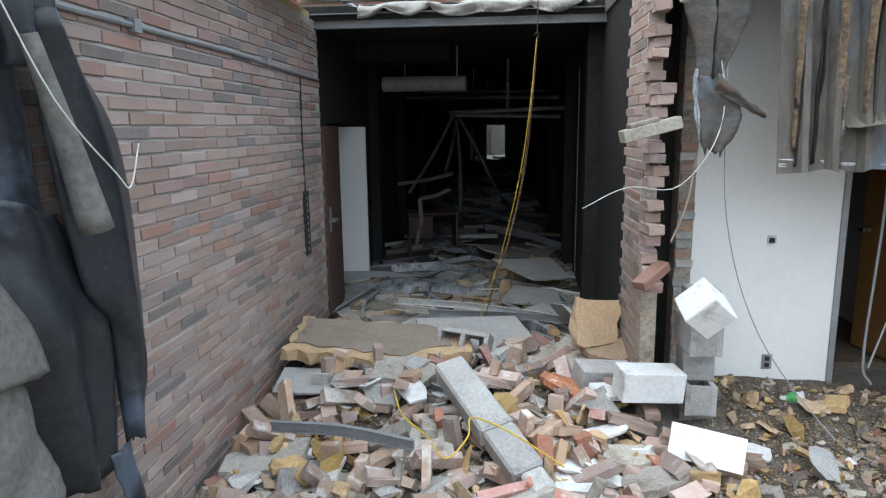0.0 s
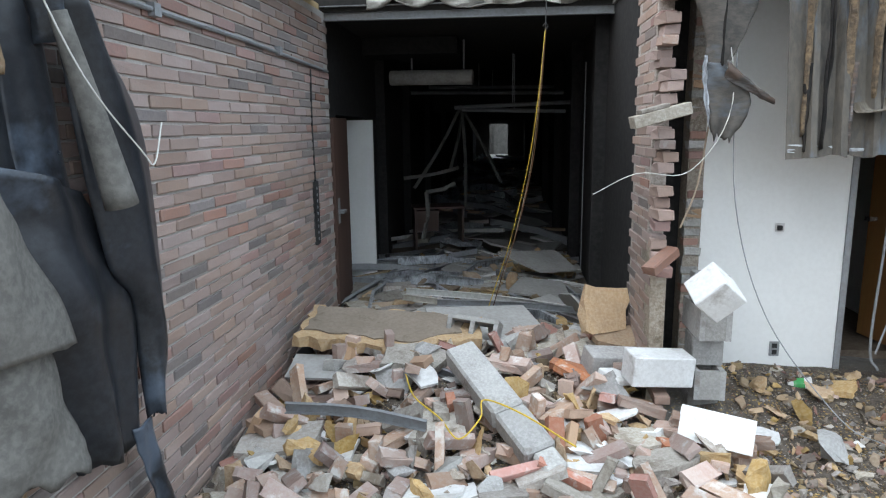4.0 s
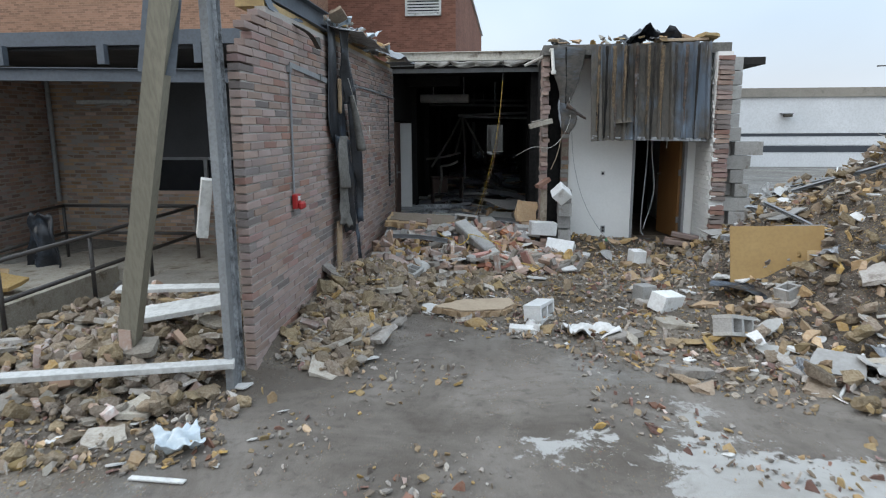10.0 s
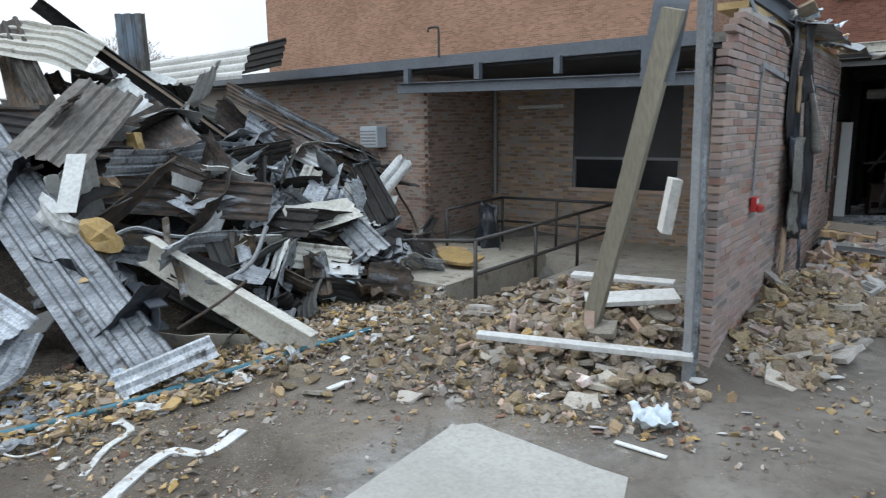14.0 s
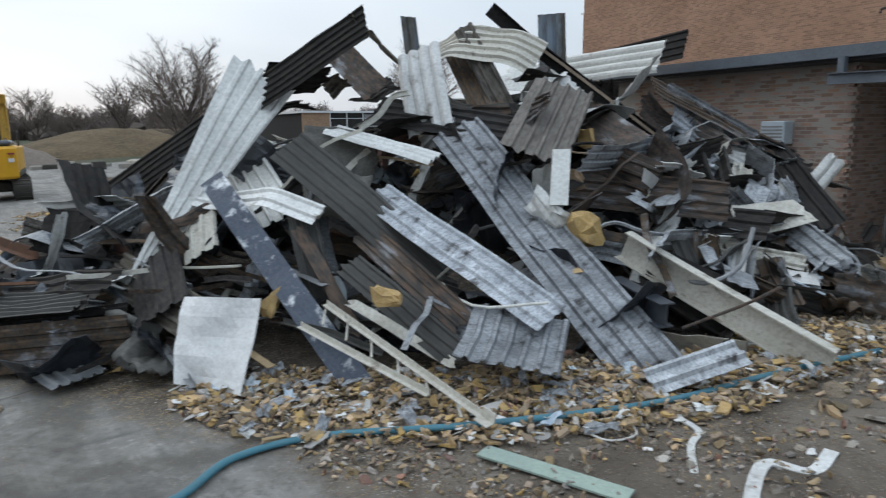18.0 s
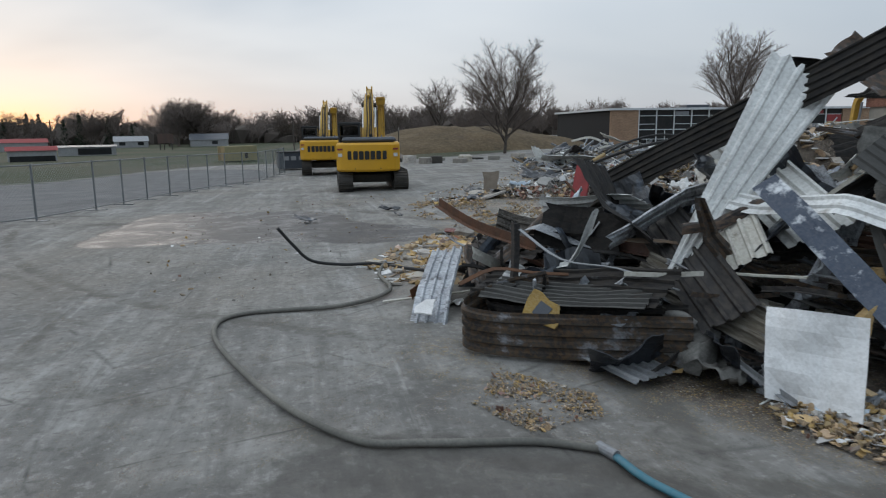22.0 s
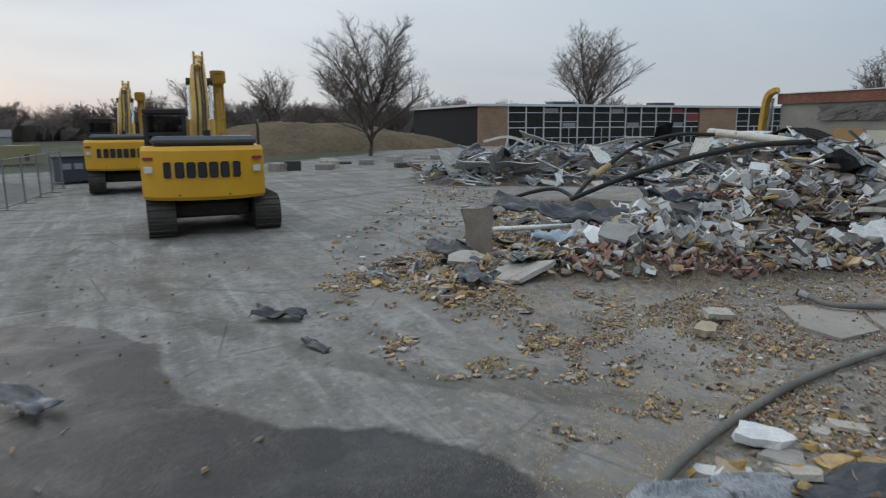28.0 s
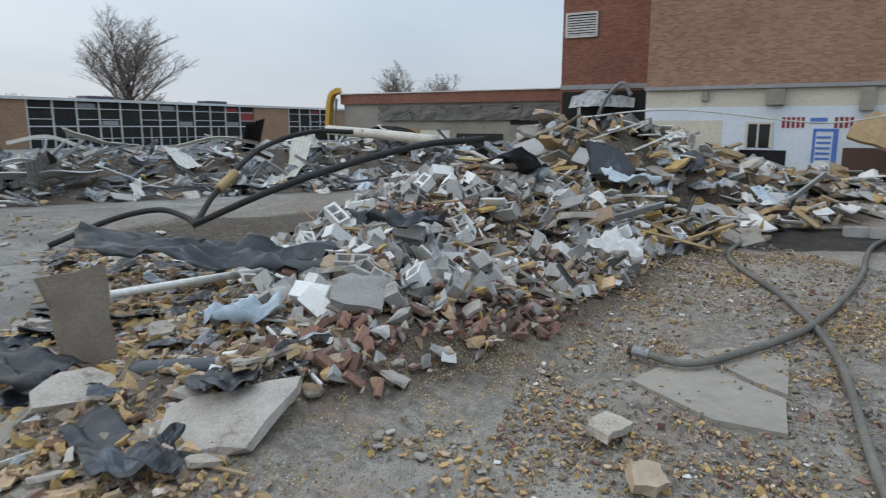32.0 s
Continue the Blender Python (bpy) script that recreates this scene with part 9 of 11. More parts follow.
strew("insulation_rubble_fines", "fine crumbs and dirt between the insulation rubble", A3, {"gravel": 12, "foam": 3, "lump": 3, "bat": 1, "wboard": 0.3}, 7000, 43, sizes=(0.15, 0.5), tilt=40)
A4 = [(-30.5, 5.0), (-23.2, 3.2), (-20.4, 7.6), (-18.5, 11.5), (-21, 15), (-27, 15.2), (-31, 12)]
strew("mixed_rubble_crest", "high crest of insulation, timber and board rubble", A4, {"foam": 5.0, "foamd": 2, "foamp": 2.4, "slab": 2.2, "board": 1.6, "wboard": 3.4, "stick": 2.6, "stud": 0.7, "tin": 1, "lump": 2, "tarp": 0.25, "cmuw": 0.6, "wrap": 0.8}, 1500, 35, singles=110, tilt=50, pile=0.3, sizes=(0.8, 1.9))
strew("mixed_rubble_foot", "boards and insulation strewn before the painted wall", [(-19, 9.5), (-12, 8), (-8.5, 9.5), (-10, 15), (-21, 15.2)], {"foam": 2, "slab": 2, "board": 2, "stick": 2, "wboard": 1.5, "cmu": 0.5, "tarp": 0.3, "lump": 2}, 480, 36, tilt=30, pile=0.1, sizes=(0.8, 1.9))
B1 = [(-46.5, 2.8), (-42, 3.4), (-39, 7), (-33, 12), (-31, 20), (-44, 26), (-52, 16)]
strew("metal_rubble_far", "twisted white and grey metal rubble far across the yard", B1, {"tin": 5, "stud": 3.5, "stick": 1.6, "board": 1.5, "slab": 1.2, "tarp": 0.9, "lump": 1.6, "foam": 2.4, "wboard": 2.6}, 1250, 37, tilt=42, pile=0.28, sizes=(0.7, 1.8))
strew("yard_scatter", "small debris scattered thinly over the concrete", [(-33, -6), (-26, -8.5), (-22, -8), (-14, -11), (-16, -14), (-30, -14)], {"gravel": 9, "foam": 0.5, "lump": 0.15, "wboard": 0.15}, 420, 38, tilt=20, sizes=(0.2, 0.5))
strew("toe_litter", "insulation crumbs and chips at the toe of the pile", [(-28.2, -6.4), (-25.5, -7.2), (-22.8, -6.9), (-21.6, -5.2), (-23.2, -3.0), (-25.0, -4.6), (-27.5, -4.6)], {"foam": 5, "foamp": 0.5, "gravel": 5, "lump": 1, "slab": 0.3, "bat": 0.4}, 2600, 42, tilt=20, sizes=(0.05, 0.32), where=lambda x, y, q: noise.noise(Vector((x * 0.9, y * 0.9, 4))) + 0.5 * noise.noise(Vector((x * 2.7, y * 2.7, 9))) > q.uniform(0.0, 0.45))
A5 = [(-22.9, -6.3), (-20.2, -6.6), (-18.9, -7.9), (-15.4, -7.6), (-14.6, -5.6), (-18.5, -2.5), (-19.2, 3), (-21.8, 6), (-23.2, 3.0), (-23.4, -2.5)]
strew("insulation_litter", "yellow insulation crumbs littering dusty ground", A5, {"gravel": 9, "foam": 9, "foamd": 1, "wboard": 0.2, "lump": 0.5, "bat": 0.3}, 15000, 39, tilt=25, sizes=(0.04, 0.24), where=lambda x, y, q: noise.noise(Vector((x * 0.8, y * 0.8, 6))) + 0.6 * noise.noise(Vector((x * 2.4, y * 2.4, 1))) > q.uniform(0.0, 0.55))
strew("yard_grit", "brick, stone and foam grit trodden over the dusty ground", A5, {"gravel": 12, "foam": 1, "bat": 1.2, "lump": 2, "wboard": 0.15}, 9000, 44, tilt=30, sizes=(0.05, 0.28), where=lambda x, y, q: y > -4.2 + q.uniform(-1, 1) and noise.noise(Vector((x * 0.7, y * 0.7, 8))) > q.uniform(-0.5, 0.2))
A6 = [(-20.3, -6.0), (-18.9, -7.6), (-15.6, -7.5), (-14.8, -5.6), (-17.5, -3.8), (-20.2, -4.3)]
strew("insulation_litter_thick", "thick insulation and board litter", A6, {"foam": 6, "foamd": 1.4, "foamp": 1.8, "slab": 1.2, "wboard": 1.2, "lump": 1, "tarp": 0.1}, 560, 40, singles=120, tilt=25, sizes=(0.35, 0.9))
strew("yard_scatter_far", "rubble crumbs beyond the block pile", [(-36, 3), (-29, -3.2), (-27.5, -6), (-31, -5.5), (-40, 1), (-44, 4)], {"foam": 3, "foamd": 3, "slab": 1, "wboard": 0.3, "lump": 3, "stick": 1}, 360, 41, tilt=18, sizes=(0.2, 0.7))

for nm, lab, pts, r, mt in (("black_cable", "thick black cable arching out of the rubble", [(-33.4, 0.2, -0.1), (-32.9, 1.2, 0.3), (-32.0, 1.5, 0.5), (-31.2, 1.4, 0.42), (-30.75, 1.2, 0.35)], 0.055, M_BLACK), ("black_cable", "thick black cable arching out of the rubble", [(-30.75, 1.2, 0.35), (-31.1, 2.2, 0.9), (-31.4, 3.8, 1.6), (-31.0, 5.0, 1.95), (-30.2, 5.6, 1.95)], 0.055, M_BLACK), ("black_cable", "thick black cable draped across the block pile", [(-30.7, 1.1, 0.35), (-29.4, 1.6, 0.95), (-28.3, 2.3, 1.4), (-27.2, 3.2, 1.75), (-26.4, 4.2, 1.85)], 0.06, M_BLACK),
                            ("cable_sleeve", "tan tape sleeve on the thick cable", [(-31.08, 2.15, 0.87), (-31.2, 2.75, 1.15)], 0.095, M_LUMBER), ("grey_pipe", "long pale grey pipe lying over the rubble", [(-33.0, 8.6, 1.98), (-30.4, 7.6, 1.85), (-28.6, 6.7, 1.75)], 0.13, M_CREAM), ("dark_tube", "short dark plastic tube lying in rubble", [(-26.2, -3.95, 0.12), (-25.6, -3.75, 0.18), (-25.0, -3.45, 0.2)], 0.09, M_NAVY),
                            ("dusty_hose", "dusty hose with a brass end lying on the ground", [(-22.6, -1.2, -0.05), (-22.2, -1.3, -0.06), (-21.8, -0.85, -0.06), (-21.05, 0.4, -0.02), (-20.3, 3.0, 0.02), (-19.75, 5.8, 0.08), (-18.6, 8.2, 0.12)], 0.04, M_GHOSE), ("dusty_hose", "dusty hose crossing the gravel yard", [(-21.7, 6.1, 0.06), (-22.0, 4.0, 0.0), (-21.25, 1.5, -0.02), (-20.9, -0.5, -0.06), (-20.88, -2.9, -0.11), (-20.7, -4.4, -0.14), (-20.2, -6.1, -0.16), (-19.5, -7.3, -0.17)], 0.038, M_GHOSE), ("dusty_hose", "dusty hose looping by the puddle", [(-21.7, 6.1, 0.06), (-21.3, 7.3, 0.08), (-20.0, 7.6, 0.1), (-18.4, 7.4, 0.1)], 0.038, M_GHOSE),
                            ("slung_cord", "white cord slung over the rubble toward the wall", [(-25.6, 8.5, 2.3), (-23.5, 10, 2.5), (-20, 12.5, 2.2), (-17.5, 13.5, 2.7)], 0.02, M_WCABLE), ("white_tube", "white plastic pipe lying on the rubble", [(-28.5, -2.6, 0.15), (-27.2, -1.0, 0.3)], 0.05, M_WSHEET)):
    if nm == "dusty_hose":
        ho = thing(nm, pose(0, 0, 0), lab, "hose")
        part("hose", sweep("hose", spline(pts, 7), ring(r, 8), mt, smooth=True), None, ho)
        d = (Vector(pts[0]) - Vector(pts[1])).normalized() * 0.08
        part("coupling", sweep("coupling", [Vector(pts[0]) - d, Vector(pts[0]) + d], ring(r * 1.3, 10), M_STEEL), None, ho)
    else:
        put(nm, sweep(nm, spline(pts, 7), ring(r, 8), mt, smooth=True), None, None, lab, "pipe" if "pipe" in lab or "tube" in lab else "hose")
bm = bmesh.new()
cyl(bm, (-22.72, -1.17, -0.05), (-22.56, -1.21, -0.05), 0.05, 12)
put("hose_coupling", to_mesh("hose_coupling", bm, M_RUST), None, None, "rusty hose coupling lying on the gravel", "coupling")
for i, (x, y, z, rx, ry, rz, w, d, t, mt, lab) in enumerate(((-24.85, -4.35, 0.16, 14, -12, 20, 0.95, 0.75, 0.07, M_SLAB, "broad broken concrete plate lying on rubble"), (-27.2, -3.7, 0.42, 66, 10, 80, 0.6, 1.15, 0.08, M_DIRT, "dark concrete plate standing on edge"), (-25.0, -2.4, 0.55, 40, 8, 30, 0.55, 0.4, 0.1, M_BLOCK, "square grey block slab tilted on rubble"), (-26.3, -4.4, 0.12, 20, 6, 60, 0.6, 0.4, 0.06, M_SLAB, "concrete plate lying in insulation rubble"),
                                                             (-22.2, -3.5, -0.08, 14, 8, 20, 0.26, 0.2, 0.08, M_TANFOAM, "thick foam block lying on the ground"), (-22.6, -2.9, -0.06, 8, 4, 70, 0.36, 0.26, 0.06, M_SLAB, "pale concrete piece lying on the ground"),
                                                             (-18.9, -6.7, -0.02, 24, 8, 70, 0.45, 0.35, 0.1, M_SLAB, "pale broken stone in the insulation litter"), (-20.2, -5.15, -0.12, 4, 3, 40, 0.42, 0.24, 0.07, M_PAPER, "clean white board lying on the ground"), (-22.9, 7.4, 0.15, 6, 3, 50, 0.9, 0.4, 0.08, M_SLAB, "pale slab lying in the puddle"), (-24.4, 6.3, 1.3, 55, 14, 40, 1.1, 0.9, 0.12, M_MEMB, "dark slab tilted near the crest"))):
    put("broken_plate", plate("broken_plate", mt, 500 + i, w, d, t, 8), pose(x, y, z, rx, ry, rz), None, lab, "slab")
for i, (x, y, z, rz, w, d, h, mt, lab) in enumerate(((-29.2, -1.0, 0.45, 20, 2.2, 0.8, 0.25, M_MEMB, "grey-black membrane sheet spread over rubble"), (-26.8, -1.6, 0.62, 30, 1.6, 0.8, 0.3, M_MEMB, "crumpled black membrane sheet on the pile"), (-25.6, -0.6, 1.0, 60, 1.1, 0.4, 0.2, M_MEMB, "rolled black membrane over white blocks"), (-27.2, -4.3, 0.15, 10, 1.0, 0.5, 0.15, M_MEMB, "dark membrane scrap at the pile edge"), (-25.9, -3.0, 0.42, 70, 0.7, 0.3, 0.2, M_BLUESHT, "pale blue bent plastic frame on the rubble"),
                                                     (-23.4, 1.7, 0.45, 20, 0.7, 0.5, 0.3, M_PAPER, "crumpled white plastic bag against the pile"), (-23.7, 4.4, 1.2, 60, 1.2, 0.5, 0.2, M_BLUESHT, "pale bent metal sheet on the pile"), (-24.5, 9.0, 2.2, 30, 1.0, 0.8, 0.3, M_FELT, "grey felt sheet on the crest"), (-19.8, -5.95, -0.14, 82, 1.4, 0.3, 0.06, M_GALV, "grey metal sheet lying in insulation litter"), (-25.7, -7.6, -0.22, 60, 0.7, 0.3, 0.1, M_MEMB, "dark membrane scrap on the concrete"), (-24.3, -7.5, -0.25, 20, 0.5, 0.12, 0.04, M_MEMB, "black strip lying on the concrete"), (-24.1, -10.4, -0.25, 40, 0.9, 0.3, 0.06, M_MEMB, "dark scrap lying on the asphalt"))):
    put("crumpled_sheet", crumpled("crumpled_sheet", w, d, h, mt, 70 + i, 0.006, 13, 2.8), pose(x, y, z, 8, 5, rz), None, lab, "sheet")
for plan in ([(-22.15, -0.78), (-21.85, -0.45), (-21.3, -0.46), (-21.35, -1.55), (-21.6, -1.36)], [(-22.6, -1.75), (-22.22, -0.83), (-21.64, -1.42), (-21.37, -1.62), (-21.38, -2.33), (-21.9, -2.3)]):
    plan = plan if sum(x0 * y1 - x1 * y0 for (x0, y0), (x1, y1) in zip(plan, plan[1:] + plan[:1])) > 0 else plan[::-1]
    zt, n = max(land(x, y) for x, y in plan) + 0.014, len(plan)
    put("floor_plate", mesh_of("floor_plate", [(x, y, zt) for x, y in plan] + [(x, y, zt - 0.1) for x, y in plan], [tuple(range(n))] + [((i + 1) % n, i, n + i, n + (i + 1) % n) for i in range(n)], M_STAINC), None, None, "cracked pale concrete plate lying flush with gritty ground", "slab", "cracked floor plates")
put("fallen_sheet", to_mesh("fallen_sheet", boxes((-0.36, -0.16, -0.01, 0.36, 0.16, 0.01), bev=0.003), M_REDD), pose(-19.5, -6.7, -0.12, 6, 4, 70), None, "faded red panel lying in insulation litter", "panel")
# white sheet propped at the far pile
PS = [Vector(p) for p in ((-44.75, 4.2, 1.2), (-44.35, 4.55, 1.05), (-44.4, 4.7, -0.3), (-43.3, 5.65, -0.3))]
put("propped_sheet", shell("propped_sheet", [[PS[0].lerp(PS[1], j / 5).lerp(PS[2].lerp(PS[3], j / 5), i / 5) + Vector((0.05, -0.05, 0)) * math.sin(i + j) for j in range(6)] for i in range(6)], 0.02, M_WSHEET), None, None, "tall white sheet standing against the far rubble", "sheet")
rs = random.Random(88)
for i in range(26):
    x, y = rs.uniform(-47, -34), rs.uniform(5, 20)
    if not inside(B1, x, y):
        continue
    L = rs.uniform(1.5, 4.0)
    if i % 2:
        put("metal_strip", sweep("metal_strip", spline([(0, 0, 0), (L * 0.5, rs.uniform(-0.3, 0.3), rs.uniform(0, 0.4)), (L, 0, 0)], 4), prof_c(0.14, 0.06, 0.01), rs.choice((M_WSHEET, M_CREAM, M_GALV))), pose(x, y, land(x, y) + 0.35, 20, rs.uniform(-14, 6), rs.uniform(0, 360)), None, "long pale metal strip lying on the far rubble", "scrap metal", "far metal strips")
    else:
        put("scrap_sheet", ribbed("scrap_sheet", L, 0.75, rs.choice((M_WSHEET, M_GALV, M_BURNT, M_CREAM)), bend=((0.5, rs.uniform(-30, 30)),), twist=20, crumple=0.1, seed=3000 + i), pose(x, y, land(x, y) + 0.3, rs.uniform(-30, 30), rs.uniform(-20, 5), rs.uniform(0, 360)), None, "bent ribbed metal scrap on the far rubble", "scrap metal", "far scrap panels")
bk = thing("bucket", pose(-21.95, 9.4, 0.2, 84, 0, 62), "white bucket with a dark blue rim lying on its side", "bucket")
bm = bmesh.new()
cyl(bm, (0, 0, -0.25), (0, 0, 0.18), 0.19, 20, 0.22)
part("body", bm, M_PAPER, bk)
bm = bmesh.new()
cyl(bm, (0, 0, 0.15), (0, 0, 0.26), 0.235, 20)
part("rim", bm, M_NAVY, bk)
part("print", boxes((-0.1, -0.222, -0.1, 0.1, -0.2, 0.05)), M_REDP, bk, "red printed patch")
for x, y, rz in ((-19.9, 6.9, 10), (-19.5, 6.8, 4), (-18.6, 8.6, 20), (-22.9, 6.4, 30)):
    put("concrete_block", CMU[0], pose(x, y, land(x, y) + 0.1, 0, 0, rz), None, "grey concrete block standing by the puddle", "concrete block")

# painted inner wall: windows, murals and scars
for nm, lab, cat, mt, bs in (("wall_opening", "dark broken opening low in the painted wall", "opening", M_DGLASS, [(-22.0, 15.81, 0.68, -20.58, 15.825, 1.33)]), ("small_window", "small dark window in the painted wall", "window", M_DGLASS, [(-21.77, 15.81, 1.41, -21.11, 15.825, 2.18)]), ("red_mural", "faded red painted lettering block on the wall", "mural", M_REDP, [(-20.78 + i * 0.14, 15.815, 2.06, -20.69 + i * 0.14, 15.825, 2.4) for i in range(5)]), ("red_mural", "faded red painted lettering block on the wall", "mural", M_REDP, [(-19.3 + i * 0.14, 15.815, 2.06, -19.21 + i * 0.14, 15.825, 2.4) for i in range(4)]),
                             ("blue_mural", "blue painted frame with white bars on the wall", "mural", M_BLUEP, [(-19.86, 15.815, 0.95, -19.78, 15.825, 2.04), (-19.3, 15.815, 0.95, -19.16, 15.825, 2.04), (-19.78, 15.815, 1.95, -19.3, 15.825, 2.04)] + [(-19.75, 15.815, 1.05 + i * 0.17, -19.35, 15.825, 1.12 + i * 0.17) for i in range(5)]), ("blue_mural", "small blue painted block on the wall", "mural", M_BLUEP, [(-19.98, 15.815, 2.2, -19.5, 15.825, 2.38)]), ("brown_panel", "dark red panel beside the mural", "panel", M_WOODB, [(-19.0, 15.8, 0.3, -16.5, 15.825, 1.45)]), ("cream_patch", "pale cream patch of old paint on the wall", "paint", M_CREAMW, [(-25.0, 15.815, 0.4, -22.6, 15.827, 2.3)]),
                             ("concrete_stub", "grey concrete beam stub in the wall", "stub", M_STAINC, [(-21.3, 15.6, 2.8, -20.75, 15.86, 3.3)]), ("concrete_stub", "grey concrete beam stub in the wall", "stub", M_STAINC, [(-23.3, 15.7, 2.95, -23.1, 15.86, 3.25)]), ("concrete_stub", "grey concrete beam stub in the wall", "stub", M_STAINC, [(-18.7, 15.6, 2.6, -18.3, 15.86, 3.3)])):
    put(nm, to_mesh(nm, boxes(*bs), mt), SITE, None, lab, cat)
mw = put("window_trim", to_mesh("window_trim", boxes((-21.85, 15.78, 2.18, -21.03, 15.83, 2.25), (-21.85, 15.78, 1.41, -21.77, 15.83, 2.18), (-21.11, 15.78, 1.41, -21.03, 15.83, 2.18), (-22.1, 15.78, 0.6, -20.48, 15.83, 0.68), (-21.5, 15.8, 1.41, -21.44, 15.82, 2.18)), M_CREAMW), SITE, None, "pale trim round the small wall openings", "trim", "", "structure")
hb = put("hanging_insulation", plate("hanging_insulation", M_FOAM, 520, 1.4, 1.1, 0.15, 9), SITE @ pose(-18.2, 14.4, 2.0, 60, 20, 10), None, "torn insulation mat hanging from the wall corner", "insulation")
for nm, a0, a1, z0, z1 in (("louvre", -29.95, -28.5, 5.92, 6.97), ("louvre", -1.77, -0.43, 6.24, 7.3)):
    lv = thing(nm, SITE, "white metal louvre high on the brick wing", "louvre", "wing louvres")
    part("frame", boxes((a0, 20.2, z0, a0 + 0.08, 20.3, z1), (a1 - 0.08, 20.2, z0, a1, 20.3, z1), (a0, 20.2, z1 - 0.08, a1, 20.3, z1), (a0, 20.2, z0, a1, 20.3, z0 + 0.08)), M_WSHEET, lv)
    part("backing", boxes((a0 + 0.05, 20.27, z0 + 0.05, a1 - 0.05, 20.295, z1 - 0.05)), M_DGLASS, lv)
    n = 8
    for i in range(n):
        z = z0 + 0.1 + i * (z1 - z0 - 0.2) / n
        part("slat", boxes((a0 + 0.06, 20.19, z, a1 - 0.06, 20.26, z + 0.055)), M_WSHEET, lv)
wall("trim_wing_coping", M_WSHEET, [(-30.2, 20.2, 8.6, -25.2, 44, 8.7), (-4.7, 20.2, 8.6, 0.2, 44, 8.7)], "pale metal coping on the wing roofs", "coping")
sc = thing("torn_ducting", SITE, "torn grey ducting hanging at the wing base", "duct")
part("sheet", ribbed("sheet", 2.8, 0.9, M_GALV, "flat", 0.3, 0, bend=((0.4, -14),), crumple=0.1, seed=91), None, sc).matrix_basis = along((-29.5, 20.0, 3.2), (-27, 19.9, 3.5), 50)
part("tube", sweep("tube", spline([(-28.3, 19.9, 2.2), (-27.9, 19.8, 3.2), (-27.2, 19.8, 3.9), (-26.8, 19.8, 3.4)]), ring(0.09), M_GALV), None, sc)
wall("wall_wing_base", M_NEARBLACK, [(-30.0, 20.22, -0.4, -25.3, 20.3, 3.6)], "near-black lower wall of the wing")

# long low wing behind
wall("wall_low_wing", M_STAINC, [(-51.2, 31, -0.6, -30, 40, 3.66)], "stained concrete face of the long low wing", "building")
wall("roof_low_wing", M_TALLW, [(-51.4, 30.8, 3.66, -30, 40, 4.37)], "brown brick roof band of the long low wing", "building")
wall("trim_low_wing", M_WSHEET, [(-51.5, 30.7, 4.37, -30, 40.2, 4.44)], "pale coping on the low wing", "coping")
for a0, a1, z0, z1, mt, lab in ((-49.6, -47.6, 0.4, 1.75, M_DGLASS, "dark window band in the low wing"), (-46.8, -44.6, 0.3, 1.9, M_PLY, "tan boarded opening in the low wing"), (-44.4, -42, 0.5, 1.8, M_CREAMW, "cream boarded opening in the low wing"), (-41.5, -38, 0.3, 1.6, M_DGLASS, "dark torn opening in the low wing"), (-37.5, -33, 2.2, 3.3, M_NEARBLACK, "near-black torn strip in the low wing")):
    put("boarded_opening", to_mesh("boarded_opening", boxes((a0, 30.94, z0, a1, 31.0, z1), bev=0.01), mt), SITE, None, lab, "opening")
for i in range(6):
    a = -48 + i * 2.8
    o = put("hanging_felt", ribbed("hanging_felt", 2.9, 1.0, M_FELT, "flat", 0.25, 0, crumple=0.16, seed=600 + i, ragged=0.3), SITE @ along((a, 30.86, 2.95), (a + 2.9, 30.86, 3.0), 82), None, "torn roofing felt hanging on the low wing", "roof felt", "hanging felts")
tk = thing("pickup_truck", pose(-47.1, 28.5, -0.05, 0, 0, 15), "white pickup truck parked before the low wing", "truck")
part("body", boxes((-2.6, -0.95, 0.45, 2.6, 0.95, 1.1), (-2.55, -0.9, 1.1, -0.6, 0.9, 1.25), bev=0.08), M_CARW, tk)
part("cab", boxes((-0.6, -0.88, 1.1, 1.2, 0.88, 1.85), bev=0.2), M_CARW, tk)
part("windscreen", boxes((1.08, -0.78, 1.22, 1.215, 0.78, 1.68)), M_DGLASS, tk)
part("side_window", boxes((-0.4, -0.9, 1.25, 0.95, -0.875, 1.68)), M_DGLASS, tk)
for x in (-1.7, 1.7):
    for y in (-0.85, 0.85):
        bm = bmesh.new()
        cyl(bm, (x, y - 0.12, 0.38), (x, y + 0.12, 0.38), 0.38, 16)
        wh = part("wheel", bm, M_BLACK, tk)
        bm = bmesh.new()
        cyl(bm, (x, y - 0.13, 0.38), (x, y + 0.13, 0.38), 0.2, 12)
        part("rim", bm, M_STEEL, wh)
ya = thing("digger_arm", SITE @ pose(-52.5, 30.6, -0.3), "yellow digger arm raised beside the low wing", "digger")
part("boom", sweep("boom", spline([(0.0, 0, 0), (0.1, 0, 2.4), (0.4, 0, 4.5), (1.2, 0, 5.0)], 4), prof_r(0.36, 0.5), M_YELW, up=(0, 1, 0)), None, ya)
part("cylinder", sweep("cylinder", [(0.5, 0, 1.5), (0.9, 0, 4.4)], ring(0.1), M_STEEL), None, ya)
part("base", boxes((-1, -1, 0, 1.2, 1, 1.2), bev=0.1), M_MACHD, ya)

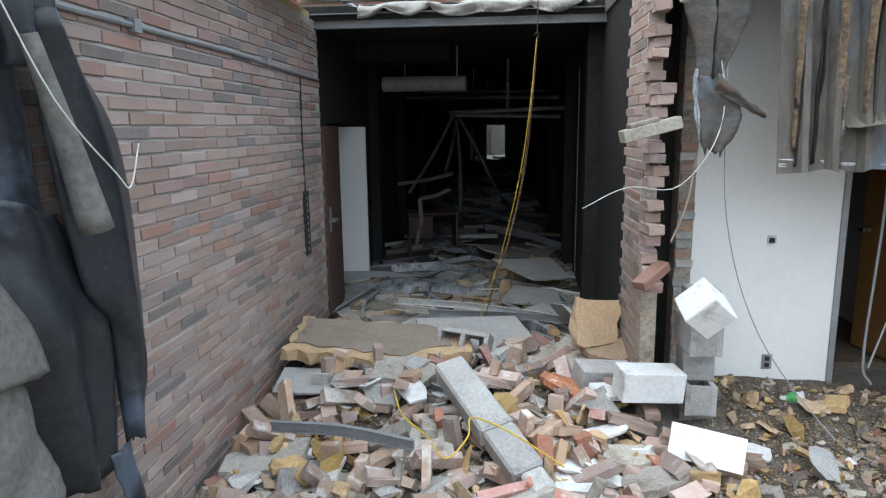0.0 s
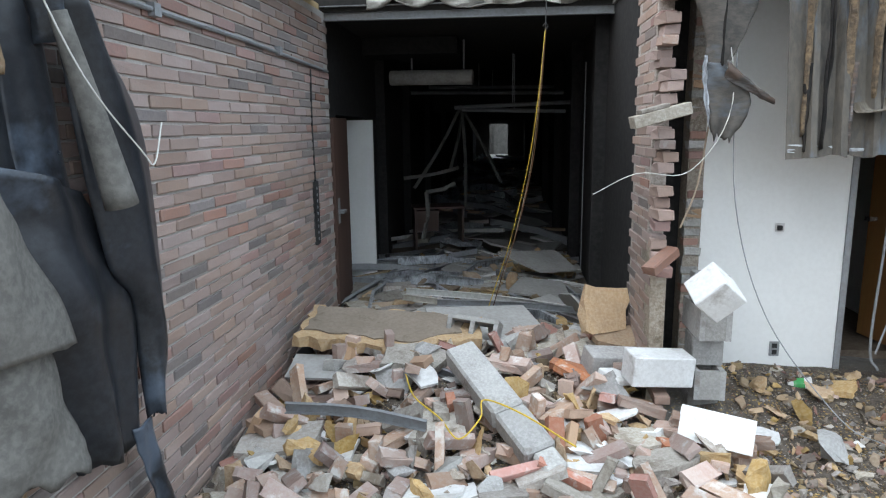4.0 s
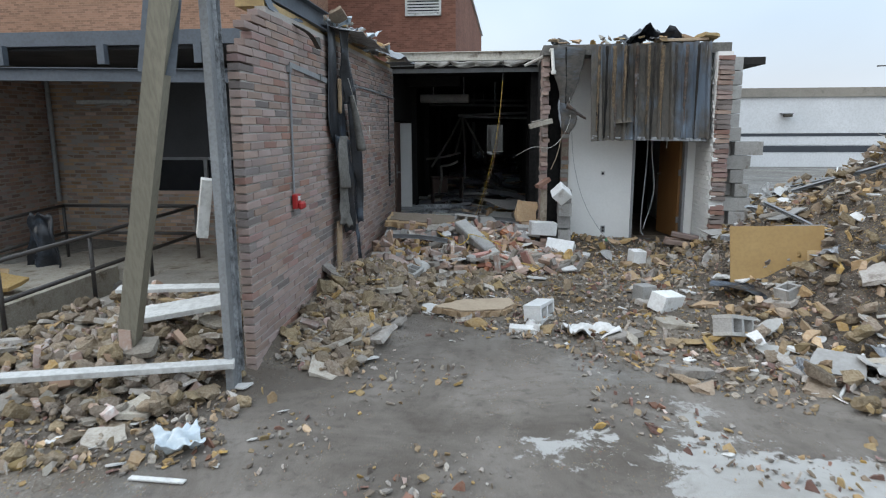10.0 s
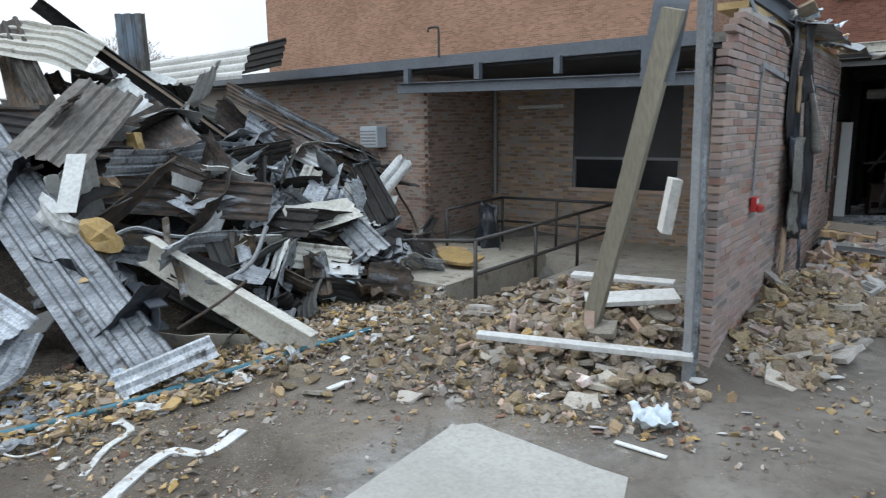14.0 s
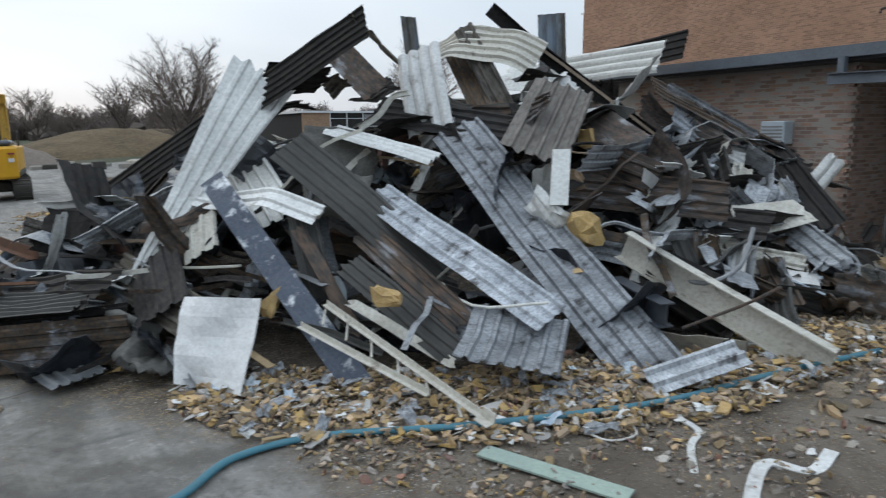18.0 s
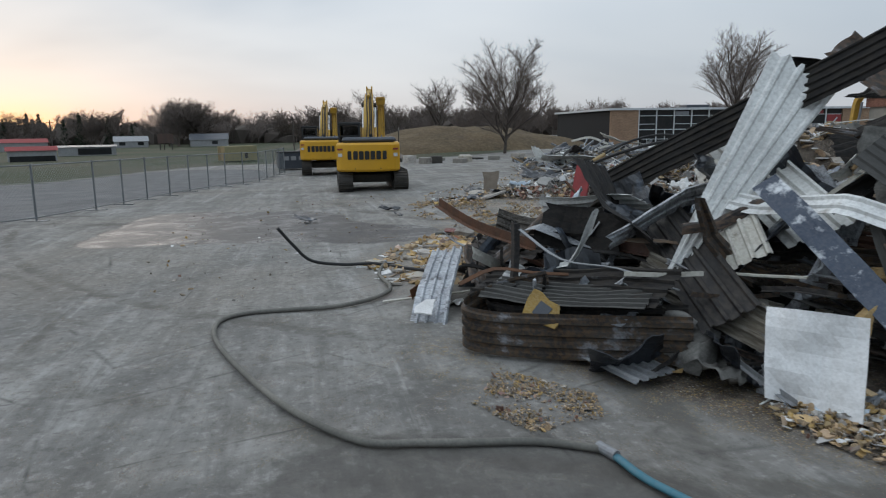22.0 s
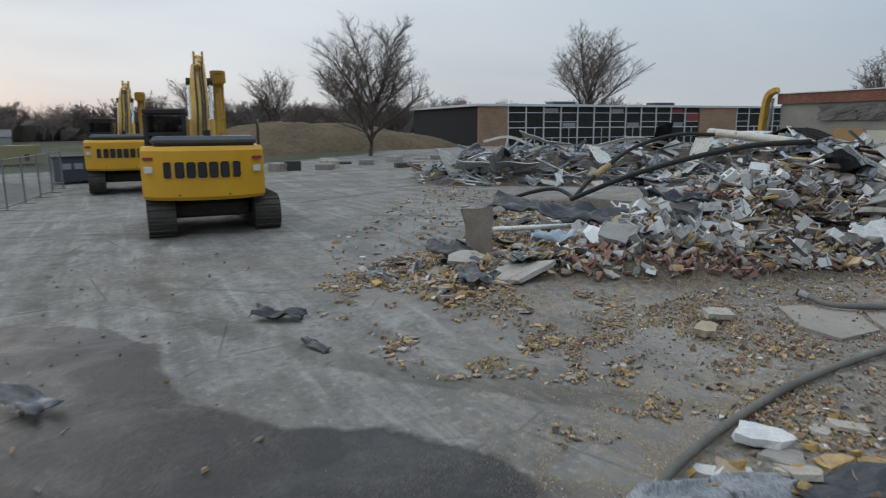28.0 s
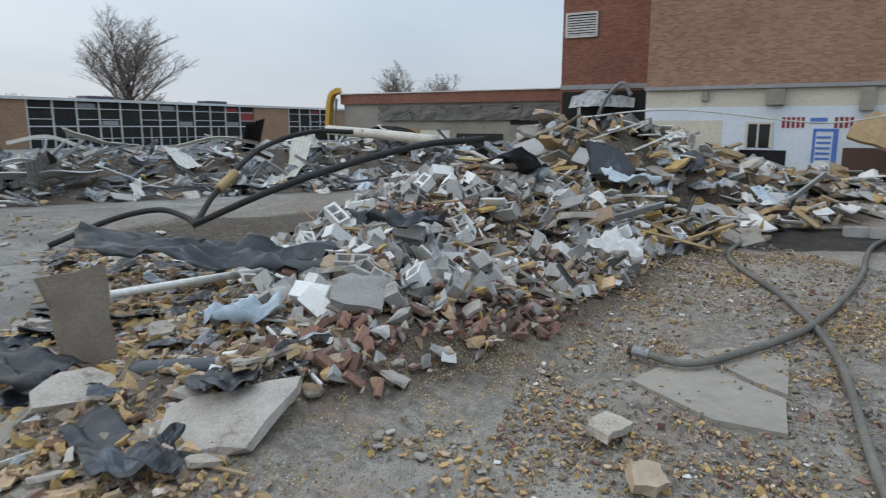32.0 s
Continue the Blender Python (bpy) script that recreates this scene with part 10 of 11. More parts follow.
# white flat-roofed building behind the east mound
wall("wall_white_building", M_WHITEWASH, [(5.8, 24, -1.0, 70, 26, 1.05), (5.8, 24.05, 1.05, 70, 26, 1.36), (5.8, 24, 1.36, 70, 26, 1.72), (5.8, 24.08, 1.72, 70, 26, 1.86), (5.8, 24, 1.86, 70, 26, 3.33)], "long white painted wall of a flat-roofed building", "building")
wall("trim_white_building", M_STAINC, [(5.7, 23.9, 3.33, 70, 26, 3.70)], "tan concrete parapet of the white building", "parapet")
wall("trim_white_stripes", M_NAVY, [(5.8, 24.02, 1.08, 70, 24.05, 1.33), (5.8, 24.03, 1.73, 70, 24.08, 1.85)], "dark slots along the white wall", "slot")
fx = thing("wall_lamp", SITE @ pose(13.5, 23.9, 2.62), "small grey lamp bracket on the white wall", "lamp")
part("arm", boxes((-0.2, -0.3, 0.02, 0.2, 0.1, 0.06)), M_STEEL, fx)
part("head", boxes((-0.14, -0.4, -0.1, 0.14, -0.1, 0.02), bev=0.02), M_MACHD, fx)
an = thing("aerial", SITE @ pose(18.2, 25.5, 3.7), "thin metal roof aerial", "aerial")
part("mast", sweep("mast", [(0, 0, 0), (0, 0, 1.0)], ring(0.03, 6), M_MACHD), None, an)
part("crossbar", sweep("crossbar", [(-0.5, 0, 0.95), (0.5, 0, 0.98)], ring(0.03, 6), M_MACHD), None, an)

# ---- school block with the window grid ----
SCH = pose(-86.2, 34.3, -0.45, 0, 0, -3.5)
sb = put("wall_school", to_mesh("wall_school", boxes((-22, -4.0, 0, -0.3, 62, 5.0)), M_NEARBLACK), SCH, None, "dark gutted school block", "building", "", "structure")
put("wall_school_brick", to_mesh("wall_school_brick", boxes((-0.3, -4.0, 0, 0.05, 0, 5.0), (-0.3, 30.4, 0, 0.05, 37.4, 5.0), (-0.3, 47, 0, 0.05, 62, 5.0)), M_PIERB), SCH, None, "tan brick piers of the school block", "building", "", "structure")
put("roof_school", to_mesh("roof_school", boxes((-22.5, -4.4, 5.0, 0.3, 62.4, 5.28)), M_MULL), SCH, None, "thin pale roof edge of the school block", "roof", "", "structure")
for i in range(12 + 4):
    y0 = i * 2.53 if i < 12 else 37.4 + (i - 12) * 2.4
    w = thing("window_bay", SCH @ pose(0, y0, 0), "tall grid window bay with broken panes backed in black", "window", "school window bays")
    part("mullion", boxes((-0.12, -0.07, 0, 0.06, 0.07, 5.0)), M_MULL, w)
    tr = 2.53 if i < 12 else 2.4
    part("rail", boxes((-0.1, 0.07, 2.35, 0.03, tr - 0.07, 2.47)), M_MULL, w)
    part("rail", boxes((-0.1, 0.07, 4.2, 0.03, tr - 0.07, 4.28)), M_MULL, w)
    part("rail", boxes((-0.1, 0.07, 1.1, 0.03, tr - 0.07, 1.18)), M_MULL, w)
    if i % 3 != 1:
        part("rail", boxes((-0.1, 0.07, 3.1, 0.03, tr - 0.07, 3.18)), M_MULL, w)
    part("bar", boxes((-0.1, tr / 2 - 0.03, 0, 0.02, tr / 2 + 0.03, 2.35 if i % 2 else 1.1)), M_MULL, w)
    # black sheet standing for the dark room behind the broken panes
    part("pane", boxes((-0.09, 0.07, 0.0, -0.07, tr - 0.07, 5.0)), M_NEARBLACKC, w)
    if i % 4 == 2:
        part("torn_blind", boxes((-0.06, 0.2, 4.3, -0.05, tr - 0.4, 4.8)), M_STEEL if i < 8 else M_REDP, w)
    if i in (3, 7, 10):
        part("fallen_panel", boxes((-0.06, 0.3, 2.5, -0.05, tr - 0.3, 3.0)), M_STEEL, w)
put("red_blind", to_mesh("red_blind", boxes((0.03, 28.0, 3.2, 0.05, 30.2, 4.2)), M_REDP), SCH, None, "dark red panel in the school window grid", "panel")
for y in (9, 26):
    put("roof_unit", to_mesh("roof_unit", boxes((-6, y, 5.28, -4, y + 3.5, 5.8), bev=0.05), M_NAVY), SCH, None, "dark flat roof unit on the school block", "roof unit")

# ---- excavators ----


def excavator(m, lab):
    ex = thing("excavator", m, lab, "excavator", "parked excavators")
    for sx in (-1, 1):
        x0, x1 = (-1.6, -0.95) if sx < 0 else (0.95, 1.6)
        prof = []
        for i in range(9):
            a = math.pi / 2 + math.pi * i / 8
            prof.append((0.42 + 0.42 * math.cos(a), 0.44 + 0.42 * math.sin(a)))
        for i in range(9):
            a = -math.pi / 2 + math.pi * i / 8
            prof.append((3.98 + 0.42 * math.cos(a), 0.44 + 0.42 * math.sin(a)))
        vs = [(x0 + 0.05, y, z) for y, z in prof] + [(x1 - 0.05, y, z) for y, z in prof]
        n = len(prof)
        fs = [tuple(range(n)), tuple(range(2 * n - 1, n - 1, -1))] + [(i, n + i, n + (i + 1) % n, (i + 1) % n) for i in range(n)]
        tk = part("track", mesh_of("track", vs, fs, M_BLACK), None, ex)
        shoe = to_mesh("shoe", boxes((x0, -0.09, -0.012, x1, 0.09, 0.03), (x0, -0.02, 0.03, x1, 0.01, 0.065)), M_MACHD)
        pts, acc = [], []
        path = [Vector((0, y, z)) for y, z in prof] + [Vector((0, *prof[0]))]
        for a, b in zip(path, path[1:]):
            k = max(1, round((b - a).length / 0.2))
            for i in range(k):
                p = a.lerp(b, (i + 0.5) / k)
                d = (b - a).normalized()
                nrm = Vector((0, -d.z, d.y)) * -1
                c = Vector((0, 2.2, 0.44))
                if nrm.dot(p - c) < 0:
                    nrm = -nrm
                q = Matrix((Vector((1, 0, 0)), nrm.cross(Vector((1, 0, 0))), nrm)).transposed().to_4x4()
                put("shoe", shoe, Matrix.Translation(p + nrm * 0.02) @ q, tk)
        for y in (0.42, 3.98):
            bm = bmesh.new()
            cyl(bm, (x0 + 0.02, y, 0.44), (x1 - 0.02, y, 0.44), 0.3, 14)
            part("sprocket", bm, M_MACHD, tk)
    HS = pose(0, 2.2, 0, 0, 0, -6) @ pose(0, -2.2, 0)
    part("undercarriage", boxes((-0.95, 0.9, 0.35, 0.95, 3.5, 0.75), (-0.6, 1.5, 0.75, 0.6, 2.9, 1.0), bev=0.06), M_MACHD, ex)
    part("deck", boxes((-1.45, 0.2, 0.98, 1.45, 3.7, 1.2), bev=0.03), M_MACHD, ex)
    # counterweight with a rounded back
    grid = [(1.44 * s, -0.55 + 0.55 * abs(s) ** 3.0) for s in [i / 8 for i in range(-8, 9)]]
    out = grid + [(1.44, 0.7), (-1.44, 0.7)]
    vs = []
    for z, k, dy in ((0.93, 0.97, 0.10), (1.02, 1.0, 0.02), (1.6, 1.0, 0.0), (2.12, 0.995, 0.0), (2.22, 0.97, 0.06)):
        vs += [(x * k, y + (dy if y < 0.6 else 0), z) for x, y in out]
    n = len(out)
    fs = [tuple(range(n))[::-1], tuple(range(4 * n, 5 * n))]
    for l in range(4):
        fs += [(l * n + i, l * n + (i + 1) % n, (l + 1) * n + (i + 1) % n, (l + 1) * n + i) for i in range(n)]
    cw = part("counterweight", mesh_of("counterweight", vs, fs, M_YEL), None, ex)
    # maker's mark as plain dark bars, stickers
    for i in range(7):
        x = -0.90 + i * 0.258
        y = -0.575 + 0.55 * abs((x + 0.1) / 1.44) ** 3
        part("mark", boxes((x, y, 1.48, x + 0.205, y + 0.03, 1.86), bev=0.035), M_BLACK, cw)
    for x in (-1.36, 1.14):
        y = -0.02 - 0.18
        part("sticker", boxes((x, y - 0.08, 1.9, x + 0.24, y + 0.1, 1.97)), M_REDP, cw)
        part("sticker", boxes((x + 0.02, y - 0.08, 1.6, x + 0.2, y + 0.1, 1.75)), M_PAPER, cw)
    part("seam", boxes((-0.6, -0.50, 1.05, 0.6, -0.42, 1.09)), M_MACHD, cw)
    part("hood", boxes((-1.18, -0.1, 2.22, 1.28, 1.55, 2.46), bev=0.09), M_NAVY, ex)
    part("exhaust", boxes((0.05, 0.6, 2.44, 0.2, 0.75, 2.6)), M_BLACK, ex)
    part("side_body", boxes((0.5, 0.7, 1.2, 1.45, 3.4, 2.2), bev=0.05), M_YEL, ex)
    part("side_body", boxes((-1.45, 0.7, 1.2, -0.5, 1.8, 2.2), bev=0.05), M_YEL, ex)
    cb = part("cab", boxes((-1.46, 1.6, 1.2, -0.40, 3.5, 1.75), bev=0.025), M_BLACK, ex)
    part("roof", boxes((-1.46, 1.6, 3.02, -0.40, 3.5, 3.16), bev=0.03), M_BLACK, cb)
    for x in (-1.46, -0.50):
        for y in (1.6, 3.38):
            part("pillar", boxes((x, y, 1.75, x + 0.10, y + 0.12, 3.02), bev=0.015), M_BLACK, cb)
    part("crossbar", boxes((-1.36, 1.6, 2.45, -0.5, 1.65, 2.55)), M_BLACK, cb)
    for nm, bs in (("rear_glass", (-1.36, 1.63, 1.78, -0.5, 1.64, 2.98)), ("front_glass", (-1.36, 3.46, 1.5, -0.5, 3.47, 2.98)), ("side_glass", (-1.45, 1.72, 1.78, -1.44, 3.38, 2.98)), ("side_glass", (-0.42, 1.72, 1.78, -0.41, 3.38, 2.98))):
        part(nm, boxes(bs), M_CLEAR, cb)
    part("driver_seat", boxes((-1.15, 2.2, 1.75, -0.7, 2.65, 1.95), (-1.13, 2.15, 1.95, -0.72, 2.28, 2.5), bev=0.04), M_BLACK, cb)
    part("handrail", sweep("handrail", spline([(1.42, 1.3, 2.2), (1.42, 1.3, 2.75), (1.42, 1.75, 2.8), (1.42, 1.9, 2.2)], 4), ring(0.025, 6), M_MACHD), None, ex)
    bo = part("boom", sweep("boom", spline([(-0.08, 2.9, 1.6), (-0.08, 3.7, 3.0), (-0.08, 4.6, 4.1), (-0.08, 6.0, 4.75), (-0.08, 7.4, 4.5)], 4), prof_r(0.44, 0.5), M_YELW, taper=[0.9, 0.95, 1, 1.05, 1.1, 1.1, 1.1, 1.1, 1.05, 1.05, 1, 0.95, 0.9, 0.85, 0.8, 0.75, 0.7]), None, ex)
    for x in (-0.38, 0.24):
        c = part("cylinder", sweep("cylinder", [(x, 3.3, 1.4), (x, 4.5, 3.0)], ring(0.085, 10), M_YELW), None, bo)
        part("rod", sweep("rod", [(x, 4.5, 3.0), (x, 5.1, 4.25)], ring(0.06, 10), M_CHROME), None, c)
        part("pin_boss", sweep("pin_boss", [(x - 0.08, 5.1, 4.3), (x + 0.08, 5.1, 4.3)], ring(0.13, 12), M_MACHD), None, c)
    part("stick_cylinder", sweep("stick_cylinder", [(-0.08, 4.9, 4.75), (-0.08, 6.3, 5.2)], ring(0.11, 10), M_YELW), None, bo)
    for x in (-0.2, 0.06):
        part("lug", boxes((x - 0.035, 6.0, 4.85, x + 0.035, 6.5, 5.42), bev=0.03), M_YELW, bo)
    part("head_bracket", boxes((-0.28, 6.2, 4.7, 0.12, 6.6, 5.0), bev=0.04), M_MACHD, bo)
    for x in (-0.02, 0.06, -0.16):
        part("hose", sweep("hose", spline([(x, 2.7, 2.3), (x + 0.03, 3.6, 3.4), (x, 4.3, 4.3), (x - 0.02, 5.3, 5.0)]), ring(0.028, 6), M_BLACK), None, bo)
    st = part("stick", sweep("stick", spline([(0.50, 6.6, 4.55), (0.50, 7.1, 4.62), (0.50, 7.5, 4.2), (0.50, 7.6, 2.8), (0.50, 7.5, 1.4)], 4), prof_r(0.36, 0.5), M_YELW, up=(0, 1, 0)), None, ex)
    part("cylinder", sweep("cylinder", [(0.50, 7.0, 4.2), (0.50, 7.0, 2.6)], ring(0.09, 10), M_YELW), None, st)
    part("rod", sweep("rod", [(0.50, 7.0, 2.6), (0.50, 7.1, 1.7)], ring(0.05, 10), M_CHROME), None, st)
    part("bucket_tool", boxes((-0.55, 7.3, 0.5, 0.65, 8.3, 1.4), bev=0.15), M_MACHD, ex)
    part("work_lamp", boxes((-0.2, 5.3, 4.3, -0.05, 5.4, 4.42)), M_STEEL, bo)
    for o in ex.children:
        if o.name.split(".")[0] not in ("track", "undercarriage"):
            o.matrix_basis = HS @ (pose(0, 0, 0.12) @ Matrix.Diagonal((1, 1, 0.92, 1)) if o.name.split(".")[0] in ("boom", "stick") else Matrix())
    return ex


e1 = excavator(pose(-34.35, -7.15, -0.44, 0, 0, 88), "yellow tracked excavator parked with its rear turned outward")
e2 = copy_thing(e1, pose(-49.0, -8.75, -0.5, 0, 0, 90))
tagged(e2, "yellow tracked excavator parked farther off")

# ---- fence, trees, distance ----
fp = [(-24.9, -20.6), (-27.42, -18.85), (-30.6, -17.95), (-34.6, -17.0), (-38.8, -15.9), (-42.0, -14.5), (-45.1, -12.9), (-49.5, -12.2), (-54, -11.6)]
for (x0, y0), (x1, y1) in zip(fp, fp[1:]):
    a, b = Vector((x0, y0, fall(x0, y0))), Vector((x1, y1, fall(x1, y1)))
    L = (b - a).length
    f = thing("fence_panel", along(a, b), "grey temporary chain-link fence panel", "fence", "fence panels")
    n = 1 if L < 3.4 else 2
    for i in range(n + 1):
        x = L * i / n
        part("post", sweep("post", [(x, 0, 0), (x, 0, 1.85)], ring(0.035, 6), M_FENCE), None, f)
        part("foot", boxes((x - 0.06, -0.4, 0.0, x + 0.06, 0.4, 0.03)), M_FENCE, f)
    for z in (0.12, 1.8):
        part("rail", sweep("rail", [(0, 0, z), (L, 0, z)], ring(0.024, 6), M_FENCE), None, f)
    vs, fs = [], []
    step, H = 0.13, 1.66
    k = int((L + H) / step)
    for i in range(k):
        for sgn in (0, 1):
            xa, xb = i * step - H, i * step
            za, zb = 0.13, 0.13 + H
            if xa < 0:
                za += -xa
                xa = 0
            if xb > L:
                zb -= xb - L
                xb = L
            if zb <= za:
                continue
            if sgn:
                xa, xb = L - xa, L - xb
            o = len(vs)
            vs += [(xa, 0, za), (xa, 0.004, za + 0.004), (xb, 0.004, zb + 0.004), (xb, 0, zb)]
            fs.append((o, o + 1, o + 2, o + 3))
    part("mesh", mesh_of("mesh", vs, fs, M_FENCE), None, f)


def grow(seed, height, spread, levels, kids, lean=0.25, first=0.3):
    """A bare tree that forks low into rising limbs: lists of (path, radius) by level."""
    rs = random.Random(seed)
    out = [[] for _ in range(levels + 1)]

    def limb(p, d, L, r, lv):
        n = 5 if lv < 2 else (4 if lv < 3 else 2)
        path, dd = [p], d.copy()
        for i in range(n):
            rise = (0.0, 0.05, 0.03, 0.02, 0.0, 0.0)[min(lv, 5)]
            dd = (dd + Vector((rs.uniform(-1, 1), rs.uniform(-1, 1), rs.uniform(-0.6, 0.6))) * (0.06 if lv == 0 else 0.17) + Vector((0, 0, rise))).normalized()
            path.append(path[-1] + dd * L / n)
        out[lv].append((path, r))
        if lv == levels:
            return
        k = kids[lv]
        for i in range(k):
            t = (first + (1 - first) * (i + rs.random()) / k) if lv == 0 else 0.15 + 0.85 * (i + rs.random()) / k
            q = min(n - 1, int(t * n))
            base = path[q].lerp(path[q + 1], t * n - q)
            here = (path[q + 1] - path[q]).normalized()
            az = i * 2.4 + rs.uniform(-0.6, 0.6)
            side = Vector((math.cos(az), math.sin(az), rs.uniform(-0.1, 0.35)))
            if lv == 0:
                nd = (Vector((0, 0, 1)) * (0.35 + 0.6 * t) + side * spread * (1.3 - 0.35 * t)).normalized()
                k2, kr = rs.uniform(0.85, 1.1) * (1.05 - 0.12 * abs(t - 0.6)), rs.uniform(0.42, 0.6)
            else:
                nd = (here * 0.95 + side * rs.uniform(0.6, 1.05)).normalized()
                k2, kr = rs.uniform(0.38, 0.62) * (1.2 - 0.5 * t), rs.uniform(0.36, 0.5)
            limb(base, nd, L * k2, r * kr, lv + 1)

    limb(Vector((0, 0, -0.2)), Vector((0.02, 0.02, 1)), height * 0.5, height * 0.019, 0)
    return out


def limbs_mesh(name, limbs, mat, sides, thin=0.35, least=0.0):
    vs, fs = [], []
    for path, r in limbs:
        o = len(vs)
        for i, p in enumerate(path):
            d = (path[min(i + 1, len(path) - 1)] - path[max(0, i - 1)]).normalized()
            x = d.orthogonal().normalized()
            y = d.cross(x)
            rr = max(least, r * (1 - (1 - thin) * i / (len(path) - 1)))
            vs += [p + (x * math.cos(2 * math.pi * j / sides) + y * math.sin(2 * math.pi * j / sides)) * rr for j in range(sides)]
        for i in range(len(path) - 1):
            for j in range(sides):
                a, b = o + i * sides + j, o + i * sides + (j + 1) % sides
                fs.append((a, b, b + sides, a + sides))
    return mesh_of(name, vs, fs, mat, True)


def bare_tree(m, seed, height, spread, lab, kids=(9, 7, 6, 4), least=0.012):
    t = thing("tree", m, lab, "tree", "bare trees")
    lv = grow(seed, height, spread, len(kids), kids)
    part("trunk", limbs_mesh("trunk", lv[0], M_BARK, 8), None, t)
    part("limb", limbs_mesh("limb", lv[1], M_BARK, 5), None, t)
    part("crown", limbs_mesh("crown", [b for l in lv[2:] for b in l], M_TWIG, 3, least=least), None, t)
    return t


bare_tree(pose(-70.5, 10.5, -0.7), 5, 10.4, 0.72, "bare spreading tree at the edge of the yard", (15, 10, 8, 6, 3), 0.004)
bare_tree(pose(-112, 67.5, -0.5), 12, 18.5, 0.66, "tall bare tree rising behind the school block", (13, 10, 7, 5, 2), 0.008)
bare_tree(pose(-150, 20, -0.5), 23, 13, 0.6, "bare tree beyond the grassy mound", (13, 8, 6, 4), 0.015)
bare_tree(pose(-135, 4, -0.5), 31, 10, 0.6, "bare tree behind the excavators", (13, 8, 6, 4), 0.015)
bare_tree(pose(-92, 118, -0.5), 37, 14.5, 0.6, "bare tree far behind the low wing", (12, 7, 5, 4), 0.022)
bare_tree(pose(-84, 124, -0.5), 41, 13, 0.6, "bare tree far behind the low wing", (12, 7, 5, 4), 0.022)
FARK = []
for i in range(5):
    lv = grow(60 + i, 10.5, 0.55, 4, (11, 8, 6, 5))
    vs, fs = [], []
    for path, r in [b for l in lv for b in l]:
        d = path[-1] - path[0]
        x = d.orthogonal().normalized() * max(0.05, r * 1.3)
        o = len(vs)
        vs += [path[0] - x, path[0] + x, path[-1]]
        fs.append((o, o + 1, o + 2))
    FARK.append(mesh_of("far_tree", vs, fs, M_TWIG))
PINES = []
for i in range(3):
    rs = random.Random(90 + i)
    vs, fs = [], []
    for k in range(420):
        z = rs.uniform(0.8, 10)
        r = (10.4 - z) * 0.24 * rs.uniform(0.3, 1.0)
        a = rs.uniform(0, 6.28)
        c = Vector((r * math.cos(a), r * math.sin(a), z))
        o = len(vs)
        w = rs.uniform(0.2, 0.5)
        vs += [c + Vector((rs.uniform(-w, w), rs.uniform(-w, w), rs.uniform(-w, w))) for _ in range(3)]
        fs.append((o, o + 1, o + 2))
    PINES.append(mesh_of("far_pine", vs, fs, M_PINE))
rs = random.Random(7)
row = []
for i in range(340):
    az = rs.uniform(47, 128)
    d = rs.uniform(268, 340) if az > 84 else rs.uniform(200, 300)
    if i < 9:
        az, d = rs.uniform(98, 101.5), rs.uniform(255, 268)
    x, y = -17 - d * math.sin(radians(az)), -9 + d * math.cos(radians(az))
    s = 1.5 if i < 9 else rs.uniform(0.75, 1.25) * (1.12 if az > 86 else 0.85)
    m = pose(x, y, land(x, y) - 0.2, 0, 0, rs.uniform(0, 360)) @ Matrix.Scale(s, 4)
    row.append((rs.choice(PINES) if az > 102 and rs.random() < 0.4 else rs.choice(FARK), m))
joined("far_woods", row, "distant belt of bare woods with some evergreens", "woods")
und = []
for i in range(900):
    az = rs.uniform(46, 128)
    d = rs.uniform(300, 350) if az > 84 else rs.uniform(240, 310)
    x, y = -17 - d * math.sin(radians(az)), -9 + d * math.cos(radians(az))
    und.append((rs.choice(LUMPS), tumble(rs, x, y, land(x, y) + 1.8, 180, rs.uniform(14, 42))))
THICKET = [rock("thicket", M_BARK, 700 + i, 1, 1, 0.7, 14) for i in range(3)]
joined("far_thicket", [(THICKET[i % 3], m @ Matrix.Scale(0.35, 4)) for i, (_, m) in enumerate(und)], "dark brushy undergrowth of the distant woods", "woods")

# grassy spoil mound and dirt bank
hv, hf = [], []
for j in range(41):
    for i in range(61):
        u, v = i / 60 * 2 - 1, j / 40 * 2 - 1
        k = max(0, 1 - u * u - v * v) ** 0.8
        p = Vector((-92 + v * 13, 9 + u * 21, 0))
        hv.append((p.x, p.y, land(p.x, p.y) - 0.2 + k * 3.7 * (0.85 + 0.25 * noise.noise(p * 0.11)) + 0.25 * k * noise.noise(p * 0.5)))
for j in range(40):
    for i in range(60):
        hf.append((j * 61 + i, j * 61 + i + 1, j * 61 + i + 62, j * 61 + i + 61))
put("hill", mesh_of("hill", hv, hf, M_DRYGRASS, True), None, None, "low spoil mound covered in dry grass", "hill", "", "structure")
hv, hf = [], []
for j in range(21):
    for i in range(31):
        u, v = i / 30 * 2 - 1, j / 20 * 2 - 1
        k = max(0, 1 - u * u - v * v)
        q = Vector((-70 + v * 6, -6.5 + u * 7, 0))
        hv.append((q.x, q.y, land(q.x, q.y) - 0.2 + (2.4 + 0.5 * noise.noise(q * 0.6)) * k))
for j in range(20):
    for i in range(30):
        hf.append((j * 31 + i, j * 31 + i + 1, j * 31 + i + 32, j * 31 + i + 31))
put("dirt_bank", mesh_of("dirt_bank", hv, hf, M_DIRT, True), None, None, "low bank of bare brown earth", "earth bank", "", "structure")


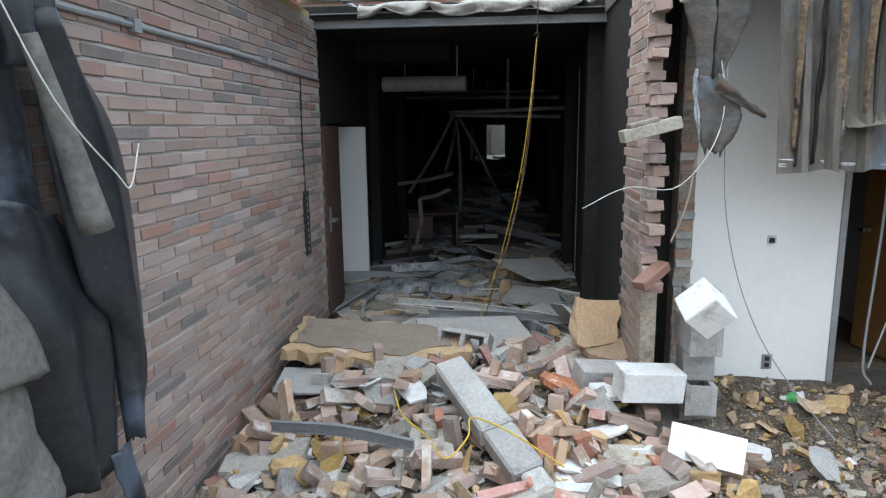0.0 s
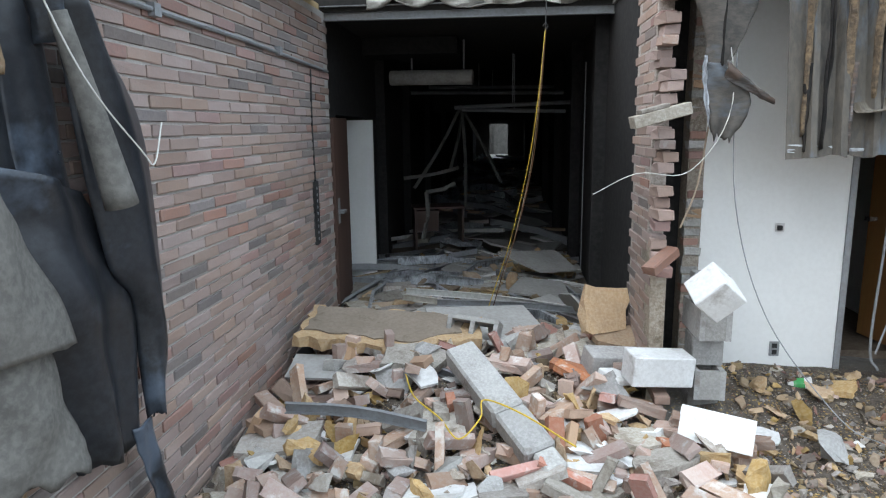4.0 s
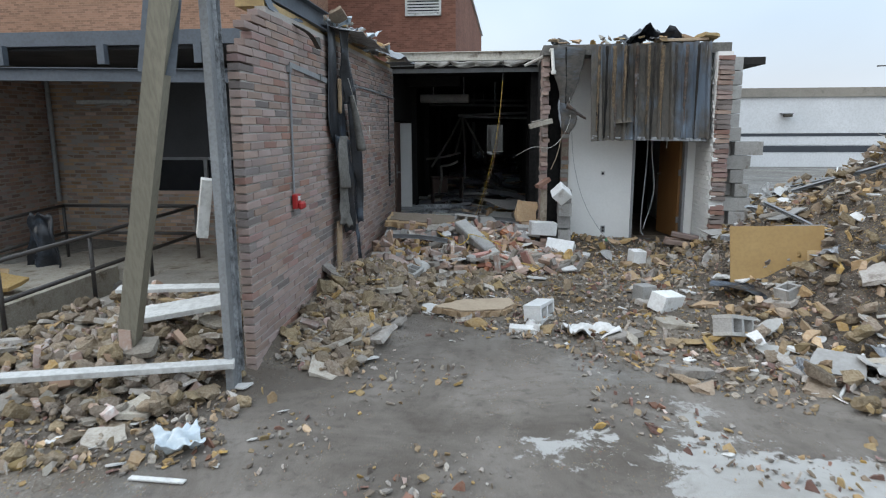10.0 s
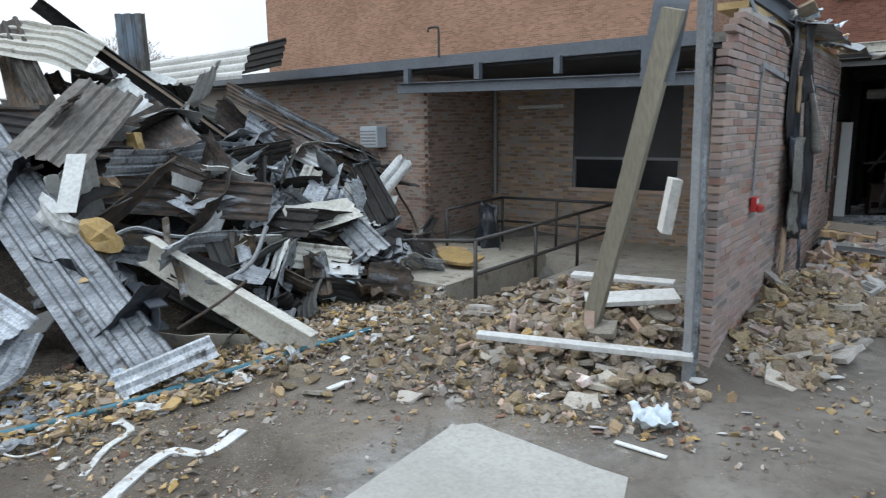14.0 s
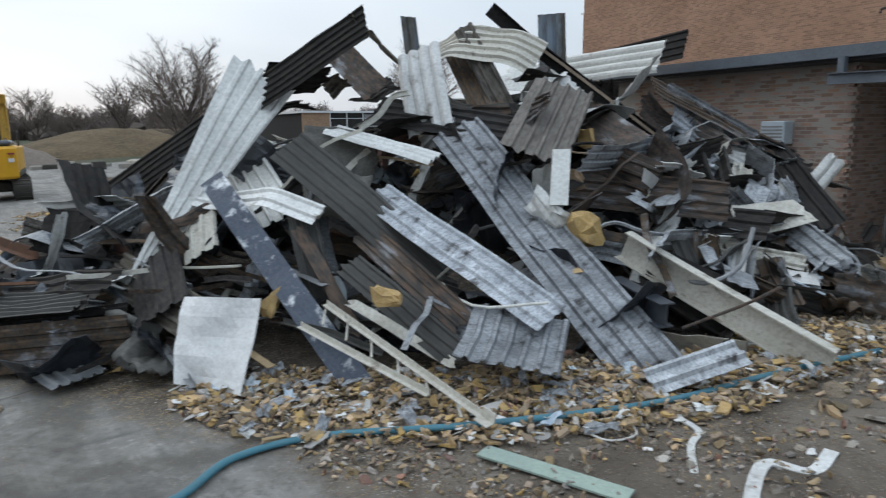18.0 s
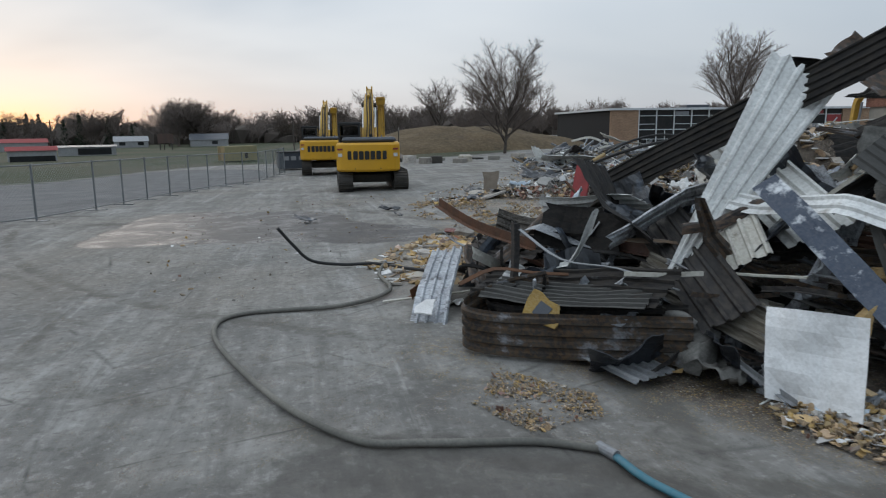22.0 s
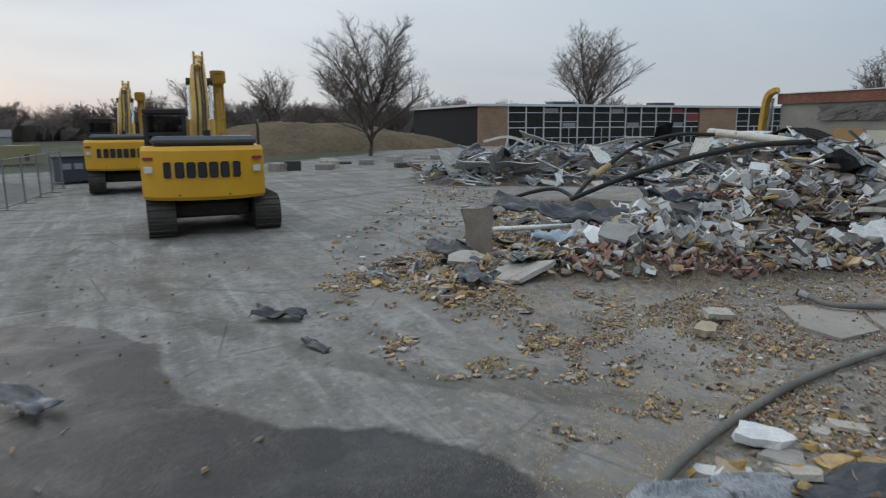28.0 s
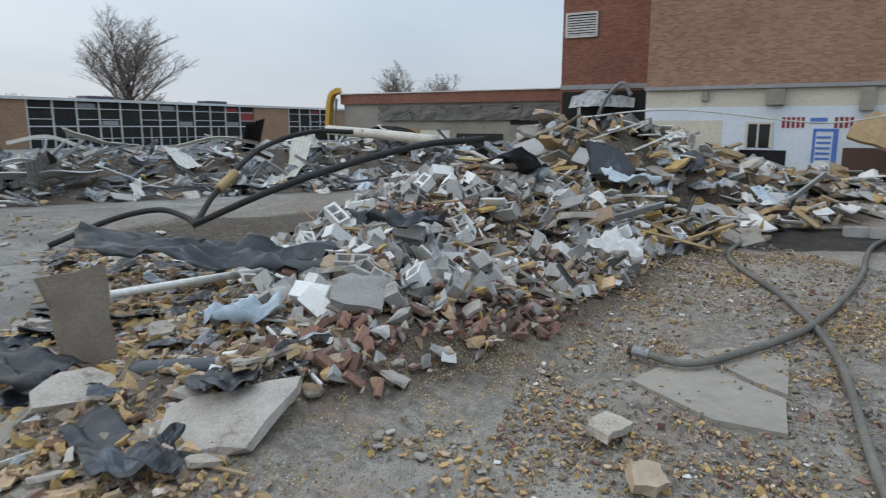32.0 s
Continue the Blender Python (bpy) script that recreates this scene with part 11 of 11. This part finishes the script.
def shed(m, w, d, h, rise, mwall, mroof, lab, doors=()):
    s = thing("shed", m, lab, "shed")
    part("wall", boxes((-w / 2, -d / 2, 0, w / 2, d / 2, h)), mwall, s)
    vs = [(-w / 2 - 0.3, -d / 2 - 0.3, h), (w / 2 + 0.3, -d / 2 - 0.3, h), (w / 2 + 0.3, d / 2 + 0.3, h), (-w / 2 - 0.3, d / 2 + 0.3, h), (-w / 2 - 0.3, 0, h + rise), (w / 2 + 0.3, 0, h + rise)]
    part("roof", mesh_of("roof", vs, [(0, 1, 5, 4), (2, 3, 4, 5), (0, 4, 3), (1, 2, 5), (3, 2, 1, 0)], mroof), None, s)
    for x0, x1, z0, z1 in doors:
        part("opening", boxes((x0, d / 2 - 0.05, z0, x1, d / 2 + 0.03, z1)), M_DGLASS, s)
    return s


shed(pose(-229, -97, -2.65, 0, 0, -68), 20, 8, 2.6, 1.2, M_HOUSE, M_REDP, "pale shed with a red roof across the field")
shed(pose(-144.3, -60.6, -2.65, 0, 0, -68), 8, 4, 2.0, 0.8, M_HOUSE, M_REDP, "small shed with a red roof across the field", ((-3.7, 3.7, 0, 1.0),))
shed(pose(-175, -59.7, -2.65, 0, 0, -72), 12, 5, 2.0, 0.4, M_HOUSE, M_NAVY, "open pale field shed with a dark roof", ((-5, 2, 0.2, 1.7),))
shed(pose(-262, -70, -2.65, 0, 0, -75), 11, 8, 2.2, 1.8, M_HOUSE, M_STEEL, "pale house at the edge of the woods", ((-4, -2, 0.8, 2), (2, 4, 0.8, 2)))
shed(pose(-262, -43, -2.65, 0, 0, -85), 13, 8, 2.4, 2.2, M_HOUSE, M_NAVY, "grey house at the edge of the woods", ((-3, -1, 0.8, 2),))
cn = thing("storage_container", pose(-123.5, -21, -2.62, 0, 0, -56), "tan steel storage container across the fence", "container")
part("body", boxes((-3.05, -1.22, 0.12, 3.05, 1.22, 2.6)), M_TAN, cn)
for i in range(20):
    part("rib", boxes((-2.9 + i * 0.3, 1.22, 0.25, -2.8 + i * 0.3, 1.26, 2.45)), M_TAN, cn)
for y in (-1.1, 0.04):
    part("door", boxes((3.05, y, 0.25, 3.09, y + 1.06, 2.45)), M_LUMBER, cn)
part("hatch", boxes((-1.2, 1.26, 0.5, -0.6, 1.29, 1.4)), M_MACHD, cn)
db = thing("dumpster", pose(-57.5, -10.9, -0.62, 0, 0, 96), "dark steel dumpster with pale labels", "dumpster")
part("body", boxes((-1.3, -1.0, 0.1, 1.2, 1.0, 1.35), bev=0.04), M_NAVY, db)
for x in (-0.9, -0.35, 0.25):
    part("label_plate", boxes((x, -1.02, 0.75, x + 0.4, -1.0, 1.05)), M_HOUSE, db)
part("lip", boxes((-1.36, -1.06, 1.33, 1.26, 1.06, 1.42)), M_BLACK, db)
rs = random.Random(15)
for i in range(22):
    x, y = -55 - rs.uniform(0, 8), -3 + i * 0.9
    put("kerb_block", to_mesh("kerb_block", boxes((-0.5, -0.4, 0, 0.5, 0.4, rs.uniform(0.4, 0.8)), bev=0.05), rs.choice((M_MACHD, M_SLAB, M_STAINC))), pose(x, y, -0.6, 0, 0, rs.uniform(0, 90)), None, "dark concrete block along the yard edge", "concrete block", "yard edge blocks")
for x, y, h in ((-190, -86, 10), (-205, -77, 9), (-190, -12, 9), (-215, -50, 8)):
    p = thing("utility_pole", pose(x, y, land(x, y) - 0.1), "distant wooden utility pole", "pole", "utility poles")
    part("mast", sweep("mast", [(0, 0, 0), (0, 0, h)], ring(0.16, 6), M_BARK), None, p)
    part("crossarm", boxes((-0.1, -1, h - 0.8, 0.1, 1, h - 0.6)), M_BARK, p)
sb2 = thing("scoreboard", pose(-215, -49.5, -2.65, 0, 0, 13), "dark field scoreboard on posts", "scoreboard")
part("panel", boxes((-0.2, -2.2, 2.0, 0.2, 2.2, 4.8)), M_WOODB, sb2)
for y in (-1.8, 1.5):
    part("post", boxes((-0.15, y, 0, 0.15, y + 0.3, 2.0)), M_MACHD, sb2)
for job in LATE:
    job()
